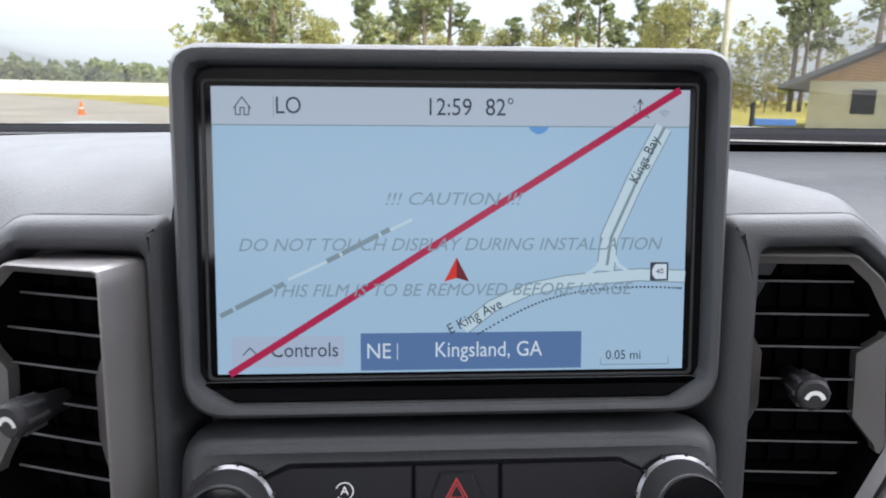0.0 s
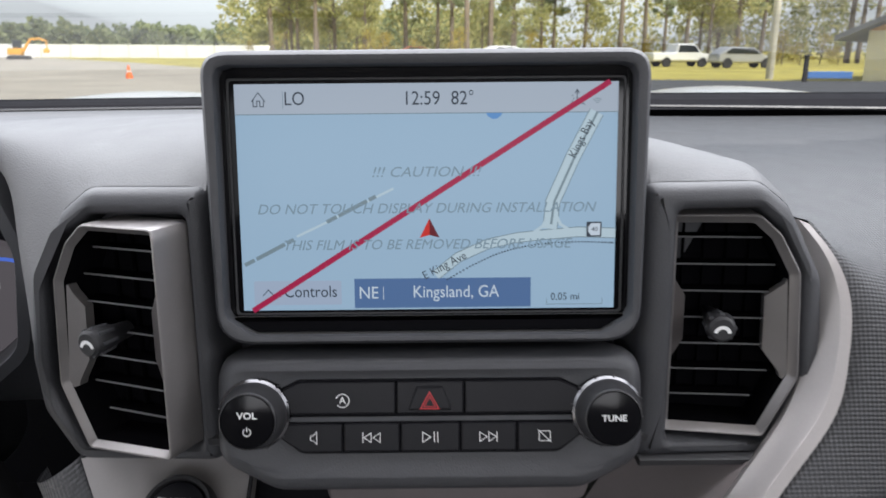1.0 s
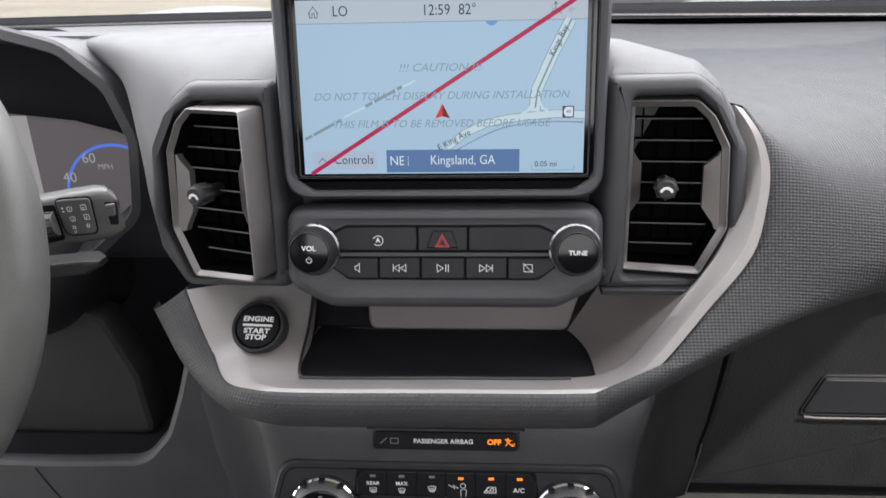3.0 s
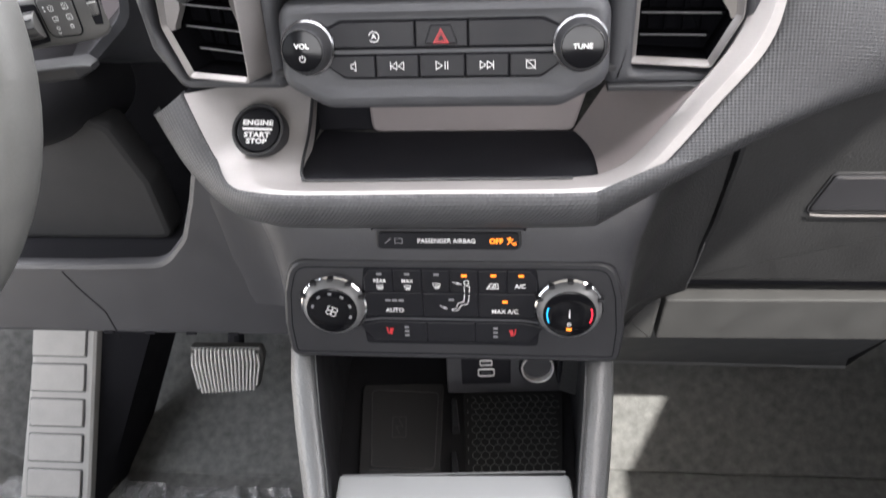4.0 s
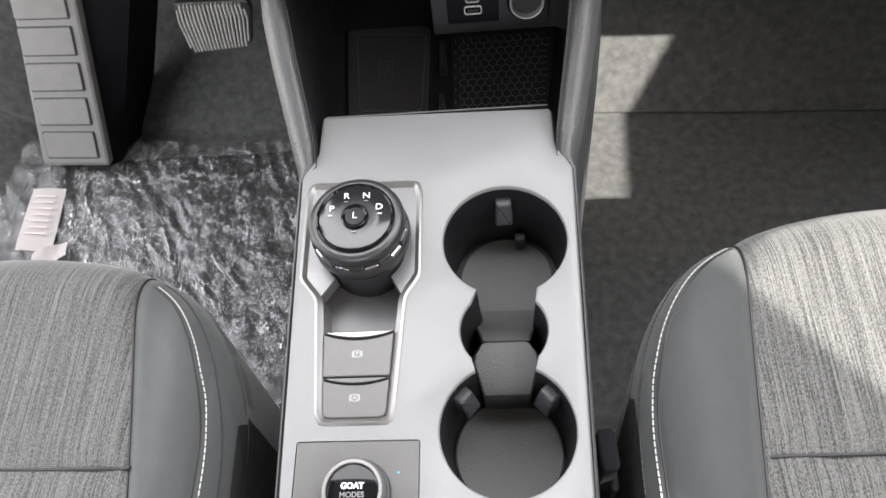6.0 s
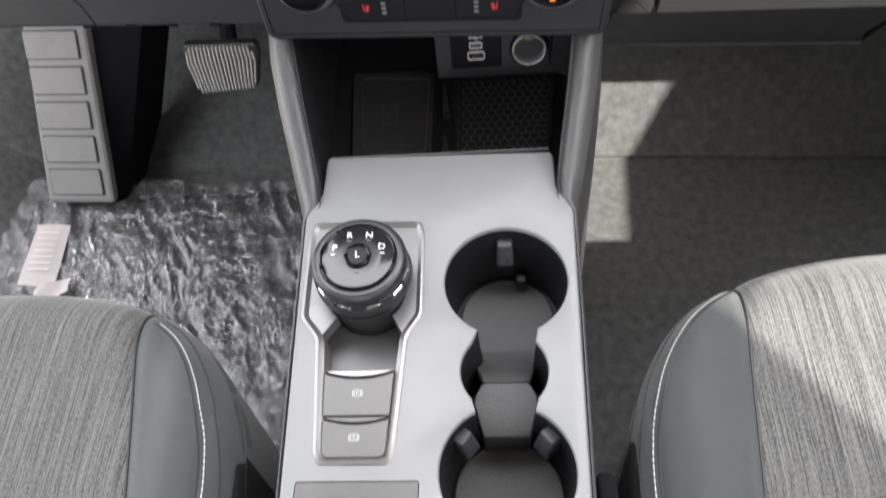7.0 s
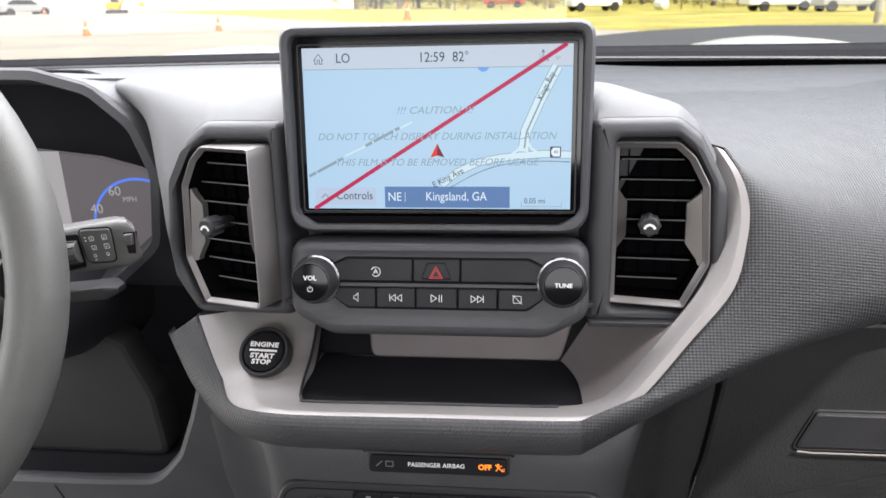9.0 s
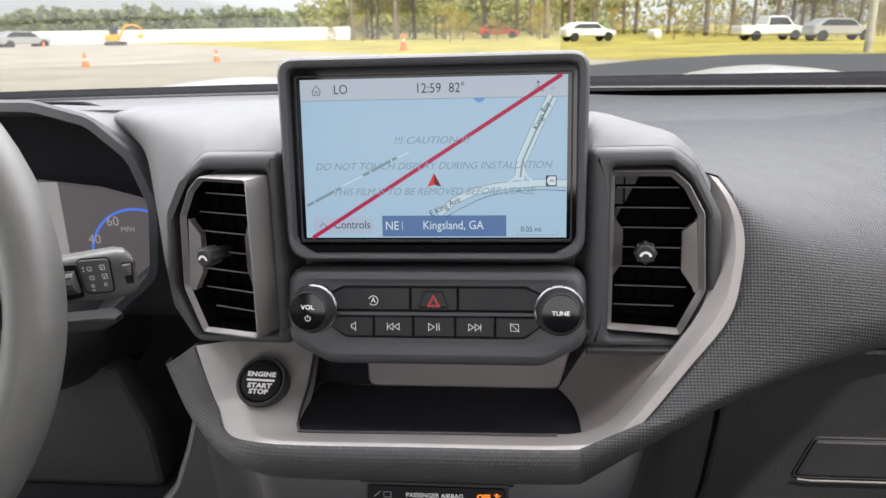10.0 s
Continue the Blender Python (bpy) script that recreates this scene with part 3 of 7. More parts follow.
# ---- tray and silver band ----
# black rubber, darkened further by the shade inside the tray
TRAYMAT = material("shaded_black_tray_liner", (0.013, 0.013, 0.016), 0.85, bump=0.5, bump_scale=600, spec=0.1)
tray = thing("dash_tray", "open dash tray with a silver band and dark rubber floor", "tray")
part("tray_floor", plate(rpoly([(-0.105, 0.263), (0.125, 0.263), (0.087, 0.340), (-0.062, 0.340), (-0.098, 0.345)], 0.006), 0.570, 0.560, 0.002, lay), TRAYMAT, tray, "black rubber tray floor")
part("tray_back", plate(rpoly([(-0.060, 0.568), (0.086, 0.568), (0.105, 0.64), (-0.060, 0.64)], 0.008), 0.341, 0.36, 0.002), BRONZE, tray, "warm grey metallic back wall")
# near-black piece paints the shade at the tray's left rear
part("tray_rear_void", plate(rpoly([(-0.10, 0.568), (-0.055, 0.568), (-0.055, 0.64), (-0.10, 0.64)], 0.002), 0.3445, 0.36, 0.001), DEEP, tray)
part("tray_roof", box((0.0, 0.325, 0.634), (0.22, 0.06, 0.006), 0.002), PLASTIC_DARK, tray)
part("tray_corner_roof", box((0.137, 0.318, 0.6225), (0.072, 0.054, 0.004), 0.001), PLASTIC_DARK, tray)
# band: outer edge and inner edge of the U, left end to right top
outer = spline([(-0.191, 0.331, 0.6065), (-0.180, 0.317, 0.591), (-0.164, 0.297, 0.5725), (-0.146, 0.268, 0.5665), (-0.119, 0.251, 0.5700), (-0.08, 0.247, 0.571), (0.0, 0.247, 0.572), (0.085, 0.247, 0.573), (0.113, 0.249, 0.577), (0.133, 0.256, 0.591),
                (0.163, 0.272, 0.622), (0.190, 0.286, 0.652), (0.1982, 0.296, 0.680), (0.2000, 0.304, 0.702), (0.1955, 0.313, 0.720), (0.186, 0.324, 0.735)], 5)
inner = spline([(-0.098, 0.337, 0.6115), (-0.098, 0.326, 0.600), (-0.098, 0.308, 0.586), (-0.098, 0.280, 0.5755), (-0.0955, 0.2695, 0.5712), (-0.086, 0.2675, 0.5705), (0.0, 0.2675, 0.5715), (0.080, 0.2675, 0.5725), (0.104, 0.268, 0.577), (0.121, 0.271, 0.588),
                (0.149, 0.284, 0.619), (0.174, 0.297, 0.649), (0.184, 0.307, 0.679), (0.1835, 0.315, 0.702), (0.179, 0.323, 0.718), (0.171, 0.334, 0.731)], 5)
rows = []
for o, i in zip(outer, inner):
    rows.append([i + Vector((0, 0.012, -0.012)), i + Vector((0, 0.003, -0.001)), i, i.lerp(o, 0.35) + Vector((0, -0.0005, 0.0002)), i.lerp(o, 0.60) + Vector((0, -0.0030, 0.0022)), i.lerp(o, 0.68) + Vector((0, -0.0036, 0.0022)), o + Vector((0, -0.002, -0.001)), o + Vector((0, 0.0, -0.0035)), o + Vector((0, 0.012, -0.006))])
part("silver_band", sheet(rows), SILVER, tray, "satin silver U-shaped band")
rows = [[p + Vector((-0.001, 0.002, -0.001)), Vector((-0.0995, 0.346, p.z - 0.001))] for p in [Vector((-0.0985, 0.338, 0.634))] + inner[0:21]]
part("tray_side", sheet(rows), DEEP, tray)
part("tray_lip", tube([p + Vector((0.0012, -0.0004, 0.0006)) for p in inner[2:36]], 0.0011, 8), PLASTIC_DARK, tray, "black rounded lip round the tray")
rows = []
for k in range(14):
    t = k / 13
    q = inner[38 + k] + Vector((0, 0.003, -0.002))
    p = Vector((0.086 + 0.03 * t, 0.341, 0.569 + 0.052 * t))
    rows.append([p.lerp(q, w) + Vector((0.004, 0.004, 0)) * math.sin(math.pi * w) for w in [j / 8 for j in range(9)]])
part("tray_flank", sheet(rows), BRONZE, tray, "sloping warm grey flank")
# padded roll under the band
JOIN = 36


def roll_section(n_):
    j = min(max(n_, 1), len(outer) - 2)
    d = (outer[j + 1] - outer[j - 1]).normalized()
    side = Vector((d.z, 0, -d.x)).normalized()
    w = 0.038 * min(1.0, 0.80 + n_ / 60) + 0.016 * max(0.0, 1 - n_ / 14)
    row = []
    for k in range(11):
        a = math.pi * k / 10
        row.append(outer[n_] + side * (w * (1 - math.cos(a)) / 2 - 0.001) + Vector((0, -0.010 * math.sin(a) * (w / 0.03) + 0.030 * (k / 10) ** 1.6 + 0.001, 0)))
    return row


part("padded_roll", skin([roll_section(n_) for n_ in range(JOIN + 1)]), PAD, tray, "diamond-grained padded roll below the band")
# passenger pad: starts along the band's outer edge and rolls over and under
near = roll_section(JOIN)[::-1] + [p + Vector((0.0005, 0.002, 0)) for p in outer[JOIN + 1:]] + spline([(0.168, 0.345, 0.738), (0.160, 0.400, 0.722), (0.150, 0.470, 0.718), (0.120, 0.600, 0.740), (0.100, 0.800, 0.752)], 4)
yb, zl = 0.333, 0.606
prof = spline([(0.738, a, b) for a, b in [(yb + 0.10, zl - 0.004), (yb + 0.055, zl - 0.004), (yb + 0.022, zl), (yb + 0.006, zl + 0.010), (yb, 0.624), (yb + 0.004, 0.642), (yb + 0.022, 0.672), (yb + 0.060, 0.700),
                                          (0.45, 0.723), (0.52, 0.738), (0.60, 0.748), (0.70, 0.752), (0.80, 0.743)]], 10)
n_arm = len(outer) - JOIN - 1
share = [0.27 * k / 10 for k in range(11)] + [0.27 + 0.33 * (k + 1) / n_arm for k in range(n_arm)] + [0.60 + 0.40 * (k + 1) / 17 for k in range(17)]
rows = []
for i in range(57):
    s_ = (i / 56) ** 1.35
    g_ = 1 - (1 - s_) ** 8
    h_ = max(0.0, min(1.0, s_ / 0.42))
    h_ = h_ * h_ * (3 - 2 * h_)
    row = []
    for p, f in zip(near, share):
        q = prof[int(round(f * (len(prof) - 1)))]
        groove = (0.004 * math.exp(-s_ / 0.008) - 0.003) if 0.27 < f < 0.62 else 0.0
        row.append((p.x + (q.x - p.x) * s_, p.y + (q.y - p.y) * h_ + groove * (s_ > 0), p.z + (q.z - p.z) * g_))
    rows.append(row)
for i in range(2, len(rows)):
    row = [Vector(p) for p in rows[i]]
    for _ in range(int(min(1.0, i / 10) * 60)):
        row = [row[0]] + [p if f < 0.42 else (a + 2 * p + b) / 4 for a, p, b, f in zip(row, row[1:], row[2:], share[1:])] + [row[-1]]
    rows[i] = row
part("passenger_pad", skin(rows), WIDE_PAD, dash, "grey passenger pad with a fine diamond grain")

# ---- start button ----
start = thing("start_button", "round black engine start button with white lettering", "button", pose(-0.1297, 0.3010, 0.5905, -44, 0, -4) @ Matrix.Scale(0.92, 4))
part("bezel", lathe([(0.0205, 0.008), (0.0205, -0.002), (0.0198, -0.0035), (0.0180, -0.0035), (0.0172, -0.002), (0.0172, 0.002)], 56, caps=(False, False)), PLASTIC_DARK, start)
part("cap", lathe([(0.0168, 0.004), (0.0168, -0.001), (0.0160, -0.0025), (0.012, -0.0032), (0.004, -0.0034)], 56), BUTTON, start, "satin black cap")
words("ENGINE", 0.0052, INK, start, (0, -0.00365, 0.0050), bold=0.00022, wide=1.22, spacing=1.06)
part("divider", patch([(-0.0115, -0.0006), (0.0115, -0.0006), (0.0115, 0.0012), (-0.0115, 0.0012)], -0.0037), INK, start)
words("START", 0.0052, INK, start, (0, -0.00365, -0.0042), bold=0.00022, wide=1.25, spacing=1.06)
words("STOP", 0.0052, INK, start, (0, -0.00360, -0.0090), bold=0.00022, wide=1.22, spacing=1.06)

# ---- touchscreen ----
LIT = 0.345
tilt = -7.0
screen = thing("touchscreen", "upright touchscreen showing a road map under a caution film", "screen", pose(0, 0.3065, 0.7515, tilt))
W, Hh = 0.087, 0.0522
shell_out = rpoly([(-0.0985, -0.0672, 0.018), (0.0985, -0.0672, 0.018), (0.1005, 0.0665, 0.012), (-0.1005, 0.0665, 0.012)], 0.012, 8)
shell_in = rpoly([(-0.0935, -0.0535, 0.006), (-0.080, -0.0622, 0.006), (0.080, -0.0622, 0.006), (0.0935, -0.0535, 0.006), (0.0935, 0.0595, 0.006), (-0.0935, 0.0595, 0.006)], 0.006, 8)
so, si = star(shell_out, 200, (0, 0)), star(shell_in, 200, (0, 0))
part("housing", loft([up(offs(so, 0.006), 0.042), up(so, 0.036), up(so, -0.004), up(offs(so, 0.0008), -0.0075), up(offs(so, 0.0025), -0.0095), up(offs(si, -0.0022), -0.0095), up(offs(si, -0.0006), -0.0085), up(si, -0.006), up(si, 0.004)], (True, False)), PLASTIC_SOFT, screen, "charcoal soft-edged housing")
part("gloss_panel", plate(offs(shell_in, -0.001), 0.0005, 0.006, 0.0004), GLOSS, screen, "gloss black panel round the picture")
part("gloss_lip", plate(rpoly([(-0.0925, -0.0548, 0.0015), (-0.088, -0.0556, 0.0015), (0.088, -0.0556, 0.0015), (0.0925, -0.0548, 0.0015), (0.080, -0.0620, 0.003), (-0.080, -0.0620, 0.003)], 0.002), -0.0040, 0.004, 0.001), GLOSS, screen, "glossy lower lip")
EDGE_GLOSS = material("polished_dark_edge", (0.20, 0.20, 0.21), 0.12, 0.9, var=0.0)
part("lip_edge", tube([(-0.0928, -0.0052, -0.0546), (-0.0900, -0.0052, -0.0566), (-0.0800, -0.0052, -0.0616), (-0.0790, -0.0052, -0.0619), (0.0790, -0.0052, -0.0619), (0.0800, -0.0052, -0.0616), (0.0900, -0.0052, -0.0566), (0.0928, -0.0052, -0.0546)], 0.0004, 8), EDGE_GLOSS, screen, "polished edge of the lower lip")
part("panel_line", tube([(-0.0925, -0.0012, -0.0548), (0.0925, -0.0012, -0.0548)], 0.0003, 8), EDGE_GLOSS, screen)
rim_o, rim_i = rpoly([(-W - 0.0035, -Hh - 0.0022), (W + 0.0035, -Hh - 0.0022), (W + 0.0035, Hh + 0.0026), (-W - 0.0035, Hh + 0.0026)], 0.002), rpoly([(-W - 0.0025, -Hh - 0.0012), (W + 0.0025, -Hh - 0.0012), (W + 0.0025, Hh + 0.0016), (-W - 0.0025, Hh + 0.0016)], 0.002)
part("picture_edge", ring(rim_o, rim_i, -0.0004, 0.002, 0.0002), PLASTIC_DARK, screen)


def shown(name, color, power=1.0):
    """A colour as the lit display gives it off."""
    return glow(name, color, power * LIT)


D_MAP, D_BAR, D_INK = shown("map_blue", (0.43, 0.62, 0.80)), shown("bar_grey_blue", (0.52, 0.60, 0.70)), shown("display_ink", (0.035, 0.05, 0.075))
D_ROAD, D_EDGE, D_ROUTE, D_CITY = shown("road_white", (0.62, 0.78, 0.86)), shown("road_edge", (0.24, 0.33, 0.38)), shown("route_crimson", (0.48, 0.004, 0.075)), shown("city_blue", (0.10, 0.20, 0.42))
D_RED, D_DARKRED, D_POND, D_PALE, D_FILM, D_BTN = shown("arrow_red", (0.75, 0.02, 0.01)), shown("arrow_dark_red", (0.16, 0.0, 0.01)), shown("pond_blue", (0.14, 0.36, 0.75)), shown("pale_text", (0.75, 0.85, 0.95)), shown("film_print_grey", (0.25, 0.36, 0.44)), shown("button_lilac", (0.46, 0.56, 0.72))


def shp(x, y):
    """A place on the picture from parts of its width and height, from the top left."""
    return (-W + 2 * W * x, Hh - 2 * Hh * y)


part("map_picture", patch([(-W, -Hh), (W, -Hh), (W, Hh), (-W, Hh)], 0.0001), D_MAP, screen, "pale blue lit road map")
part("status_bar", patch([shp(0, 0.128), shp(1, 0.128), shp(1, 0), shp(0, 0)], -0.0001), D_BAR, screen)
part("bar_line", ribbon([shp(0, 0.130), shp(1, 0.130)], 0.0004, -0.00015), D_EDGE, screen)
for nm, pts, w, m, y in (
    ("bay_road_edge", [(0.944, 0.13), (0.885, 0.32), (0.832, 0.52), (0.825, 0.64)], 0.0070, D_EDGE, -0.00016),
    ("bay_road", [(0.944, 0.13), (0.885, 0.32), (0.832, 0.52), (0.825, 0.64)], 0.0062, D_ROAD, -0.0002),
    ("bay_road_middle", [(0.946, 0.13), (0.889, 0.32), (0.836, 0.52), (0.828, 0.62)], 0.0011, D_EDGE, -0.00024),
    ("slip_road_west", [(0.828, 0.56), (0.805, 0.63), (0.765, 0.675)], 0.0014, D_ROAD, -0.00021),
    ("slip_road_east", [(0.836, 0.56), (0.853, 0.62), (0.885, 0.655)], 0.0014, D_ROAD, -0.00021),
    ("king_road_edge", [(0.52, 0.845), (0.58, 0.765), (0.66, 0.705), (0.74, 0.678), (0.82, 0.665), (0.90, 0.655), (1.0, 0.662)], 0.0050, D_EDGE, -0.00016),
    ("king_road", [(0.52, 0.845), (0.58, 0.765), (0.66, 0.705), (0.74, 0.678), (0.82, 0.665), (0.90, 0.655), (1.0, 0.662)], 0.0042, D_ROAD, -0.0002),
    ("lane_east", [(0.15, 0.665), (0.215, 0.615), (0.33, 0.52), (0.41, 0.455)], 0.0010, D_ROAD, -0.0002),
):
    part(nm, ribbon([shp(*p) for p in pts], w, y), m, screen)
bm = bmesh.new()
dots = spline([(*shp(*p), 0) for p in [(0.55, 0.865), (0.62, 0.80), (0.69, 0.748), (0.76, 0.718), (0.84, 0.702), (0.92, 0.700), (0.992, 0.705)]], 9)
for p in dots:
    patch([(p.x - 0.0004, p.y - 0.00035), (p.x + 0.0004, p.y - 0.00035), (p.x + 0.0004, p.y + 0.00035), (p.x - 0.0004, p.y + 0.00035)], -0.0002, bm=bm)
part("railway_dots", bm, D_INK, screen)
part("pond", patch([shp(*p) for p in [(0.655, 0.131), (0.66, 0.145), (0.672, 0.157), (0.684, 0.155), (0.694, 0.143), (0.698, 0.131)]], -0.0002), D_POND, screen)
part("controls_button", patch(rpoly([shp(0.03, 0.975), shp(0.265, 0.975), shp(0.265, 0.865), shp(0.03, 0.865)], 0.001), -0.0002), D_BTN, screen)
part("city_button", patch([shp(0.300, 0.992), shp(0.775, 0.992), shp(0.775, 0.858), shp(0.300, 0.858)], -0.0002), D_CITY, screen)
part("city_divider", ribbon([shp(0.378, 0.895), shp(0.378, 0.955)], 0.0003, -0.0003), D_PALE, screen)
words("NE", 0.0082, D_PALE, screen, (*[shp(0.338, 0.925)[0], -0.0003], shp(0, 0.925)[1]), wide=0.9)
words("Kingsland, GA", 0.0082, D_PALE, screen, (shp(0.573, 0)[0], -0.0003, shp(0, 0.922)[1]), wide=0.86)
words("Controls", 0.0078, D_INK, screen, (shp(0.182, 0)[0], -0.0003, shp(0, 0.917)[1]), wide=0.88)
part("controls_chevron", ribbon([shp(0.053, 0.932), shp(0.068, 0.905), shp(0.083, 0.932)], 0.0004, -0.0003), D_INK, screen)
words("LO", 0.0086, D_INK, screen, (shp(0.156, 0)[0], -0.0003, shp(0, 0.066)[1]), wide=0.86)
words("12:59", 0.0088, D_INK, screen, (shp(0.487, 0)[0], -0.0003, shp(0, 0.068)[1]), wide=0.88)
words("82°", 0.0088, D_INK, screen, (shp(0.594, 0)[0], -0.0003, shp(0, 0.068)[1]), wide=0.88)
bm = ribbon([shp(0.045, 0.075), shp(0.0625, 0.036), shp(0.08, 0.075)], 0.0004, -0.0003)
ribbon([shp(0.049, 0.068), shp(0.049, 0.096), shp(0.0585, 0.096), shp(0.0585, 0.072), shp(0.0665, 0.072), shp(0.0665, 0.096), shp(0.076, 0.096), shp(0.076, 0.068)], 0.0004, -0.0003, bm=bm)
part("home_icon", bm, D_INK, screen)
part("bar_divider", ribbon([shp(0.126, 0.03), shp(0.126, 0.105)], 0.0002, -0.0003), D_EDGE, screen)
bm = ribbon([shp(0.892, 0.10), shp(0.892, 0.035)], 0.0004, -0.0003)
ribbon([shp(0.886, 0.05), shp(0.892, 0.034), shp(0.898, 0.05)], 0.0004, -0.0003, bm=bm)
for k in range(5):
    patch(circle(*shp(0.880 + 0.004 * (k % 2), 0.06 + 0.012 * k), 0.0003, 6), -0.0003, bm=bm)
ribbon([shp(0.904, 0.075), shp(0.912, 0.098), shp(0.904, 0.092), shp(0.896, 0.098)], 0.0003, -0.0003, bm=bm, closed=True)
part("turn_icon", bm, D_INK, screen)
bm = bmesh.new()
for r in (0.0009, 0.0018, 0.0027):
    ribbon(arc(*shp(0.945, 0.098), r, 45, 135, 8), 0.0003, -0.0003, bm=bm)
part("signal_icon", bm, D_EDGE, screen)
part("route_line", ribbon([shp(0.025, 1.0), shp(0.978, 0.0)], 0.0026, -0.0004), D_ROUTE, screen)
c = shp(0.504, 0.632)
part("arrow_left_half", patch([(c[0], c[1] + 0.0045), (c[0] - 0.0046, c[1] - 0.0045), (c[0], c[1] - 0.0032)], -0.0005), D_RED, screen)
part("arrow_right_half", patch([(c[0], c[1] + 0.0045), (c[0], c[1] - 0.0032), (c[0] + 0.0046, c[1] - 0.0045)], -0.0005), D_DARKRED, screen)
words("Kings Bay", 0.0056, D_INK, screen, (shp(0.905, 0)[0], -0.0004, shp(0, 0.245)[1]), (90, -64, 0), wide=0.86)
words("E King Ave", 0.0056, D_INK, screen, (shp(0.543, 0)[0], -0.0004, shp(0, 0.802)[1]), (90, -27, 0), wide=0.9)
# road names that stay unlettered: strokes of their size
for cx, cz, ln in ((0.297, 0.545, 0.148), (0.075, 0.735, 0.150)):
    bm = bmesh.new()
    x0, z0 = shp(cx, cz)
    ax, az = math.cos(radians(27)), math.sin(radians(27))
    for k, (a, b_) in enumerate(((0.0, 0.2), (0.24, 0.82), (0.86, 1.0))):
        pa, pb = (a - 0.5) * ln * 2 * W, (b_ - 0.5) * ln * 2 * W
        ribbon([(x0 + pa * ax, z0 + pa * az), (x0 + pb * ax, z0 + pb * az)], 0.0018, -0.0004, bm=bm)
    part("road_name_bar", bm, D_EDGE, screen)
part("shield_dark", patch(rpoly([(0.0735, -0.0185), (0.0805, -0.0185), (0.0805, -0.0115), (0.0735, -0.0115)], 0.0006), -0.0004), D_INK, screen)
part("shield_pale", patch([(0.0743, -0.0160), (0.0755, -0.0178), (0.0798, -0.0178), (0.0798, -0.0122), (0.0755, -0.0122), (0.0743, -0.0140)], -0.0005), D_PALE, screen)
words("40", 0.0030, D_INK, screen, (0.0772, -0.0006, -0.0150))
words("0.05 mi", 0.0050, D_INK, screen, (shp(0.868, 0)[0], -0.0003, shp(0, 0.948)[1]), wide=0.92)
part("scale_bar", ribbon([shp(0.818, 0.955), shp(0.818, 0.982), shp(0.968, 0.982), shp(0.968, 0.955)], 0.0003, -0.0003), D_EDGE, screen)
for body, v, sz, wd in (("!!! CAUTION !!!", 0.385, 0.0066, 1.13), ("DO NOT TOUCH DISPLAY DURING INSTALLATION", 0.545, 0.0066, 1.02), ("THIS FILM IS TO BE REMOVED BEFORE USAGE", 0.706, 0.0066, 1.0)):
    words(body, sz, D_FILM, screen, (shp(0.495, 0)[0], -0.0007, shp(0, v)[1]), shear=0.28, wide=wd, name="film_lettering")

# ---- air vents ----
VANE_EDGE = material("shiny_grey_plastic", (0.10, 0.10, 0.105), 0.35, var=0.0)
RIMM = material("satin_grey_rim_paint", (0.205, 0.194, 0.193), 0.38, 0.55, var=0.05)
# darker copy of the rim paint, with the inner tabs' shade in it
TABM = material("dimmed_rim_paint", (0.062, 0.055, 0.055), 0.5, 0.2, var=0.05)
# black plastic taken darker still, with the duct's shade in its colour
VOID = material("black_plastic_with_shade", (0.0035, 0.0035, 0.0042), 0.8, var=0.0, spec=0.0)


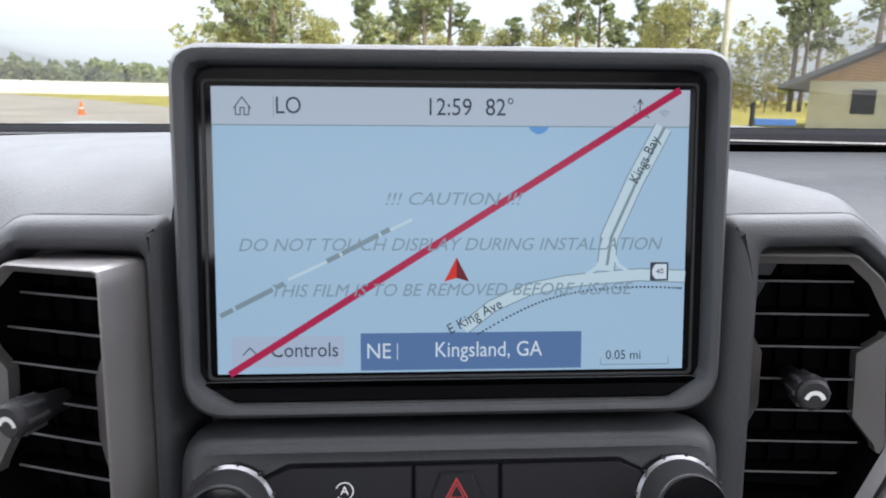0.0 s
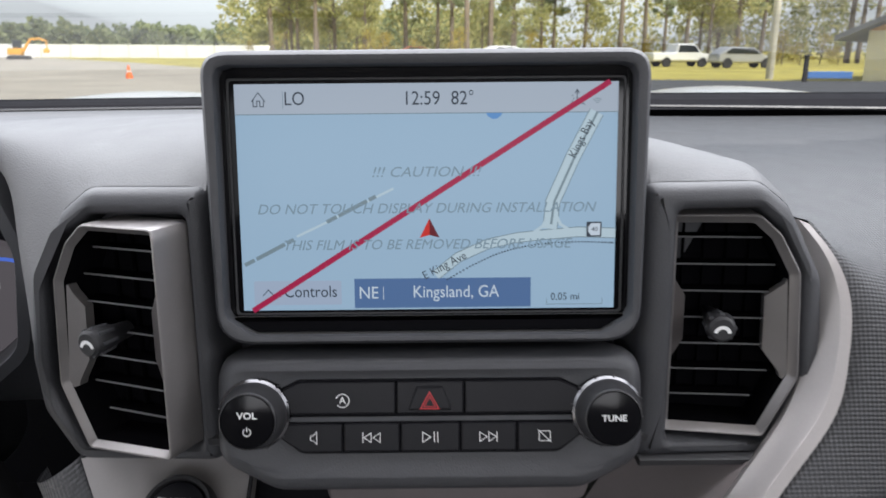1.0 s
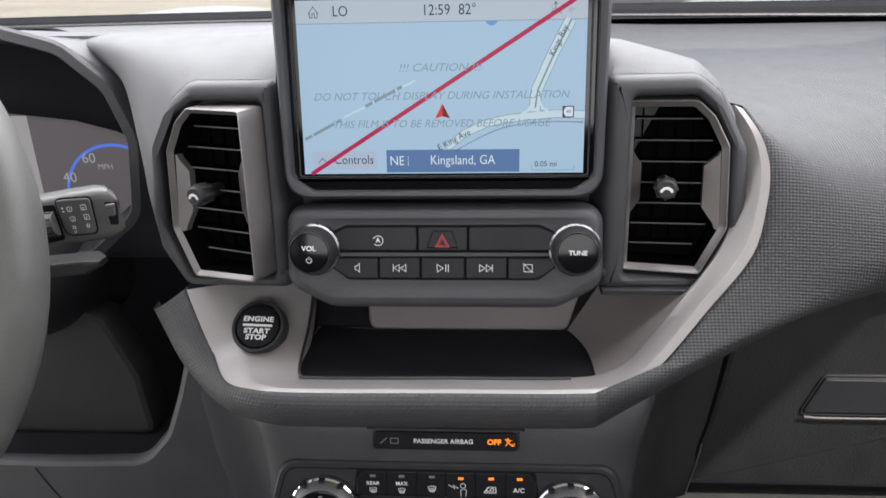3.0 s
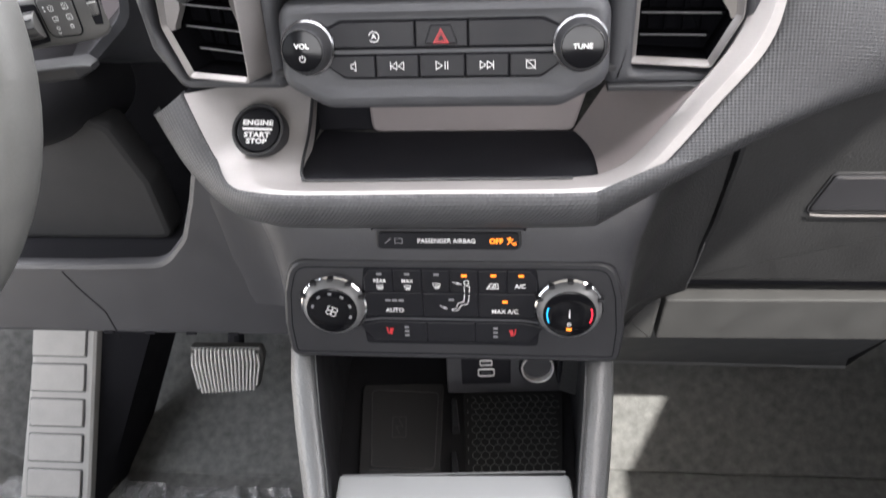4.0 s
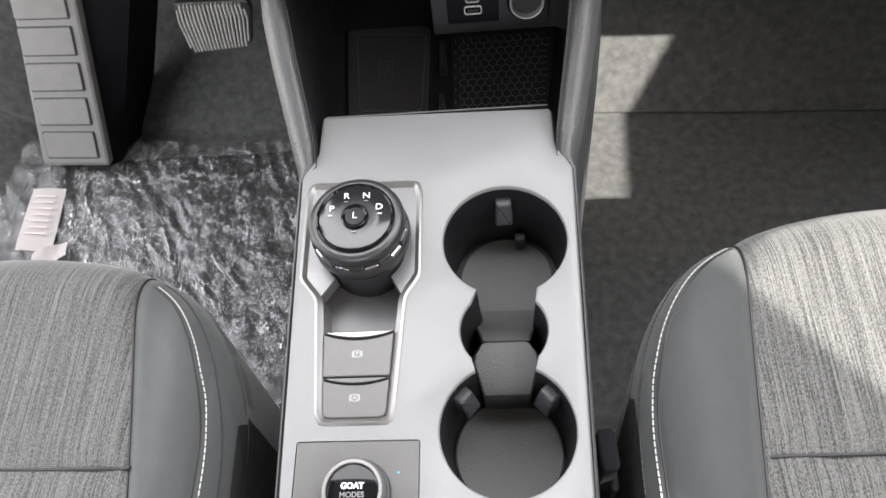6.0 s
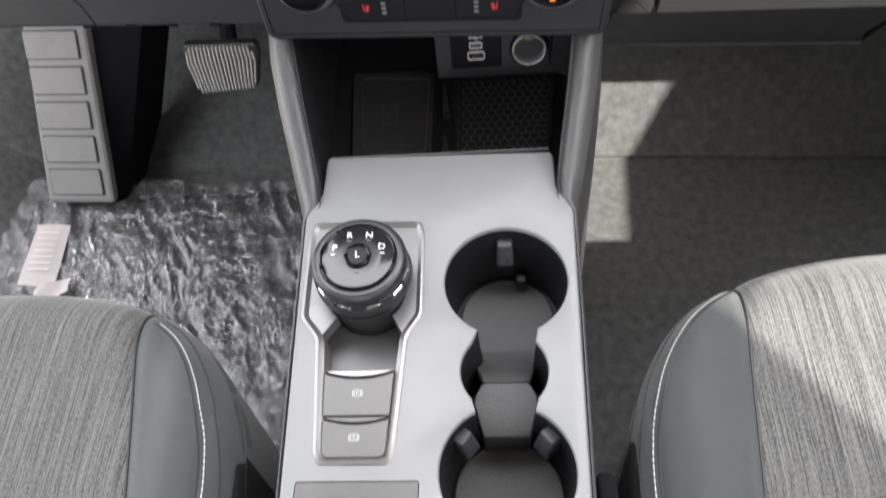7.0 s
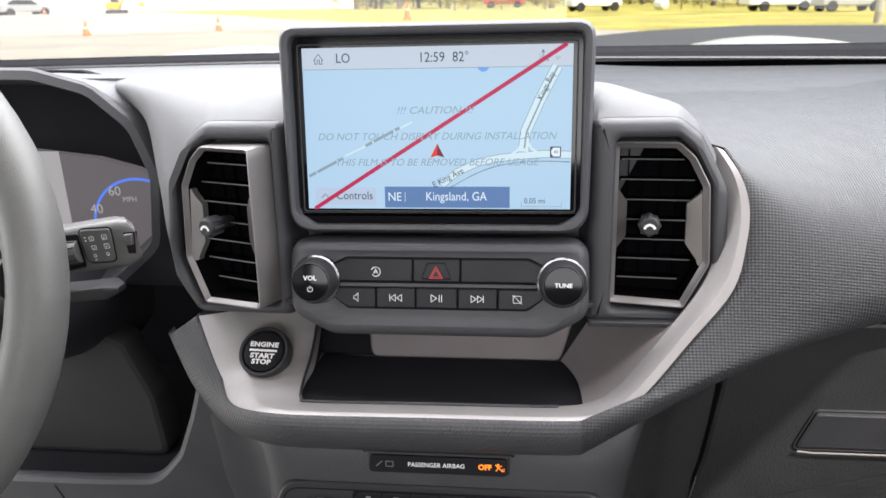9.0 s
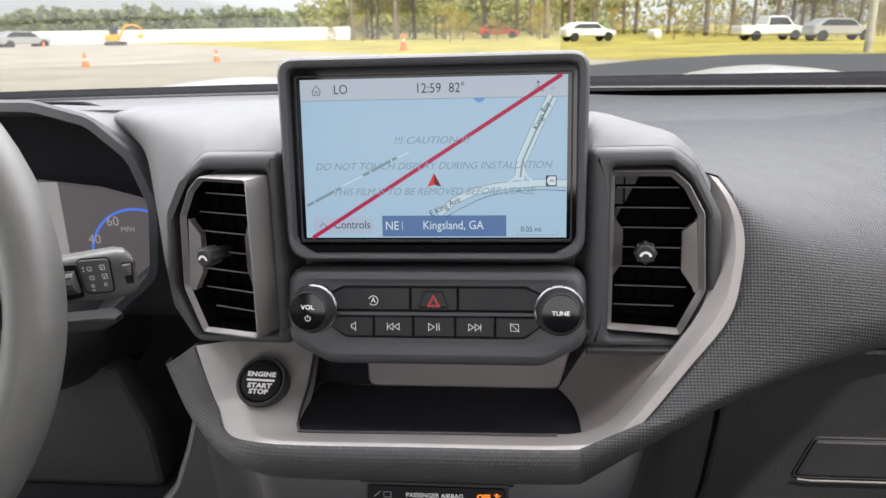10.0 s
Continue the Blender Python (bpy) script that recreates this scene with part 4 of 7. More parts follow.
def vent(side):
    """An upright eight-sided vent: dark surround, silver rim with two inward tabs, vanes and a grip."""
    v = thing("air_vent", "upright vent with black vanes in a satin silver rim", "air vent", vent_pose(side), "dash vents")
    s = side

    def o(pts, r=0.006):
        q = [(p[0] * s, *p[1:]) for p in pts]
        return rpoly(q if s > 0 else q[::-1], r, 6)
    # x grows away from the middle of the car
    surround = o(VENT_EDGE)
    wide = 0.0025 if s < 0 else 0.0
    hem, far = (-0.0335, 0.0030) if s < 0 else (-0.0272, 0.0)
    gap = o([(hem, 0.0555), (0.0115, 0.0555), (0.0225 + far, 0.0455), (0.0330 + far, 0.0255, 0.01), (0.0360 + far, -0.0275, 0.01), (0.0205 + far, -0.0612), (hem, -0.0590)], 0.004)
    rim = o([(-0.0312, 0.0530), (0.0100, 0.0530, 0.006), (0.0205, 0.0435), (0.0305, 0.0250, 0.008), (0.0335, -0.0270, 0.010), (0.0190, -0.0585), (-0.0312, -0.0565)], 0.004)
    n, c = 180, (0.0, 0.0)
    S, G, R = (star(l, n, c) for l in (surround, gap, rim))
    part("surround", loft([up(offs(S, -0.004), 0.055), up(offs(S, -0.001), 0.024), up(offs(S, 0.0002), 0.012), up(offs(S, 0.0010), 0.0062), up(offs(S, 0.0026), 0.0024), up(offs(S, 0.0048), 0.0005), up(offs(S, 0.0080), -0.0006), up(offs(G, -0.0040), -0.0006), up(offs(G, -0.0018), 0.0006), up(offs(G, -0.0005), 0.0030), up(G, 0.009), up(offs(G, 0.001), 0.040)]), PLASTIC_SOFT, v, "soft charcoal surround")
    # the inner unit is turned towards the driver inside the surround
    unit = pose(0, -0.0035, 0, 0, 0, -18) if s < 0 else pose(0.0030, 0.0100, 0, 0, 0, -9)

    def inside(name, bm, mat, parent=None, label=""):
        ob = part(name, bm, mat, parent or v, label)
        if parent is None:
            ob.matrix_local = unit
        return ob

    I_ = offs(R, 0.0046 if s > 0 else 0.0036)
    inside("rim", loft([up(offs(R, -0.0004), 0.0165), up(R, -0.0050), up(offs(R, 0.0003), -0.0064), up(offs(R, 0.0008), -0.0068), up(offs(R, 0.0013), -0.0066), up(offs(R, 0.0016), -0.0061), up(I_, -0.0034)]), RIMM, None, "satin silver rim")
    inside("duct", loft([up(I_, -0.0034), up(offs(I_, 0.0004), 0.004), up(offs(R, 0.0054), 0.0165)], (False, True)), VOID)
    for tab in ([(0.0308, 0.0240), (0.0262, 0.0215), (0.0252, 0.0185), (0.0176 + far, 0.0108), (0.0182 + far, -0.0160), (0.0256, -0.0262), (0.0262, -0.0290), (0.0312, -0.0300)], [(-0.0305, 0.0215), (-0.0262 + wide, 0.0200), (-0.0205 + wide, 0.0115), (-0.0205 + wide, -0.0110), (-0.0262 + wide, -0.0190), (-0.0305, -0.0205)]):
        # each tab slopes inwards from the rim, like the bevel it grows out of
        lp = o(tab, 0.0010)
        slope = [[(x, d - 0.0052 + 0.55 * (0.0325 - abs(x)), z) for x, z in lp] for d in (0.0, 0.005)]
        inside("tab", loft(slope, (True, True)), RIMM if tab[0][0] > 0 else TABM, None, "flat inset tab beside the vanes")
    zs = [0.040, 0.0265, 0.013, -0.0005, -0.014, -0.0275, -0.041]
    for z in zs:
        x1 = 0.024 if abs(z) < 0.03 else 0.016
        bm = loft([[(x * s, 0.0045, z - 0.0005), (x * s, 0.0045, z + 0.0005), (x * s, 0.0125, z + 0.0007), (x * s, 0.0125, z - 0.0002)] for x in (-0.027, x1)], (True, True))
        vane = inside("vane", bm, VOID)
        part("vane_edge", tube([(-0.025 * s, 0.0042, z), (x1 * s * 0.9, 0.0042, z)], 0.00045, 8), VANE_EDGE, vane, "shiny grey front edge")
    for x in (-0.020, -0.010, 0.001, 0.012):
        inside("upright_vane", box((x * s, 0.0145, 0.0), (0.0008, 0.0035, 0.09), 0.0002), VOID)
    gx = -0.0062 if s > 0 else -0.0030
    grip = inside("grip", lathe([(0.0040, 0.012), (0.0046, 0.004), (0.0062, -0.002), (0.0068, -0.009), (0.0062, -0.0120), (0.0050, -0.0130)], 40, c=(gx, -0.003, -0.0005)), PLASTIC_DARK, None, "ribbed black grip")
    for k in range(8):
        a = 2 * math.pi * k / 8
        part("rib", tube([(gx + 0.0057 * math.cos(a), -0.004, -0.0005 + 0.0057 * math.sin(a)), (gx + 0.0064 * math.cos(a), -0.0132, -0.0005 + 0.0064 * math.sin(a))], 0.0011, 8), PLASTIC, grip)
    part("grip_mark", ribbon(arc(gx, -0.0026, 0.0033, 10, 170), 0.0017, -0.0163), INK, grip, "white arc mark")
    return v


vent(-1)
vent(1)

# ---- audio panel ----
audio = thing("audio_panel", "charcoal audio control panel with two knobs and two rows of buttons", "control panel", pose(0, 0.2855, 0.655, -13))
body = rpoly([(-0.101, -0.0245, 0.016), (-0.072, -0.0395, 0.022), (0.072, -0.0395, 0.022), (0.101, -0.0245, 0.016), (0.1005, 0.028, 0.015), (-0.1005, 0.028, 0.015)], 0.01, 7)
face = star(rpoly([(-0.080, -0.0035, 0.006), (-0.066, -0.0215, 0.008), (0.066, -0.0215, 0.008), (0.080, -0.0035, 0.006), (0.068, 0.0165, 0.006), (-0.068, 0.0165, 0.006)], 0.006), 200, (0, -0.004))
edge_ = star(body, 200, (0, -0.004))
part("body", loft([up(offs(edge_, 0.003), 0.045), up(edge_, 0.016), up(offs(edge_, 0.0002), 0.008), up(offs(edge_, 0.0012), 0.0030), up(offs(edge_, 0.0032), -0.0008), up(offs(edge_, 0.0060), -0.0030), up(offs(edge_, 0.0085), -0.0033), up([(a[0] * 0.6 + b_[0] * 0.4, a[1] * 0.6 + b_[1] * 0.4) for a, b_ in zip(edge_, face)], -0.0028), up(offs(face, -0.001), -0.0002), up(offs(face, 0.001), 0.0)], (True, True)), PLASTIC_SOFT, audio, "soft charcoal panel body with a raised border")
well = rpoly([(-0.0745, -0.0032, 0.003), (-0.0720, -0.0110, 0.006), (-0.0600, -0.0202, 0.006), (0.0600, -0.0202, 0.006), (0.0720, -0.0110, 0.006), (0.0745, -0.0032, 0.003), (0.0700, 0.0105, 0.005), (0.0610, 0.0150, 0.005), (-0.0610, 0.0150, 0.005), (-0.0700, 0.0105, 0.005)], 0.003)
part("button_well", plate(well, -0.0004, 0.004, 0.0003), DEEP, audio, "black well round the buttons")


def key(loop, parent, front=-0.0022, mat=None, label=""):
    return part("button", plate(rpoly(loop, 0.0012, 4), front, 0.002, 0.0007), mat or BUTTON, parent, label)


key([(-0.0725, -0.0012), (-0.0160, -0.0012), (-0.0160, 0.0140), (-0.0600, 0.0140), (-0.0690, 0.0100)], audio)
key([(-0.0152, -0.0012), (0.0157, -0.0012), (0.0157, 0.0140), (-0.0152, 0.0140)], audio)
part("raised_button", plate(rpoly([(-0.0105, 0.0002), (0.0105, 0.0002), (0.0062, 0.0118), (-0.0062, 0.0118)], 0.0015), -0.0031, 0.0, 0.0012), BUTTON, audio)
key([(0.0165, -0.0012), (0.0725, -0.0012), (0.0690, 0.0100), (0.0600, 0.0140), (0.0165, 0.0140)], audio)
part("bright_line", ribbon([(-0.0690, -0.0036), (0.0690, -0.0036)], 0.0022, -0.0016), PLASTIC, audio)
key([(-0.0720, -0.0058), (-0.0408, -0.0058), (-0.0408, -0.0191), (-0.0595, -0.0191), (-0.0690, -0.0128)][::-1], audio)
key([(-0.0400, -0.0189), (-0.0142, -0.0189), (-0.0142, -0.0056), (-0.0400, -0.0056)], audio)
key([(-0.0134, -0.0189), (0.0138, -0.0189), (0.0138, -0.0056), (-0.0134, -0.0056)], audio)
key([(0.0146, -0.0189), (0.0402, -0.0189), (0.0402, -0.0056), (0.0146, -0.0056)], audio)
key([(0.0410, -0.0191), (0.0595, -0.0191), (0.0690, -0.0128), (0.0720, -0.0058), (0.0410, -0.0058)], audio)
F = -0.0024
bm = ribbon(arc(-0.0405, 0.0052, 0.0031, -140, 160, 20), 0.0004, F)
part("stop_start_icon", bm, INK, audio)
words("A", 0.0045, INK, audio, (-0.0405, F, 0.0053))
bm = ribbon([(-0.0042, 0.0014), (0.0042, 0.0014), (0.0, 0.0090)], 0.0006, F, closed=True)
ribbon([(-0.0026, 0.0024), (0.0026, 0.0024), (0.0, 0.0071)], 0.0004, F, bm=bm, closed=True)
for v_ in bm.verts:
    v_.co.y = -0.0034
part("hazard_icon", bm, RED_INK, audio, "red warning triangle")
zc = -0.0122
bm = ribbon([(-0.0556, zc - 0.0011), (-0.0556, zc + 0.0011), (-0.0544, zc + 0.0011), (-0.0527, zc + 0.0029), (-0.0527, zc - 0.0029), (-0.0544, zc - 0.0011)], 0.00034, F, closed=True)
part("speaker_icon", bm, INK, audio)
for x, s in ((-0.0270, -1), (0.0270, 1)):
    bm = ribbon([(x + s * 0.0042, zc - 0.0024), (x + s * 0.0042, zc + 0.0024)], 0.00034, F)
    for d in (0.0004, -0.0038):
        ribbon([(x + s * (d + 0.0034), zc), (x + s * d, zc + 0.0022), (x + s * d, zc - 0.0022)], 0.00034, F, bm=bm, closed=True)
    part("skip_icon", bm, INK, audio)
bm = ribbon([(-0.0034, zc - 0.0024), (-0.0034, zc + 0.0024), (0.0004, zc)], 0.00034, F, closed=True)
for x in (0.0020, 0.0036):
    ribbon([(x, zc - 0.0024), (x, zc + 0.0024)], 0.0004, F, bm=bm)
part("play_icon", bm, INK, audio)
bm = ribbon(rpoly([(0.0508, zc - 0.0022), (0.0560, zc - 0.0022), (0.0560, zc + 0.0024), (0.0508, zc + 0.0024)], 0.0006), 0.00034, F, closed=True)
ribbon([(0.0503, zc + 0.0030), (0.0565, zc - 0.0028)], 0.00034, F, bm=bm)
part("screen_off_icon", bm, INK, audio)


KNOB_LIGHT = material("satin_silver_grey_knob", (0.10, 0.10, 0.103), 0.36, var=0.05)
KNOBM = material("satin_grey_knob", (0.022, 0.022, 0.024), 0.34, var=0.05)


def knob(parent, x, z, r, depth, name="knob", mark=None, lean=0.0, face=0.78):
    """A knob with a chrome collar and a gloss black face."""
    k = part(name, lathe([(r, 0.004), (r, -depth * 0.30), (r * 0.985, -depth * 0.42), (r * 0.93, -depth * 0.52), (r * 0.86, -depth * 0.92), (r * 0.83, -depth), (r * 0.78, -depth - 0.0006)], 64, c=(x, 0, z)), KNOBM, parent, "satin grey knob")
    part("chrome_collar", lathe([(r * 1.005, 0.001), (r * 1.085, 0.0002), (r * 1.095, -depth * 0.10), (r * 1.075, -depth * 0.22), (r * 0.995, -depth * 0.30)], 64, c=(x, 0, z), caps=(False, False)), DARK_CHROME, k, "chrome collar")
    for a in range(20, 380, 30):
        part("collar_notch", box((x + 1.075 * r * math.cos(radians(a)), -depth * 0.14, z + 1.075 * r * math.sin(radians(a))), (0.0012, depth * 0.22, 0.0012), 0.0003), PLASTIC_DARK, k)
    part("knob_face", lathe([(r * face, -depth), (r * face, -depth - 0.0004), (r * face * 0.96, -depth - 0.0010), (r * face * 0.5, -depth - 0.0014), (0.0005, -depth - 0.0015)], 64, c=(x, 0, z)), KNOB_FACE, k, "gloss black face")
    part("face_ring", lathe([(r * face * 1.03, -depth + 0.0005), (r * face * 1.03, -depth - 0.0010), (r * face * 1.0, -depth - 0.0012), (r * face * 1.0, -depth)], 64, c=(x, 0, z), caps=(False, False)), KNOBM, k)
    return k


k1 = knob(audio, -0.0812, -0.0005, 0.0153, 0.0155, face=0.80)
words("VOL", 0.0042, INK, k1, (-0.0812, -0.01720, 0.0022), bold=0.00008, wide=1.1)
bm = ribbon(arc(-0.0812, -0.0050, 0.0017, 120, 420, 16), 0.0004, -0.01725)
ribbon([(-0.0812, -0.0048), (-0.0812, -0.0027)], 0.0004, -0.01725, bm=bm)
part("power_icon", bm, INK, k1)
k2 = knob(audio, 0.0825, -0.0005, 0.0153, 0.0155, face=0.80)
words("TUNE", 0.0039, INK, k2, (0.0825, -0.01720, -0.0004), bold=0.00008, wide=1.1)

# ---- airbag sign ----
sign = thing("airbag_sign", "slim black sign with white lettering and lit amber warning", "sign", pose(0, 0.2625, 0.5275, -10))
lug = rpoly([(-0.0497, -0.0078, 0.005), (0.0497, -0.0078, 0.005), (0.0490, 0.0074, 0.003), (-0.0490, 0.0074, 0.003)], 0.003)
part("surround", plate(lug, 0.0003, 0.02, 0.0010), PLASTIC_DARK, sign)
part("hood", loft([[(-0.054, 0.006, 0.0072), (0.054, 0.006, 0.0072)], [(-0.0515, -0.0022, 0.0078), (0.0515, -0.0022, 0.0078)], [(-0.0505, -0.0024, 0.0088), (0.0505, -0.0024, 0.0088)], [(-0.050, 0.006, 0.0160), (0.050, 0.006, 0.0160)]], closed=False), LOWER, sign, "slim hood over the sign")
part("lens", plate(rpoly([(-0.0480, -0.0062), (0.0480, -0.0062), (0.0475, 0.0060), (-0.0475, 0.0060)], 0.0035), -0.0020, 0.006, 0.0004), BUTTON, sign, "black lens")
words("PASSENGER AIRBAG", 0.0044, INK, sign, (-0.0010, -0.0022, 0.0), bold=0.00004)
words("OFF", 0.0052, AMBER, sign, (0.0325, -0.0022, 0.0), bold=0.0002)
bm = patch(circle(0.0415, 0.0022, 0.0009, 10), -0.0022)
for a, b_ in (((0.0395, 0.0024), (0.0445, -0.0026)), ((0.0400, -0.0024), (0.0418, 0.0005)), ((0.0418, 0.0005), (0.0440, 0.0018)), ((0.0440, -0.0008), (0.0450, -0.0026))):
    ribbon([a, b_], 0.0006, -0.0022, bm=bm)
part("belt_icon", bm, AMBER, sign)
words("2", 0.0030, AMBER, sign, (0.0456, -0.0022, -0.0014))
bm = ribbon([(-0.043, -0.002), (-0.0385, 0.002)], 0.0006, -0.0022)
ribbon([(-0.036, -0.0018), (-0.031, -0.0018), (-0.031, 0.0018), (-0.036, 0.0018)], 0.0005, -0.0022, bm=bm, closed=True)
part("unlit_icon", bm, INK_DIM, sign)

# ---- climate panel ----
clim = thing("climate_panel", "black climate control panel with two large knobs and lit amber keys", "control panel", pose(0, 0.2535, 0.474, -9))
body = rpoly([(-0.1190, -0.0425, 0.008), (0.1190, -0.0425, 0.008), (0.1205, -0.016, 0.02), (0.1180, 0.012, 0.02), (0.1110, 0.0365, 0.020), (-0.1110, 0.0365, 0.020), (-0.1180, 0.012, 0.02), (-0.1205, -0.016, 0.02)], 0.008, 7)
part("body", loft([up(offs(body, -0.003), 0.03), up(offs(body, -0.002), 0.004), up(offs(body, -0.0008), 0.001), up(offs(body, 0.0008), 0.0)], (False, True)), FASCIA, clim, "satin charcoal fascia")
part("fascia_joint", ring(offs(body, 0.0035), offs(body, 0.0043), -0.0003, 0.001, 0.0001), DEEP, clim)
well = rpoly([(-0.062, -0.030), (0.062, -0.030), (0.064, 0.0), (0.060, 0.033), (-0.060, 0.033), (-0.064, 0.0)], 0.004)
part("key_well", plate(well, -0.0005, 0.003, 0.0003), DEEP, clim)
rowsx = [(-0.0605, -0.0400), (-0.0394, -0.0196), (-0.0190, -0.0002), (0.0004, 0.0196), (0.0202, 0.0396), (0.0402, 0.0605)]
for a, b_ in rowsx:
    lo_, hi_ = (a if a > -0.06 else a + 0.0050), (b_ if b_ < 0.06 else b_ - 0.0050)
    key([(a, 0.0140), (b_, 0.0140), (b_, 0.0250), (hi_, 0.0315), (lo_, 0.0315), (a, 0.0250)], clim, -0.0010)
key([(-0.0605, -0.0058), (-0.0196, -0.0058), (-0.0196, 0.0132), (-0.0605, 0.0132)], clim, -0.0010)
key([(-0.0190, -0.0058), (0.0196, -0.0058), (0.0196, 0.0132), (-0.0190, 0.0132)], clim, -0.0011)
key([(0.0202, -0.0058), (0.0605, -0.0058), (0.0605, 0.0132), (0.0202, 0.0132)], clim, -0.0010)
part("bright_line", ribbon([(-0.066, -0.0104), (-0.05, -0.0080), (0.05, -0.0080), (0.066, -0.0104)], 0.0014, -0.0012), PLASTIC, clim)
key([(-0.0660, -0.0140), (-0.0560, -0.0270), (-0.0176, -0.0270), (-0.0176, -0.0108), (-0.0500, -0.0102)], clim, -0.0010)
key([(-0.0168, -0.0270), (0.0172, -0.0270), (0.0172, -0.0108), (-0.0168, -0.0108)], clim, -0.0010)
key([(0.0180, -0.0270), (0.0560, -0.0270), (0.0660, -0.0140), (0.0500, -0.0102), (0.0180, -0.0108)], clim, -0.0010)
F = -0.0014
words("REAR", 0.0038, INK, clim, (-0.0490, F, 0.0228), bold=0.00003)
words("MAX", 0.0038, INK, clim, (-0.0295, F, 0.0228), bold=0.00003)
words("A/C", 0.0046, INK, clim, (0.0490, F, 0.0195), bold=0.00003)
words("AUTO", 0.0046, INK, clim, (-0.0395, F, -0.0010), bold=0.00003)
words("MAX A/C", 0.0046, INK, clim, (0.0385, F, -0.0010), bold=0.00003)


def demist(x, z, s, square):
    bm = bmesh.new()
    if square:
        ribbon([(x - s, z - 0.6 * s), (x + s, z - 0.6 * s), (x + s, z + 0.7 * s), (x - s, z + 0.7 * s)], 0.0004, F, bm=bm, closed=True)
    else:
        ribbon([(x - 0.7 * s, z - 0.6 * s), (x + 0.7 * s, z - 0.6 * s), (x + 1.1 * s, z + 0.6 * s), (x, z + 0.9 * s), (x - 1.1 * s, z + 0.6 * s)], 0.0004, F, bm=bm, closed=True)
    for k in (-0.45, 0, 0.45):
        ribbon([(x + k * s, z - 1.1 * s), (x + (k + 0.12) * s, z - 0.3 * s), (x + (k - 0.1) * s, z + 0.3 * s)], 0.0004, F, bm=bm)
    part("demist_icon", bm, INK, clim)


demist(-0.0490, 0.0180, 0.0021, True)
demist(-0.0295, 0.0178, 0.0021, False)
demist(-0.0090, 0.0195, 0.0024, False)
# seated figure in outline, with air to face and feet
bm = ribbon(circle(0.0118, 0.0222, 0.0017, 14), 0.0004, F, closed=True)
ribbon([(0.0022, 0.0228), (0.0062, 0.0202), (0.0052, 0.0225), (0.0086, 0.0205)], 0.0004, F, bm=bm)
ribbon([(0.0102, 0.0192), (0.0110, 0.0196), (0.0132, 0.0196), (0.0140, 0.0188), (0.0136, 0.0143)], 0.0004, F, bm=bm)
ribbon([(0.0102, 0.0192), (0.0104, 0.0143)], 0.0004, F, bm=bm)
part("face_air_icon", bm, INK, clim)
bm = ribbon([(0.0136, 0.0128), (0.0130, 0.0070), (0.0120, 0.0052), (0.0078, 0.0042), (0.0060, 0.0004), (0.0020, -0.0006), (0.0014, 0.0006), (0.0044, 0.0018), (0.0058, 0.0058), (0.0098, 0.0072), (0.0104, 0.0128)], 0.0004, F - 0.0003)
ribbon([(-0.0070, 0.0036), (-0.0036, 0.0010), (-0.0046, 0.0032), (-0.0020, 0.0008)], 0.0004, F - 0.0003, bm=bm)
part("foot_air_icon", bm, INK, clim)
bm = ribbon([(0.0258, 0.0175), (0.0285, 0.0215), (0.0335, 0.0215), (0.0338, 0.0175), (0.0300, 0.0175)], 0.0005, F, closed=True)
ribbon([(0.0300, 0.0188), (0.0270, 0.0188), (0.0280, 0.0200)], 0.0005, F, bm=bm)
ribbon(circle(0.0312, 0.0196, 0.0011, 12), 0.0005, F, bm=bm, closed=True)
part("recirculation_icon", bm, INK, clim)
for x, z, on in ((-0.0490, 0.0283, 0), (-0.0295, 0.0283, 0), (-0.0090, 0.0283, 0), (0.0103, 0.0275, 1), (0.0305, 0.0278, 1), (0.0495, 0.0278, 1), (-0.0440, 0.0072, 0), (-0.0393, 0.0072, 0), (-0.0346, 0.0072, 0), (0.0385, 0.0070, 1), (0.0010, 0.0082, 0)):
    part("indicator", patch(rpoly([(x - 0.0019, z - 0.0009), (x + 0.0019, z - 0.0009), (x + 0.0019, z + 0.0009), (x - 0.0019, z + 0.0009)], 0.0003), F), AMBER if on else INK_DIM, clim)
for s in (-1, 1):
    bm = patch(rpoly([(s * 0.0430, -0.0205), (s * 0.0412, -0.0165), (s * 0.0440, -0.0160), (s * 0.0446, -0.0195)], 0.0004), F)
    ribbon([(s * 0.0425, -0.0208), (s * 0.0455, -0.0200), (s * 0.0462, -0.0155)], 0.0010, F, bm=bm)
    part("seat_heat_icon", bm, RED_INK, clim, "red seat heating mark")
    bm = bmesh.new()
    for z in (-0.0150, -0.0185, -0.0220):
        patch([(s * 0.0318 - 0.0016, z - 0.0009), (s * 0.0318 + 0.0016, z - 0.0009), (s * 0.0318 + 0.0016, z + 0.0009), (s * 0.0318 - 0.0016, z + 0.0009)], F, bm=bm)
    part("heat_level_marks", bm, INK_DIM, clim)


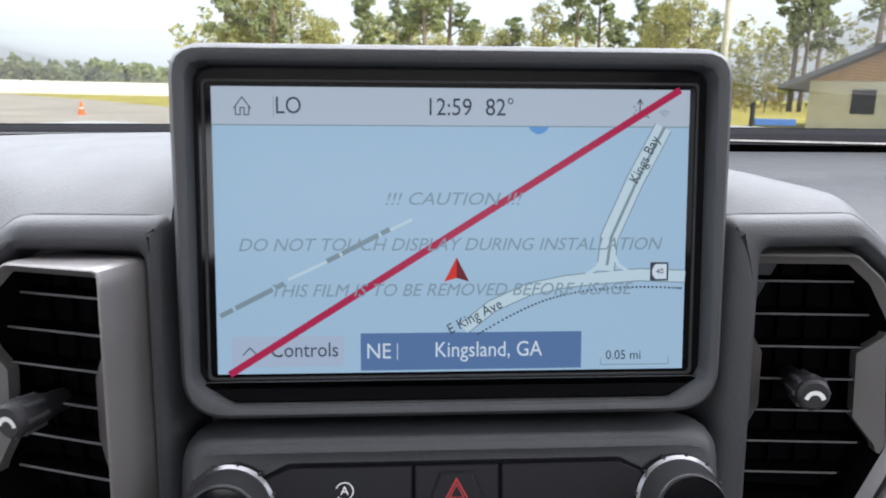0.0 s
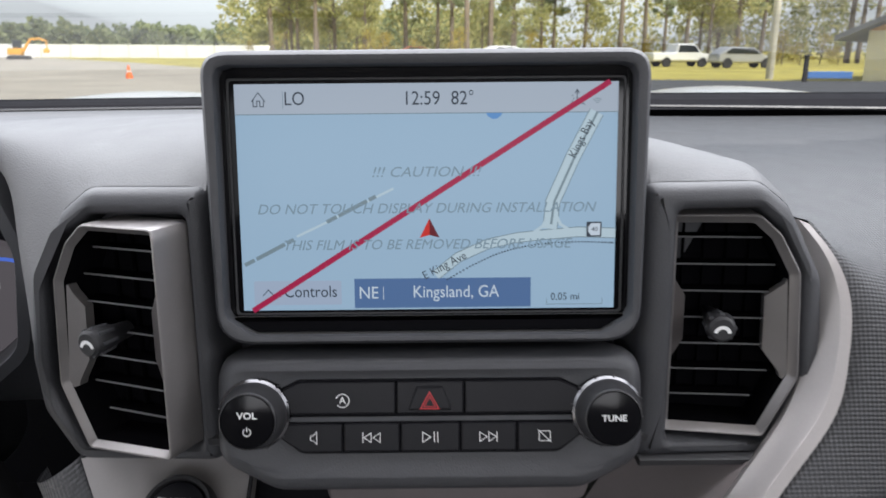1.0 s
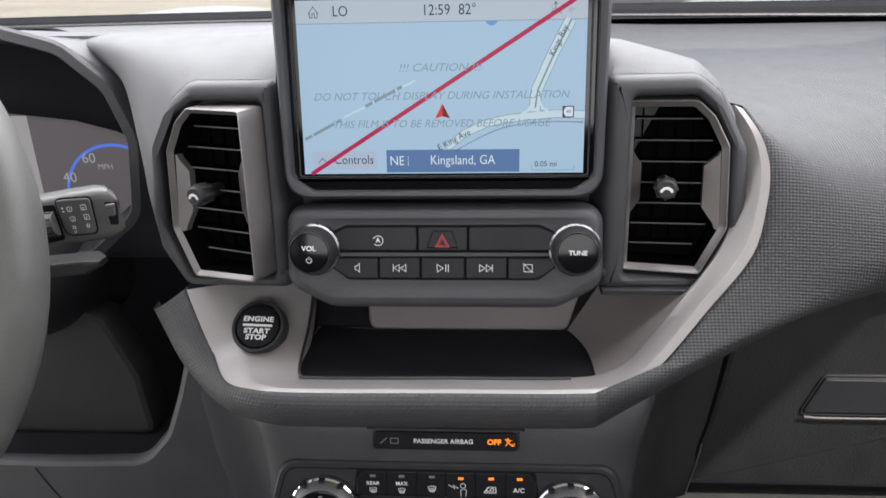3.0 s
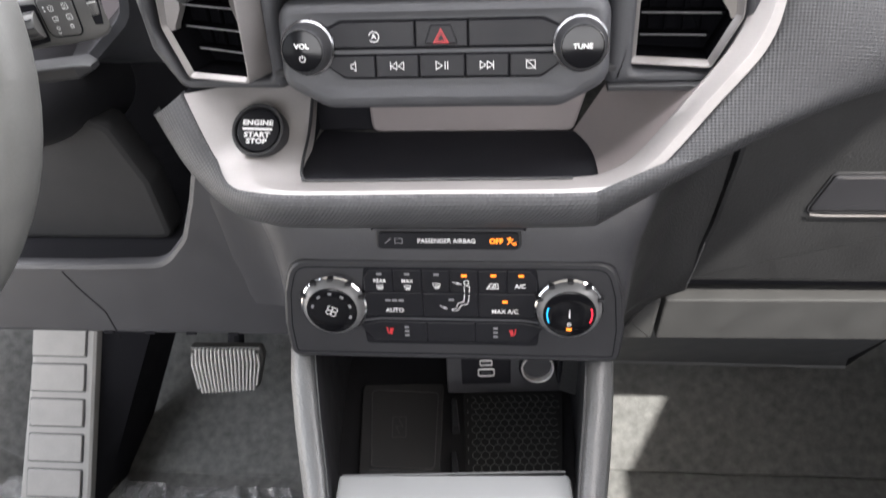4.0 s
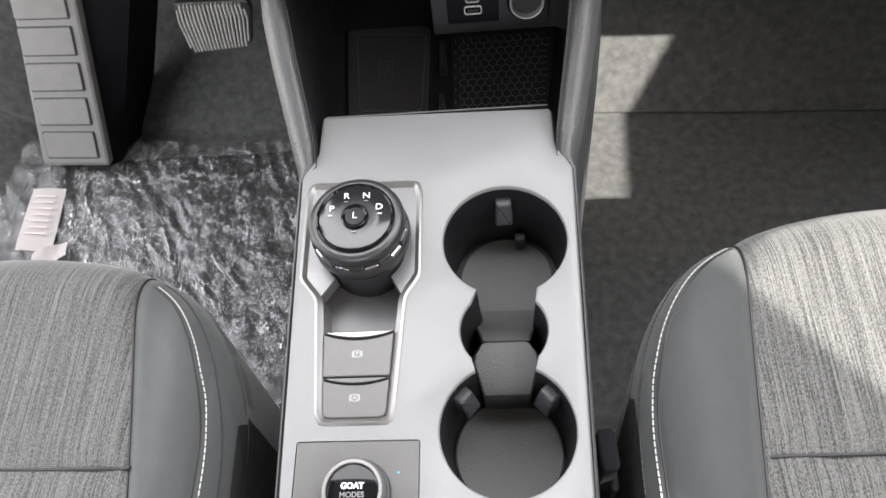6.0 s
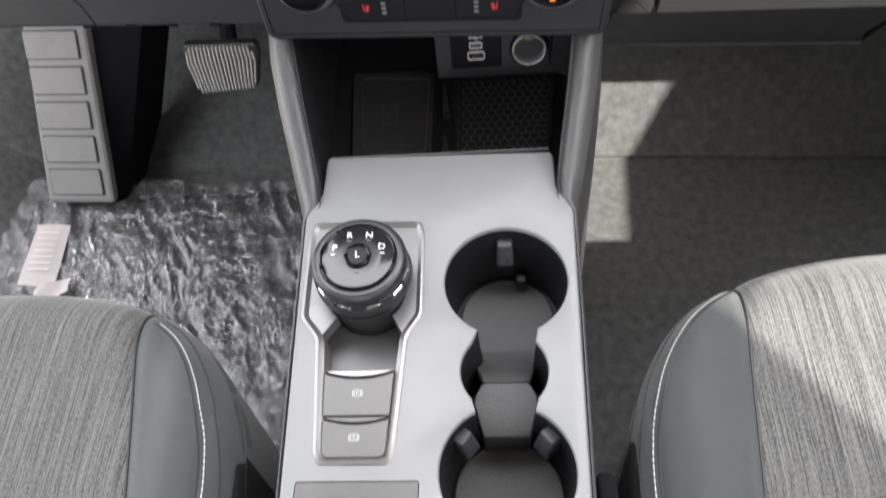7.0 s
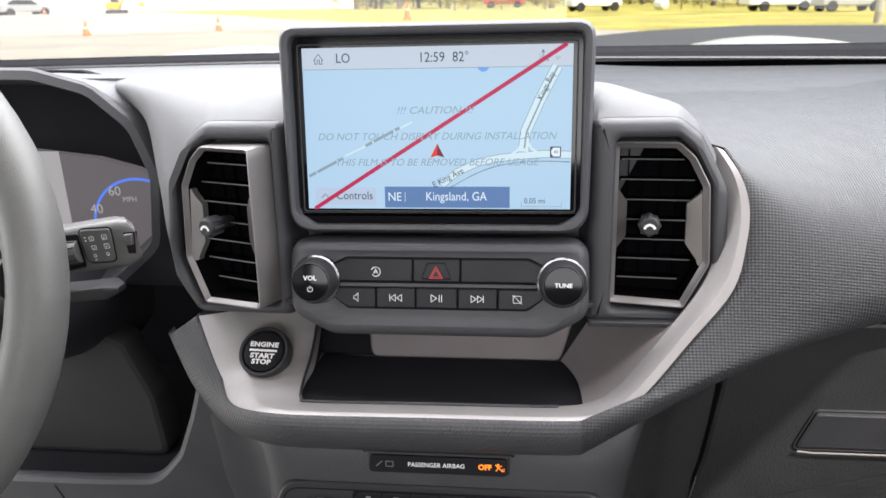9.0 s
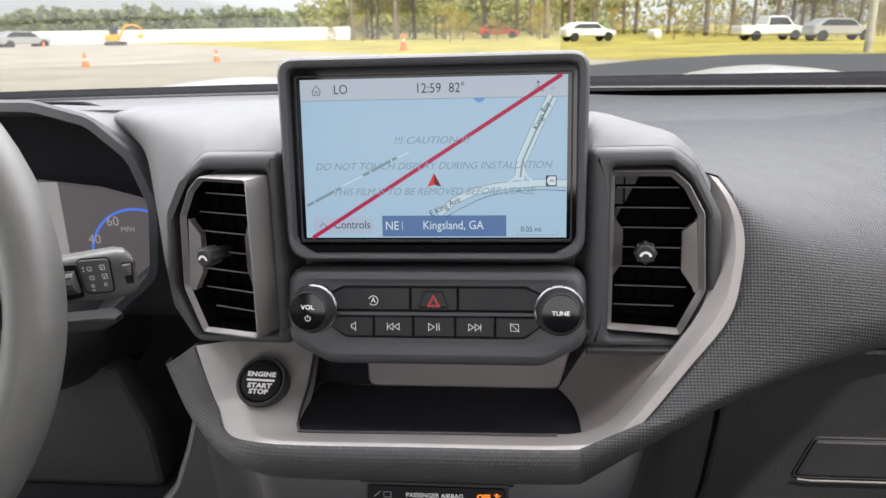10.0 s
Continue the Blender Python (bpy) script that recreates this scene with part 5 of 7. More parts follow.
def big_knob(x):
    z, r, d = 0.0040, 0.0225, 0.0105
    k = part("knob", lathe([(r, 0.004), (r, -0.003), (r * 0.985, -d * 0.6), (r * 0.90, -d * 0.85), (r * 0.85, -d), (r * 0.80, -d - 0.0006)], 72, c=(x, 0, z)), KNOB_LIGHT, clim, "ribbed grey knob")
    part("chrome_collar", lathe([(r * 1.0, -0.001), (r * 1.045, -0.0015), (r * 1.05, -0.0045), (r * 1.0, -0.0055)], 72, c=(x, 0, z), caps=(False, False)), CHROME, k, "chrome collar")
    part("knob_face", lathe([(r * 0.80, -d), (r * 0.80, -d - 0.0008), (r * 0.77, -d - 0.0012), (r * 0.4, -d - 0.0013), (0.0005, -d - 0.0013)], 72, c=(x, 0, z)), KNOB_FACE, k, "gloss black face")
    for a in range(24, 160, 33):
        aa = radians(a)
        part("grip_notch", box((x + 1.02 * r * math.cos(aa), -0.0065, z + 1.02 * r * math.sin(aa)), (0.0042, 0.006, 0.0022), 0.0006), PLASTIC_DARK, k)
    return k, x, z, -d - 0.0015


k, x, z, f = big_knob(-0.0825)
bm = bmesh.new()
for a in (20, 110, 200, 290):
    c = (x + 0.0025 * math.cos(radians(a)), z + 0.0025 * math.sin(radians(a)))
    ribbon(circle(*c, 0.0019, 12), 0.0004, f, bm=bm, closed=True)
part("fan_icon", bm, INK, k)
bm = bmesh.new()
for a in range(-20, 201, 37):
    aa = radians(a)
    ribbon([(x + 0.0138 * math.cos(aa + d_), z + 0.0138 * math.sin(aa + d_)) for d_ in (-0.10, 0, 0.10)], 0.0018, f, bm=bm)
part("speed_marks", bm, INK_DIM, k)
k, x, z, f = big_knob(0.0825)
part("cold_arc", ribbon(arc(x, z, 0.0152, 160, 205), 0.0010, f), glow("cold_blue", (0.02, 0.45, 0.9), 0.5), k, "blue arc")
part("hot_arc", ribbon(arc(x, z, 0.0152, -25, 20), 0.0010, f), glow("hot_red", (0.9, 0.02, 0.05), 0.5), k, "red arc")
part("pointer", patch([(x - 0.0005, z - 0.0025), (x + 0.0005, z - 0.0025), (x + 0.0002, z + 0.0038), (x - 0.0002, z + 0.0038)], f), INK, k)
bm = ribbon(arc(x, z - 0.0078, 0.0012, 120, 420, 14), 0.0004, f)
ribbon([(x, z - 0.0076), (x, z - 0.0060)], 0.0004, f, bm=bm)
part("power_icon", bm, INK, k)
part("indicator", patch([(x - 0.0018, z - 0.0130), (x + 0.0018, z - 0.0130), (x + 0.0018, z - 0.0108), (x - 0.0018, z - 0.0108)], f), AMBER, k)

# ---- console ----
CON = pose(0.0055, 0.138, 0, 0, 0, 3.8)
con = thing("centre_console", "centre console with pale silver top, charging bay and dark sides", "console", CON)
TOP = 0.365
slab = rpoly([(-0.0848, 0.060, 0.004), (-0.0855, 0.026, 0.006), (-0.0955, 0.006, 0.008), (-0.0885, -0.215), (-0.086, -0.30, 0.004), (0.086, -0.30, 0.004), (0.0905, -0.215), (0.0960, 0.004, 0.008), (0.0855, 0.024, 0.006), (0.0848, 0.056, 0.004)], 0.004, 5)
CUPF, CUPM, CUPR = (0.0468, -0.0512, 0.0408), (0.0440, -0.1150, 0.0272), (0.0440, -0.1775, 0.0398)


def cup_outline(grow=0.0):
    """Outline of the three joined wells."""
    pts = []
    def run(c, a0, a1, n=40):
        for k in range(n + 1):
            a = radians(a0 + (a1 - a0) * k / n)
            pts.append((c[0] + (c[2] + grow) * math.cos(a), c[1] + (c[2] + grow) * math.sin(a)))
    run(CUPF, -62, 242, 60)
    run(CUPM, 138, 222, 14)
    run(CUPR, 117, 423, 60)
    run(CUPM, -42, 42, 14)
    return pts


def with_hole(outer, holes, z, zb, bm=None):
    """A flat sheet with holes in it, filled by triangles, with walls down to zb."""
    bm = bm or bmesh.new()
    edges = []
    for loop in [outer] + holes:
        vs = [bm.verts.new((p[0], p[1], z)) for p in loop]
        for a, b_ in zip(vs, vs[1:] + vs[:1]):
            edges.append(bm.edges.new((a, b_)))
        if zb is not None:
            lo = [bm.verts.new((p[0], p[1], zb)) for p in loop]
            for i in range(len(vs)):
                j = (i + 1) % len(vs)
                bm.faces.new((vs[i], vs[j], lo[j], lo[i]))
    bmesh.ops.triangle_fill(bm, use_beauty=True, edges=edges)
    return bm


plate_out = rpoly([(-0.0868, -0.001, 0.005), (-0.0112, -0.003, 0.005), (-0.0085, -0.014, 0.005), (-0.0085, -0.076, 0.012), (-0.0178, -0.091, 0.012), (-0.0232, -0.173, 0.006), (-0.0700, -0.173, 0.006), (-0.0768, -0.091, 0.012), (-0.0885, -0.076, 0.012), (-0.0895, -0.010, 0.005)][::-1], 0.006, 6)
mode_hole = rpoly([(-0.0802, -0.1825), (-0.0802, -0.262), (-0.0068, -0.262), (-0.0068, -0.1825)], 0.002)
top = offs(slab, 0.003)
bm = with_hole(top, [cup_outline(0.0012), offs(plate_out, 0.0005), mode_hole], TOP, None)
for a, b_ in ((top, slab),):
    loft([lay(top, TOP), lay(offs(slab, 0.0012), TOP - 0.0008), lay(slab, TOP - 0.0035), lay(offs(slab, -0.001), TOP - 0.016)], bm=bm)
# the front edge rolls down into the bay
rows = []
for i in range(13):
    u = -0.0818 + 0.1636 * i / 12
    rows.append([(u, 0.0575, TOP), (u, 0.0605, TOP - 0.002), (u, 0.0625, TOP - 0.008), (u, 0.063, TOP - 0.03), (u, 0.063, TOP - 0.06)])
sheet(rows, bm)
loft([lay(cup_outline(0.0012), TOP), lay(cup_outline(0.0004), TOP - 0.0006), lay(cup_outline(0.0), TOP - 0.002), lay(cup_outline(0.0), TOP - 0.010)], bm=bm)
bmesh.ops.remove_doubles(bm, verts=bm.verts[:], dist=0.00005)
part("silver_top", bm, WHITE_PANEL, con, "pale satin silver top panel", angle=40)
# cup wells
CUP_BLACK = material("black_cup_plastic", (0.008, 0.008, 0.0095), 0.5, bump=0.2, spec=0.3)
MATTING = material("grained_grey_rubber", (0.047, 0.048, 0.049), 0.6, bump=0.6, bump_scale=900)
low = TOP - 0.064
cups = part("cup_well", loft([lay(cup_outline(0.0), TOP - 0.004), lay(cup_outline(-0.0008), TOP - 0.03), lay(cup_outline(-0.0035), low)], (False, True)), CUP_BLACK, con, "black moulded cup well")
for c, r in ((CUPF, 0.034), (CUPR, 0.0355)):
    part("rubber_mat", lathe([(r, 0), (r, 0.0015), (r - 0.0012, 0.0022), (r - 0.0025, 0.0016), (0.001, 0.0016)], 56, "z", (c[0], c[1], low)), MATTING, cups, "round grained rubber mat")
# waisted bridges between the wells
def bridge(spans, x):
    """A waisted rubber tongue: rows of place, half width and height, with sides down to the floor of the wells."""
    loops = []
    for y, hw, z in spans:
        loops.append([(x - hw, y, low), (x - hw, y, z - 0.0014), (x - hw + 0.0012, y, z), (x, y, z + 0.0003), (x + hw - 0.0012, y, z), (x + hw, y, z - 0.0014), (x + hw, y, low)])
    return loft(loops, (True, True))


part("bridge", bridge([(-0.0760, 0.0245, low + 0.0022), (-0.0840, 0.0232, low + 0.006), (-0.0920, 0.0215, low + 0.016), (-0.1000, 0.0190, low + 0.027), (-0.1080, 0.0168, low + 0.035), (-0.1128, 0.0155, low + 0.0375), (-0.1134, 0.0150, low + 0.036)], 0.0448), MATTING, cups, "waisted dark rubber bridge")
part("bridge", bridge([(-0.1130, 0.0140, low + 0.0360), (-0.1150, 0.0165, low + 0.0366), (-0.1215, 0.0202, low + 0.0360), (-0.1270, 0.0212, low + 0.0352), (-0.1340, 0.0190, low + 0.0340), (-0.1430, 0.0165, low + 0.0315), (-0.1465, 0.0155, low + 0.0290), (-0.1475, 0.0148, low + 0.026)], 0.0443), MATTING, cups, "waisted dark rubber bridge")
for x, y, a in ((0.0468, -0.0145, 0), (0.0175, -0.1530, 50), (0.0700, -0.1530, -50)):
    bm = plate(rpoly([(-0.0065, -0.011), (0.0065, -0.011), (0.0055, 0.011), (-0.0055, 0.011)], 0.002), -0.006, 0.004, 0.002)
    t = part("cup_finger", bm, PLASTIC, cups, "sprung grey finger")
    t.matrix_local = pose(x, y, TOP - 0.024, -14, 0, a)
part("lid_catch", box((0.058, -0.0235, low + 0.009), (0.008, 0.006, 0.016), 0.0015), PLASTIC_DARK, cups)
part("lid_catch", box((0.044, -0.2145, low + 0.012), (0.013, 0.005, 0.01), 0.0015), PLASTIC_DARK, cups)

# sides and bolsters of the bay
for s in (-1, 1):
    rows = []
    for v, o_, i_, z in ((0.262, 0.130, 0.104, 0.452), (0.19, 0.127, 0.104, 0.446), (0.135, 0.124, 0.102, 0.436), (0.110, 0.1215, 0.099, 0.426), (0.080, 0.1165, 0.0945, 0.406), (0.050, 0.110, 0.0890, 0.386), (0.030, 0.1055, 0.0858, 0.374), (0.014, 0.1015, 0.0850, 0.366), (0.004, 0.1000, 0.0945, 0.362), (-0.03, 0.0990, 0.0945, 0.360), (-0.10, 0.0975, 0.0935, 0.358), (-0.215, 0.0950, 0.0900, 0.356), (-0.34, 0.0920, 0.0850, 0.354)):
        w = o_ - i_
        row = [(i_, 0.22), (i_, z - 0.012), (i_ + w * 0.10, z - 0.004), (i_ + w * 0.35, z), (i_ + w * 0.65, z - 0.0015), (i_ + w * 0.9, z - 0.008), (o_, z - 0.02), (o_ + 0.004, z - 0.10), (o_ + 0.008, 0.0)]
        rows.append([(s * p.x, v, p.y) for p in spline([(*q, 0) for q in row], 3)])
    part("bay_wall", sheet([row[:5] for row in rows]), PLASTIC_DARK, con, "black inner wall of the bay")
    part("console_side", sheet([row[4:] for row in rows]), VINYL, con, "dark grained console side with a padded knee bolster")

# charging bay
bay = 0.302
part("bay_floor", plate(rpoly([(-0.107, 0.05), (0.107, 0.05), (0.112, 0.30), (-0.112, 0.30)], 0.004), bay, bay - 0.02, 0.002, lay), PLASTIC_DARK, con, "black bay floor")
# back and roof of the bay are near-black to paint its shade
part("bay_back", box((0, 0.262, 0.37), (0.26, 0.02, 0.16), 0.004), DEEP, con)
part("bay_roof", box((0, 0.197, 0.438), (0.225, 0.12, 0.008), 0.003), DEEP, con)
pad = part("charging_pad", plate(rpoly([(-0.0790, 0.072), (-0.0140, 0.072), (-0.0120, 0.207), (-0.0880, 0.207)], 0.006), bay + 0.003, bay, 0.001, lay), material("charging_rubber", (0.033, 0.033, 0.035), 0.6, bump=0.4, bump_scale=1200), con, "black wireless charging pad")
inner_pad = rpoly([(-0.0720, 0.112), (-0.0180, 0.108), (-0.0160, 0.195), (-0.0790, 0.200)], 0.006)
part("pad_outline", ring(inner_pad, offs(inner_pad, 0.0008), bay + 0.0036, bay + 0.002, 0.0001, lay), VINYL, pad)
part("pad_front_edge", tube([(-0.0730, 0.1090, bay + 0.0035), (-0.0300, 0.1060, bay + 0.0035), (-0.0190, 0.1090, bay + 0.0035)], 0.0006, 6), VINYL, pad)
bm = ribbon([(-0.0560, 0.143), (-0.0440, 0.143), (-0.0450, 0.166), (-0.0570, 0.166)], 0.0008, bay + 0.0034, lay, closed=True)
ribbon([(-0.0500, 0.147), (-0.0535, 0.155), (-0.0475, 0.155), (-0.0510, 0.163)], 0.0008, bay + 0.0034, lay, bm=bm)
part("charge_icon", bm, VINYL, pad)
for a, b_ in ((0.148, 0.186), (0.092, 0.126)):
    part("divider_rib", loft([[(-0.0035, a, bay), (0.0035, a, bay), (0.0022, a, bay + 0.010), (-0.0022, a, bay + 0.010)], [(-0.0045, b_, bay), (0.0005, b_, bay), (-0.0005, b_, bay + 0.004), (-0.0035, b_, bay + 0.004)]], (True, True)), PLASTIC, con)
mat_ = part("bay_mat", plate(rpoly([(0.0085, 0.066), (0.0830, 0.066), (0.0990, 0.196), (0.0060, 0.196)], 0.005), bay + 0.002, bay, 0.001, lay), RUBBER, con, "black rubber mat with raised hexagon marks")
bm = bmesh.new()
for j in range(17):
    for i in range(12):
        x, y = 0.0140 + i * 0.0072 + (0.0036 if j % 2 else 0), 0.074 + j * 0.0069
        if x > 0.079 + 0.012 * (y - 0.07) / 0.12:
            continue
        for k in range(0, 6, 2):
            a0, a1 = radians(60 * k + 34), radians(60 * k + 86)
            ribbon([(x + 0.0040 * math.cos(a0), y + 0.0044 * math.sin(a0)), (x + 0.0040 * math.cos(a1), y + 0.0044 * math.sin(a1))], 0.00055, bay + 0.0028, lay, bm)
# pale grey on the black mat puts the ridges' glint into the colour
hexes = part("hexagon_pattern", bm, material("ridge_glint_grey", (0.22, 0.22, 0.22), 0.35), mat_, "raised ridges with their glint painted pale grey")
hexes["kind"] = "stuff"

# sockets
usb = part("socket_panel", plate(rpoly([(-0.0075, -0.028, 0.003), (0.113, -0.028, 0.003), (0.113, 0.07, 0.003), (-0.0075, 0.07, 0.003)], 0.003), 0.0, 0.05, 0.0015), LOWER, con, "dark panel with charging sockets")
usb.matrix_local = pose(0, 0.190, 0.3415, -12)
part("socket_plate", plate(rpoly([(0.0060, -0.0175), (0.0500, -0.0175), (0.0500, 0.031), (0.0060, 0.031)], 0.002), -0.0010, 0.002, 0.0005), BUTTON, usb, "satin black plate")


def slot(x, z, w, h):
    o_ = rpoly([(x - w, z - h), (x + w, z - h), (x + w, z + h), (x - w, z + h)], min(w, h) * 0.7, 5)
    s_ = part("usb_socket", ring(o_, offs(o_, 0.0011), -0.0022, 0.001, 0.0003), STEEL, usb, "bright-rimmed charging socket")
    part("socket_cavity", plate(offs(o_, 0.001), -0.0014, 0.0, 0.0001), DEEP, s_)
    part("contact_tongue", box((x, -0.0018, z - 0.0002), (w * 1.2, 0.001, h * 0.5), 0.0002), PLASTIC, s_)


slot(0.0280, -0.0050, 0.0076, 0.0040)
slot(0.0280, 0.0050, 0.0058, 0.0029)
bm = ribbon([(0.0230, 0.0125), (0.0330, 0.0125)], 0.0007, -0.0013)
patch(circle(0.0232, 0.0125, 0.0010, 10), -0.0013, bm=bm)
patch([(0.0326, 0.0113), (0.0346, 0.0125), (0.0326, 0.0137)], -0.0013, bm=bm)
ribbon([(0.0255, 0.0125), (0.0275, 0.0143), (0.0300, 0.0143)], 0.0006, -0.0013, bm=bm)
ribbon([(0.0270, 0.0125), (0.0288, 0.0107), (0.0310, 0.0107)], 0.0006, -0.0013, bm=bm)
part("usb_icon", bm, INK, usb)
pw = part("power_socket", lathe([(0.0165, 0.004), (0.0165, -0.003), (0.0155, -0.0042), (0.0150, -0.0042), (0.0145, -0.003)], 48, c=(0.0735, 0, 0.0000), caps=(False, False)), BUTTON, usb, "round power socket")
part("socket_sleeve", lathe([(0.0146, -0.0040), (0.0144, -0.0058), (0.0138, -0.0064), (0.0131, -0.0060), (0.0127, -0.0030), (0.0126, 0.004)], 48, c=(0.0735, 0, 0.0000), caps=(False, False)), STEEL, pw, "bright metal sleeve")
part("socket_bore", lathe([(0.0126, 0.003), (0.0124, 0.010), (0.0120, 0.034)], 48, c=(0.0735, 0, 0.0000), caps=(False, True)), material("dull_bore_metal", (0.035, 0.034, 0.033), 0.5, 0.3, var=0.1), pw, "dull metal bore")
part("brass_contact", box((0.0735, 0.001, 0.0092), (0.006, 0.008, 0.003), 0.0006), material("brass_tab", (0.7, 0.45, 0.12), 0.3, 1.0), pw, "brass contact tab")
part("socket_flap", plate(rpoly([(0.0900, -0.012), (0.0945, -0.012), (0.0945, 0.018), (0.0900, 0.018)], 0.002), -0.012, 0.0, 0.001), BUTTON, usb)

# ---- gear selector ----
DIALM = material("dark_satin_dial", (0.021, 0.021, 0.023), 0.36, bump=0.1)
SATIN = material("satin_chrome", (0.25, 0.246, 0.242), 0.40, 0.75, var=0.03)
TROUGH = material("satin_grey_metallic", (0.13, 0.13, 0.134), 0.45, 0.3, var=0.06)
gear = thing("gear_selector", "rotary gear selector with gloss black dial in a chrome-edged plate", "gear selector", CON @ pose(0, 0, TOP))
so = star(plate_out, 160, (-0.0475, -0.07))
part("chrome_frame", loft([lay(so, -0.004), lay(offs(so, -0.0006), 0.0004), lay(offs(so, 0.0004), 0.0012), lay(offs(so, 0.0014), 0.0013), lay(offs(so, 0.0022), 0.0006), lay(offs(so, 0.0048), -0.0012), lay(offs(so, 0.0052), -0.024)]), SATIN, gear, "bright satin chrome edge")
part("plate", loft([lay(offs(so, 0.0044), -0.026), lay(offs(so, 0.0044), -0.0230)], (False, True)), TROUGH, gear, "satin metallic recess")
DX, DY = -0.0465, -0.0500
notch = [(DX + 0.0272 * math.cos(radians(a)), DY - 0.005 + 0.0272 * math.sin(radians(a))) for a in range(-48, 229, 6)]
bm = plate([(-0.0215, -0.088)] + notch + [(-0.0735, -0.088), (-0.0855, -0.073), (-0.0858, -0.006), (-0.0845, -0.004), (-0.0135, -0.0055), (-0.0120, -0.008), (-0.0115, -0.071)], -0.0008, -0.012, 0.0004, lay)
part("dial_plate", bm, material("brushed_plate", (0.17, 0.17, 0.174), 0.42, 0.6, var=0.04), gear, "satin silver plate under the dial")
part("dial_base", lathe([(0.0262, -0.034), (0.0266, -0.0115), (0.0272, -0.002), (0.0285, 0.006), (0.0298, 0.010)], 72, "z", (DX, DY - 0.003, 0)), DIALM, gear, "charcoal dial base")
dial = part("dial", lathe([(0.0292, 0.0040), (0.0306, 0.0060), (0.0306, 0.0095), (0.0296, 0.0118), (0.0284, 0.0124), (0.0280, 0.0190), (0.0290, 0.0196), (0.0292, 0.0232), (0.0284, 0.0254), (0.0268, 0.0266), (0.0238, 0.0268), (0.0228, 0.0262)], 80, "z", (DX, DY, 0)), DIALM, gear, "charcoal grip ring")
for k in range(11):
    a = radians(180 + 180 * k / 10)
    nb = part("grip_notch", box((0, 0, 0), (0.0080, 0.0030, 0.0066) if k % 2 else (0.0086, 0.0012, 0.0022), 0.0006), DIALM if k % 2 else CHROME, dial, "" if k % 2 else "chrome strip")
    nb.matrix_local = pose(DX + 0.0284 * math.cos(a), DY + 0.0284 * math.sin(a), 0.0157 if k % 2 else 0.0136, 0, 0, math.degrees(a) - 90)
part("dial_ring", lathe([(0.0236, 0.0262), (0.0236, 0.0279), (0.0226, 0.0285), (0.0216, 0.0275)], 80, "z", (DX, DY, 0), caps=(False, False)), GLOSS, dial)
part("dial_face", lathe([(0.0222, 0.0262), (0.0222, 0.0274), (0.020, 0.0278), (0.012, 0.0277), (0.0005, 0.0276)], 80, "z", (DX, DY, 0)), material("dial_black", (0.012, 0.012, 0.013), 0.10, var=0.0, spec=0.35), dial, "gloss black dial face")
part("low_button", lathe([(0.0082, 0.0275), (0.0082, 0.0292), (0.0074, 0.0300), (0.0064, 0.0294), (0.0058, 0.0288)], 48, "z", (DX, DY, 0), caps=(False, False)), GLOSS, dial, "gloss ring round the low gear button")
part("low_button_cap", lathe([(0.0060, 0.0280), (0.0058, 0.0288), (0.0005, 0.0290)], 40, "z", (DX, DY, 0)), BUTTON, dial)
for ch, a in (("P", 158), ("R", 112), ("N", 66), ("D", 22)):
    words(ch, 0.0058, INK, dial, (DX + 0.0155 * math.cos(radians(a)), DY + 0.0155 * math.sin(radians(a)), 0.0285), (0, 0, 0), wide=1.1)
words("L", 0.0062, INK, dial, (DX, DY, 0.0295), (0, 0, 0))
for x, y in ((-0.0150, 0.0012), (0.0150, 0.0012), (0.0, -0.0105), (-0.006, 0.0105), (0.0062, 0.0105)):
    part("position_mark", patch([(DX + x - 0.0013, DY + y - 0.0003), (DX + x + 0.0013, DY + y - 0.0003), (DX + x + 0.0013, DY + y + 0.0003), (DX + x - 0.0013, DY + y + 0.0003)], 0.0285, lay), INK if abs(x) > 0.01 else INK_DIM, dial)

dial.matrix_local = Matrix.Translation((DX, DY, 0.0045)) @ Matrix.Scale(1.06, 4) @ Matrix.Translation((-DX, -DY, 0))

park = thing("parking_brake_switches", "two dark grey console keys for parking brake and hold", "switch", CON @ pose(0, 0, TOP))
KEYM = material("mid_grey_key", (0.092, 0.091, 0.090), 0.42, bump=0.1)


def crescent(y, sag, w0, w1):
    """A lens-shaped strip across the keys."""
    n = 14
    return [(-0.0470 + w0 * (2 * k / n - 1), y) for k in range(n + 1)] + [(-0.0470 - w1 * (2 * k / n - 1), y - sag * (1 - (2 * k / n - 1) ** 2) - 0.0002) for k in range(n + 1)]


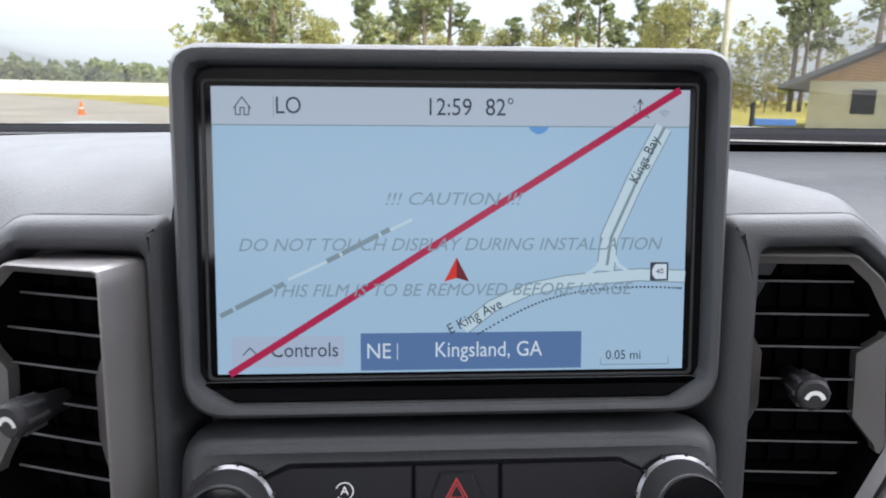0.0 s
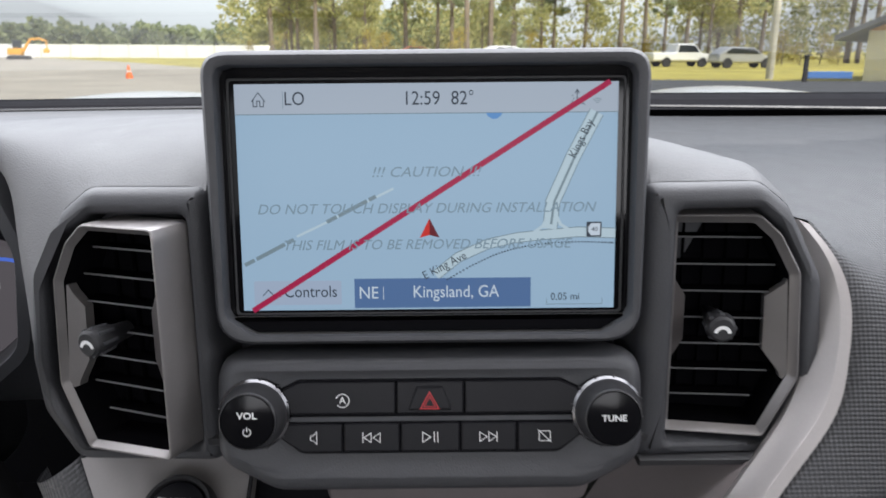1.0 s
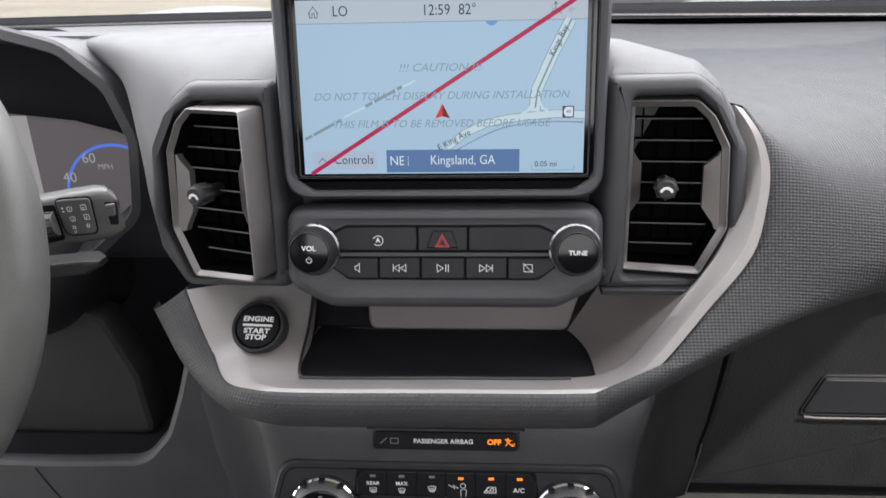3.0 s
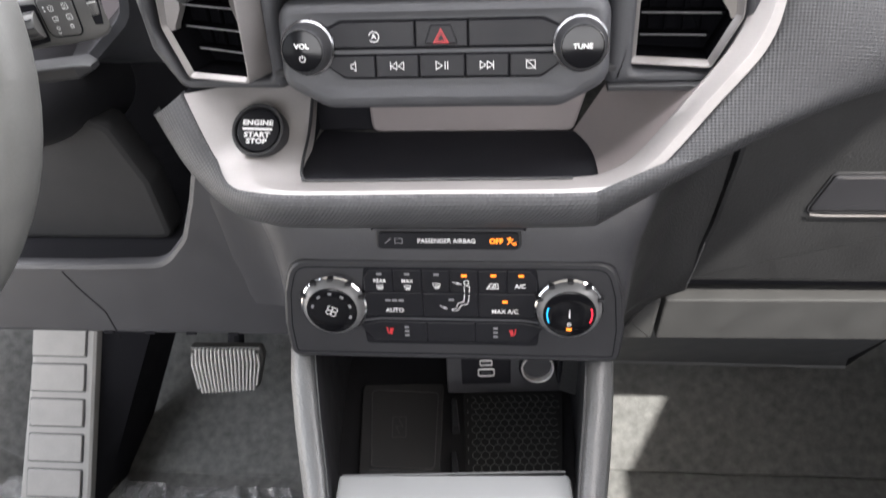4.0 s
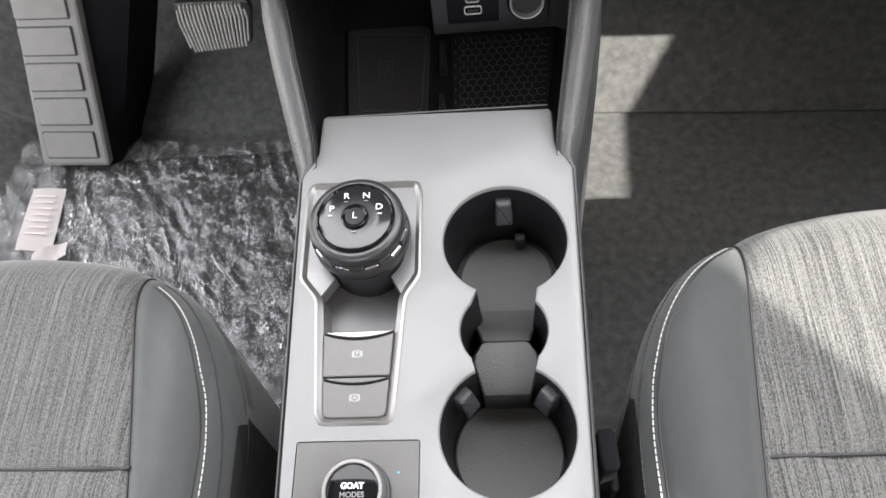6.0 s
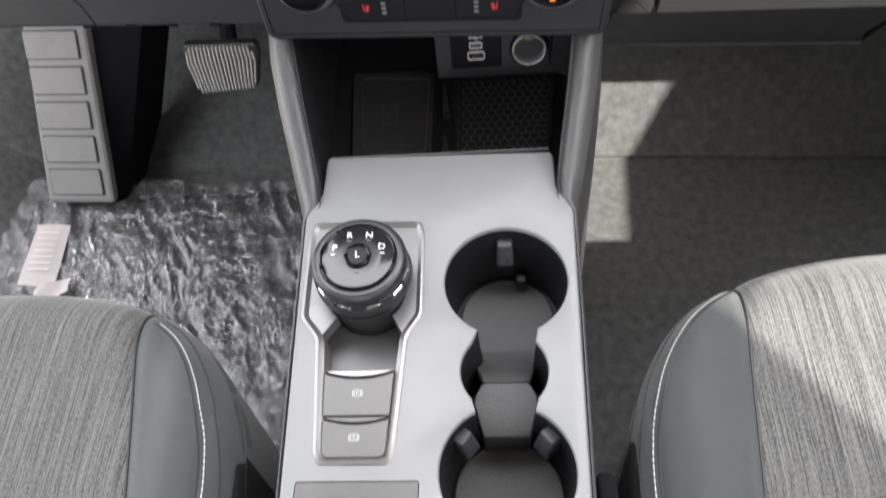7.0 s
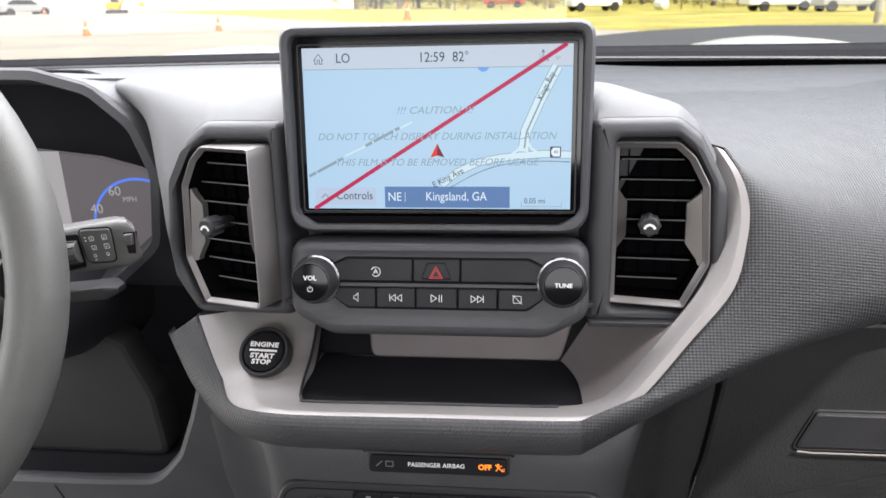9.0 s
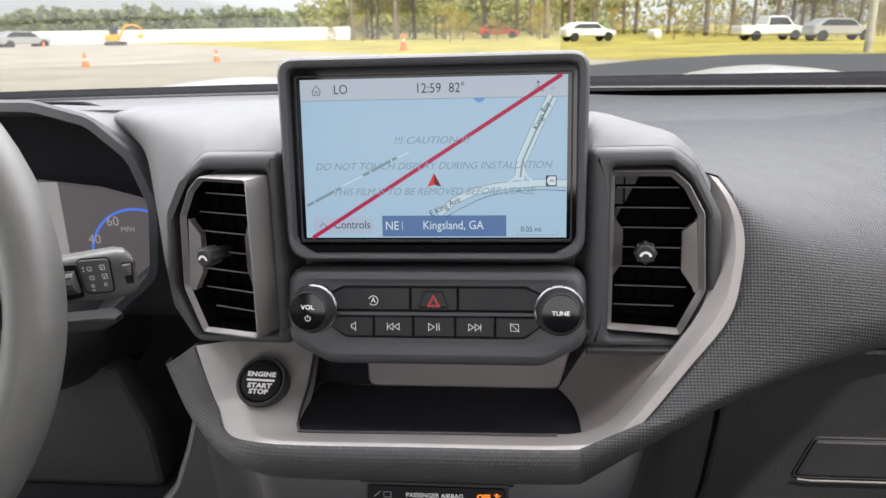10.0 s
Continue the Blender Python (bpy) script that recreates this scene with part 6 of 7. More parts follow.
part("key_front", plate(crescent(-0.1142, 0.0036, 0.0222, 0.0222)[::-1], 0.0010, -0.03, 0.0003, lay), SATIN, park, "bright lens-shaped front strip")
part("key_divider", plate(crescent(-0.1442, 0.0030, 0.0204, 0.0204)[::-1], 0.0004, -0.03, 0.0003, lay), KEYM, park)
for a, b_, w0, w1, ch in ((-0.1150, -0.1434, 0.0221, 0.0206, "P"), (-0.1450, -0.1690, 0.0204, 0.0190, "A")):
    n, r_ = 12, 0.0012 if ch == "P" else 0.005
    front_ = [(-0.0470 + w0 * (2 * k / n - 1), a - (0.0042 if ch == "P" else 0.0034) * (1 - (2 * k / n - 1) ** 2) - 0.0006, 0) for k in range(n + 1)]
    kk = part("key", plate(rpoly([(-0.0470 - w1, b_, r_)] + [(-0.0470 + w1, b_, r_)] + front_[::-1], 0.0, 6), 0.0008, -0.034, 0.0007, lay), KEYM, park)
    cy = (a + b_) / 2
    bm = ribbon(circle(-0.0470, cy, 0.0022, 20), 0.0004, 0.0010, lay, closed=True)
    for s in (-1, 1):
        ribbon([(-0.0470 + 0.0031 * math.cos(radians(t)) * s, cy + 0.0031 * math.sin(radians(t))) for t in range(-45, 46, 15)], 0.0005, 0.0010, lay, bm)
    part("brake_icon", bm, INK_GREY, kk)
    words(ch, 0.0034, INK_GREY, kk, (-0.0470, cy, 0.0010), (0, 0, 0))

mode = thing("drive_mode_dial", "round drive mode dial with a chrome ring on a grey plate", "dial", CON @ pose(0, 0, TOP))
part("plate", plate(offs(mode_hole, 0.0004), 0.0002, -0.01, 0.0008, lay), KEYM, mode, "dark grey plate")
MX, MY = -0.0425, -0.2130
part("collar", lathe([(0.0200, 0.0), (0.0195, 0.004), (0.0180, 0.005), (0.0172, 0.004)], 64, "z", (MX, MY, 0), caps=(False, False)), PLASTIC_SOFT, mode)
part("chrome_ring", lathe([(0.0178, 0.003), (0.0180, 0.012), (0.0168, 0.0138), (0.0150, 0.0138), (0.0143, 0.0120)], 64, "z", (MX, MY, 0), caps=(False, False)), SATIN, mode, "satin chrome ring")
part("face", lathe([(0.0146, 0.008), (0.0146, 0.0125), (0.0135, 0.0130), (0.0005, 0.0132)], 64, "z", (MX, MY, 0)), GLOSS, mode, "gloss black face")
words("GOAT", 0.0046, INK, mode, (MX, MY + 0.0022, 0.0134), (0, 0, 0), bold=0.0002)
words("MODES", 0.0042, INK_DIM, mode, (MX, MY - 0.0026, 0.0134), (0, 0, 0), bold=0.0001)
part("blue_lamp", patch(circle(-0.0190, -0.2012, 0.0006, 10), 0.0004, lay), glow("blue_lamp", (0.05, 0.4, 1.0), 1.0), mode)

# ---- glove box side ----
def leaned(bm, foot=0.42, k=-0.10):
    """Tips a panel back from its lower edge."""
    for v in bm.verts:
        v.co.y += (v.co.z - foot) * k
    return bm


glove = thing("glovebox", "closed dark grey glovebox with a bright-edged pull handle", "glovebox")
lid = rpoly([(0.2135, 0.600, 0.01), (0.2100, 0.535, 0.03), (0.2035, 0.472, 0.04), (0.1910, 0.4085, 0.005), (0.74, 0.408, 0.006), (0.74, 0.600, 0.006)][::-1], 0.01, 8)
part("lid", leaned(plate(lid, 0.370, 0.43, 0.004)), HARD, glove, "grained dark grey lid")
hw = rpoly([(0.284, 0.5215), (0.272, 0.486), (0.50, 0.486), (0.50, 0.5215)], 0.004)
part("handle_recess", leaned(ring(offs(hw, -0.0018), hw, 0.3685, 0.373, 0.0010)), PLASTIC_DARK, glove, "dark joint round the handle")
part("handle", leaned(plate(hw, 0.3672, 0.374, 0.0030)), FASCIA, glove, "smooth dark pull handle")
part("bright_edge", leaned(tube([(0.2745, 0.3668, 0.4845), (0.285, 0.3662, 0.4838), (0.50, 0.3662, 0.4838)], 0.0009, 8)), RIMM, glove, "bright lower edge of the handle")
part("upper_edge", leaned(tube([(0.290, 0.3680, 0.5190), (0.50, 0.3680, 0.5190)], 0.0006, 8)), TABM, glove)
side = thing("tunnel_side_panel", "dark grey panel beside the climate panel on the passenger side", "panel")
rows = []
for z, w, e in WIDE:
    k = max(0.15, min(1.0, (e - w) / 0.06))
    rows.append([Vector((q.x, q.y, z)) for q in spline([(w - 0.030, 0.300, 0), (w - 0.006, 0.293, 0), (w + 0.001, 0.303, 0), (w + 0.016 * k, 0.328, 0), (w + 0.036 * k, 0.347, 0), (e - 0.004, 0.3555, 0), (e - 0.0008, 0.3570, 0), (e, 0.3600, 0), (e, 0.40, 0)], 5)])
part("panel", sheet(rows), HARD, side, angle=70)
# thin paler bead that paints the highlight along the panel's edge
part("panel_edge_highlight", tube([(e - 0.0006, 0.3563, z) for z, w, e in [(0.460, 0, 0.1985), (0.445, 0, 0.1962), (0.430, 0, 0.1935), (0.4105, 0, 0.1895)]], 0.0006, 6), VINYL, side, "pale bead painted as the highlight on the panel edge")
STRIP = material("dull_grey_strip", (0.021, 0.0212, 0.0215), 0.62, bump=0.4, bump_scale=1000)
kick = thing("lower_trim_strip", "grey lower trim strip beneath the glovebox", "trim strip")
part("strip", plate(rpoly([(0.1748, 0.3400), (0.74, 0.3480), (0.74, 0.3950), (0.1785, 0.3870)], 0.003), 0.372, 0.43, 0.002), STRIP, kick)
part("end_piece", plate(rpoly([(0.122, 0.3385), (0.1715, 0.3390), (0.1755, 0.3870), (0.124, 0.3865)], 0.003), 0.372, 0.43, 0.003), STRIP, kick)
# near-black block paints the shadow in the gap under the lid
part("upper_void", box((0.45, 0.41, 0.403), (0.60, 0.04, 0.03), 0.004), DEEP, kick)
under = thing("footwell_cover", "dark panel under the dash on the passenger side", "panel")
part("cover", loft([[(0.115, 0.385, 0.352), (0.74, 0.385, 0.350)], [(0.115, 0.400, 0.324), (0.40, 0.400, 0.324)], [(0.115, 0.470, 0.226), (0.408, 0.470, 0.2255)], [(0.115, 0.4842, 0.2015), (0.417, 0.4842, 0.2005)]], closed=False), material("grey_felt_panel", (0.034, 0.035, 0.037), 0.7, var=0.15, bump=0.3), under)
part("edge_lip", loft([[(0.115, 0.4840, 0.2020), (0.417, 0.4840, 0.2010)], [(0.115, 0.4832, 0.1985), (0.418, 0.4832, 0.1975)], [(0.115, 0.489, 0.1955), (0.419, 0.489, 0.1945)], [(0.115, 0.60, 0.199), (0.425, 0.60, 0.199)]], closed=False), VINYL, under, "paler lower edge of the cover")
part("end_flange", loft([[(0.40, 0.400, 0.324), (0.40, 0.43, 0.34)], [(0.419, 0.489, 0.1945), (0.425, 0.56, 0.20)]], closed=False), PLASTIC_DARK, under)

# ---- gauges, stalk, steering wheel ----
gauge = thing("gauge_cluster", "dark digital gauge display with a blue speed arc", "gauge display", pose(0, 0.452, 0, 0))
face = rpoly([(-0.57, 0.60), (-0.245, 0.60), (-0.245, 0.672), (-0.29, 0.6935), (-0.325, 0.703), (-0.40, 0.712), (-0.50, 0.712), (-0.57, 0.70)], 0.004)
part("lens", plate(face, 0.0, 0.01, 0.001), glow("gauge_grey", (0.043, 0.038, 0.041), 1.0), gauge, "grey lit gauge lens")
part("side_field", patch([(-0.45, 0.62), (-0.3605, 0.62), (-0.3605, 0.7095), (-0.45, 0.7105)], -0.0003), glow("gauge_pale", (0.13, 0.125, 0.125), 1.0), gauge)
G_INK, G_BLUE = glow("gauge_white", (0.13, 0.13, 0.13), 1.0), glow("gauge_blue", (0.035, 0.075, 0.30), 1.0)
part("speed_arc", ribbon(arc(-0.292, 0.6385, 0.0455, 60, 176, 30), 0.0026, -0.0006), G_BLUE, gauge, "blue speed arc")
words("40", 0.0125, G_INK, gauge, (-0.3335, -0.0008, 0.6555))
words("60", 0.0125, G_INK, gauge, (-0.3135, -0.0008, 0.6725))
words("MPH", 0.0068, G_INK, gauge, (-0.3000, -0.0008, 0.6650))
words("82°", 0.0090, G_INK, gauge, (-0.3700, -0.0008, 0.7010))
bm = bmesh.new()
for z in (0.6945, 0.6915, 0.6885):
    ribbon([(-0.3665, z), (-0.3625, z)], 0.0008, -0.0008, bm=bm)
part("gauge_bars", bm, G_INK, gauge)

STALKM = material("mid_grey_stalk_plastic", (0.068, 0.067, 0.066), 0.5, bump=0.2)
stalk = thing("wiper_stalk", "dark grey wiper stalk with white printed symbols", "stalk", pose(-0.205, 0.283, 0.676, 0, -8, 0))
part("arm", box((-0.085, 0.018, 0.002), (0.10, 0.016, 0.020), 0.005), PLASTIC_DARK, stalk)


def stalk_section(x, z0, z1, r, deep=0.024):
    return yz(rpoly([(0.0, z0), (deep, z0 + 0.001), (deep, z1 - 0.001), (0.0, z1)], r, 4), x)


head_ = loft([stalk_section(-0.058, -0.0125, 0.0195, 0.005), stalk_section(-0.030, -0.0135, 0.0205, 0.006), stalk_section(-0.008, -0.0135, 0.0210, 0.007), stalk_section(-0.001, -0.0115, 0.0195, 0.007), stalk_section(0.0030, -0.0080, 0.0155, 0.006, 0.020)], (True, True))
for v_ in head_.verts:
    v_.co.x -= 0.66 * v_.co.y
part("head", head_, STALKM, stalk, "grey moulded head that tapers backwards")
panel = rpoly([(-0.0375, -0.0060, 0.006), (-0.0165, -0.0070, 0.004), (-0.0140, 0.0165, 0.003), (-0.0370, 0.0180, 0.003)], 0.003)
part("panel_joint", plate(offs(panel, -0.0009), -0.0003, 0.002, 0.0002), DEEP, stalk)
part("print_panel", plate(panel, -0.0012, 0.002, 0.0010), STALKM, stalk)
part("slider_slot", plate(rpoly([(-0.0062, -0.0030), (-0.0010, -0.0035), (0.0024, 0.0115), (-0.0058, 0.0120)], 0.001), -0.0006, 0.003, 0.0003), DEEP, stalk, "black slot of the end slider")
part("slider_tab", plate(rpoly([(-0.0052, 0.0030), (-0.0002, 0.0030), (0.0014, 0.0108), (-0.0050, 0.0110)], 0.001), -0.0032, 0.002, 0.0012), STALKM, stalk, "grey slider tab")
part("ring_gap", plate(rpoly([(-0.0560, -0.0100), (-0.0395, -0.0085), (-0.0385, 0.0150), (-0.0560, 0.0160)], 0.002), -0.0004, 0.004, 0.0003), DEEP, stalk, "dark gap round the twist ring")
part("twist_ring", tube([(-0.058, 0.0010, 0.0030), (-0.0405, 0.0010, 0.0030)], 0.0082, 20), STALKM, stalk, "grey twist ring")
for k in range(5):
    a = radians(200 + 35 * k)
    part("twist_ring_rib", box((-0.0480, 0.0010 + 0.0082 * math.sin(a), 0.0030 + 0.0082 * math.cos(a)), (0.013, 0.0016, 0.0014), 0.0004), PLASTIC_DARK, stalk)
bm = bmesh.new()
Q = -0.0014
for x in (-0.0290, -0.0195):
    for z in (0.0110, 0.0045):
        if x < -0.025:
            ribbon([(x - 0.0012, z - 0.0014), (x + 0.0012, z - 0.0014), (x + 0.0018, z + 0.0010), (x, z + 0.0016), (x - 0.0018, z + 0.0010)], 0.00035, Q, bm=bm, closed=True)
            ribbon([(x - 0.0004, z - 0.0012), (x + 0.0006, z + 0.0006)], 0.0003, Q, bm=bm)
        else:
            ribbon(rpoly([(x - 0.0017, z - 0.0016), (x + 0.0017, z - 0.0016), (x + 0.0017, z + 0.0016), (x - 0.0017, z + 0.0016)], 0.0004), 0.00035, Q, bm=bm, closed=True)
            ribbon([(x - 0.0006, z - 0.0016), (x - 0.0006, z), (x + 0.0008, z)], 0.0003, Q, bm=bm)
    ribbon(circle(x - 0.0010, -0.0012, 0.0010, 14), 0.0004, Q, bm=bm, closed=True)
for z in (0.0100, 0.0122):
    patch(circle(-0.0335, z, 0.0006, 8), Q, bm=bm)
ribbon([(-0.0312, -0.0036), (-0.0302, -0.0046), (-0.0292, -0.0036)], 0.0004, Q, bm=bm)
part("wiper_icons", bm, INK, stalk)
lever = thing("tilt_lever", "short black column release lever", "lever", pose(-0.262, 0.31, 0.632, 0, -6, 0))
part("lever", loft([yz(rpoly([(-0.010, -0.004), (0.010, -0.004), (0.012, 0.006), (-0.012, 0.006)], 0.003), -0.05), yz(rpoly([(-0.011, -0.004), (0.011, -0.004), (0.012, 0.006), (-0.012, 0.006)], 0.003), 0.018), yz(rpoly([(-0.005, -0.001), (0.005, -0.001), (0.006, 0.003), (-0.006, 0.003)], 0.002), 0.026)], (True, True)), PLASTIC_DARK, lever)
COVER = material("dull_black_cover", (0.017, 0.017, 0.018), 0.75, bump=0.2, spec=0.25)
shroud = thing("column_shroud", "black steering column shroud", "shroud")
rows = []
for y, w, h, zc in ((0.22, 0.040, 0.036, 0.645), (0.28, 0.050, 0.040, 0.620), (0.36, 0.060, 0.050, 0.590), (0.46, 0.075, 0.06, 0.57)):
    rows.append([(-0.37 + w * math.cos(2 * math.pi * k / 32), y, zc + h * math.sin(2 * math.pi * k / 32)) for k in range(32)])
part("shroud", loft(rows, (True, False)), PLASTIC_DARK, shroud)
part("lower_cover", plate(rpoly([(-0.62, 0.4275), (-0.272, 0.4275), (-0.278, 0.49), (-0.30, 0.545), (-0.345, 0.565), (-0.62, 0.58)], 0.012), 0.400, 0.43, 0.006), COVER, shroud, "dull grey lower cover")

wheel = thing("steering_wheel", "dark leather-covered steering wheel", "steering wheel", pose(-0.405, 0.209, 0.669, -19.3))
loops = []
for k in range(72):
    a = 2 * math.pi * k / 72
    loops.append([((0.176 + 0.0165 * math.cos(b_)) * math.cos(a), 0.0185 * math.sin(b_), (0.176 + 0.0165 * math.cos(b_)) * math.sin(a)) for b_ in [2 * math.pi * j / 18 for j in range(18)]])
part("rim", loft(loops + loops[:1]), LEATHER, wheel, "grained leather rim")
part("hub", plate(rpoly([(-0.075, -0.05, 0.03), (0.075, -0.05, 0.03), (0.085, 0.045, 0.03), (-0.085, 0.045, 0.03)], 0.03), 0.0, 0.06, 0.015), PLASTIC_DARK, wheel)
for pts in ([(0.07, 0.03, 0.0), (0.12, 0.015, 0.0), (0.165, 0.0, 0.01)], [(-0.07, 0.03, 0.0), (-0.12, 0.015, 0.0), (-0.165, 0.0, 0.01)], [(0.0, 0.03, -0.04), (0.0, 0.015, -0.11), (0.0, 0.0, -0.165)]):
    part("spoke", tube(pts, [0.022, 0.018, 0.016], 12), PLASTIC_DARK, wheel)

# ---- pedals and mat ----
rest = thing("footrest", "grey ribbed rubber footrest beside the carpet", "footrest", pose(-0.520, 0.372, 0.040, 51))
RESTM = material("grey_moulded_rubber", (0.175, 0.17, 0.163), 0.6, bump=0.4)
# near-black sheet stands in for the shade between footrest and carpet
part("shade_skirt", sheet([[(0.0445, v, -0.004), (0.0470, v, -0.012), (0.0475 + 0.25 * v, v, -0.030), (0.0480 + 0.25 * v, v + 0.03, -0.12)] for v in (0.0, 0.05, 0.10, 0.15, 0.20, 0.25, 0.30)]), DEEP, rest, "black sheet painting the shaded side down to the carpet")
part("base", plate(rpoly([(-0.049, 0.0), (0.046, 0.0), (0.047, 0.30), (-0.034, 0.30)], 0.008), 0.0, -0.03, 0.005, lay), RESTM, rest)
for k in range(6):
    v = 0.012 + 0.0435 * k
    part("tread", plate(rpoly([(-0.037, v), (0.033, v), (0.033, v + 0.033), (-0.037, v + 0.033)], 0.003), 0.0028, 0.0, 0.0012, lay), RESTM, rest)
    gap = rpoly([(-0.0385, v - 0.0015), (0.0345, v - 0.0015), (0.0345, v + 0.0345), (-0.0385, v + 0.0345)], 0.003)
    part("tread_groove", ring(gap, offs(gap, 0.0018), 0.0006, 0.0, 0.0002, lay), PLASTIC_DARK, rest)
brake = thing("brake_pedal", "wide brake pedal with a ribbed metal pad", "pedal", pose(-0.3165, 0.502, 0.1535, -8, -2, 2))
padl = rpoly([(-0.040, 0.0365, 0.006), (0.051, 0.0330, 0.006), (0.0525, 0.018, 0.01), (0.036, -0.0310, 0.008), (-0.048, -0.0365, 0.008), (-0.0445, 0.018, 0.01)][::-1], 0.006)
part("pad", plate(padl, 0.0, 0.010, 0.003), material("dark_gap", (0.06, 0.058, 0.056), 0.4, 0.5), brake)
for k in range(18):
    x = -0.0395 + 0.079 * k / 17
    h = (0.0345 if 0 < k < 17 else 0.027) - 0.0040 * k / 17
    part("rib", loft([[(x * q + 0.14 * z + w_, y_, z) for w_, y_ in ((-0.0011, 0.001), (-0.0008, -0.0036), (0.0008, -0.0036), (0.0011, 0.001))] for z, q in ((-h, 0.97), (-h * 0.3, 1.03), (h * 0.4, 1.10), (h, 1.06))], (True, True)), STEEL, brake)
part("arm", tube([(0.01, 0.01, 0.0), (0.015, 0.03, 0.06), (0.02, 0.06, 0.16), (0.02, 0.10, 0.26)], 0.010, 10), DEEP, brake)

mat = thing("floor_mat", "dark carpet floor mat under crinkled clear film", "floor mat")
part("pile", plate(rpoly([(-0.635, -0.20), (-0.150, -0.20), (-0.150, 0.425), (-0.50, 0.402), (-0.635, 0.395)], 0.03), 0.011, 0.003, 0.004, lay), material("black_mat_pile", (0.02, 0.02, 0.021), 0.95, var=0.4, scale=90, bump=1.0, bump_scale=500), mat)
film = thing("protective_film", "loose crinkled clear plastic film lying over the mat", "plastic film")
rows = []
for j in range(190):
    y = -0.12 + 0.545 * j / 189
    row = []
    for i in range(170):
        x = -0.645 + 0.500 * i / 169
        z = 0.0165 + 0.006 * abs(noise.noise((x * 17, y * 11, 2))) + 0.0055 * (1 - abs(noise.noise((x * 42 + y * 16, y * 24, 5)))) ** 3
        z += 0.0018 * (1 - abs(noise.noise((x * 95 + 2 * noise.noise((x * 20, y * 20, 1)), y * 55, 9)))) ** 4
        row.append((x + 0.003 * noise.noise((x * 30, y * 30, 7)), y + 0.012 * noise.noise((x * 7, 0, 3)) * (j / 189), z))
    rows.append(row)
part("film", sheet(rows), FILM, film, angle=80)
tag = thing("paper_tag", "creased white paper tag lying on the clear film", "paper tag")
rows = []
for i in range(7):
    u = i / 6
    rows.append([(-0.581 + 0.046 * u + 0.008 * v, 0.345 - 0.092 * v, 0.0255 + 0.003 * math.sin(3 * u + 2 * v)) for v in [k / 6 for k in range(7)]])
bm = sheet(rows)
part("sheet", bm, PAPER, tag)
bm = bmesh.new()
for k in range(7):
    v = 0.15 + 0.1 * k
    ribbon([(-0.573 + 0.008 * v, 0.345 - 0.092 * v), (-0.545 + 0.008 * v, 0.345 - 0.092 * v)], 0.0022, 0.0300, lay, bm)
part("print_bars", bm, material("faded_print", (0.55, 0.48, 0.47), 0.7), tag)
rows = []
for i in range(6):
    u = i / 5
    rows.append([(-0.548 + 0.038 * u + 0.010 * v, 0.248 + 0.020 * u - 0.022 * v, 0.027 + 0.004 * math.sin(5 * u + 3 * v)) for v in [k / 5 for k in range(6)]])
part("torn_corner", sheet(rows), PAPER, tag)


# ---- seats ----
# dark side cloth, with the shadow beside the cushion added to its colour
SKIRT = material("shaded_dark_side_cloth", (0.012, 0.0125, 0.0135), 0.8, var=0.1, scale=120, bump=0.4, bump_scale=2000)


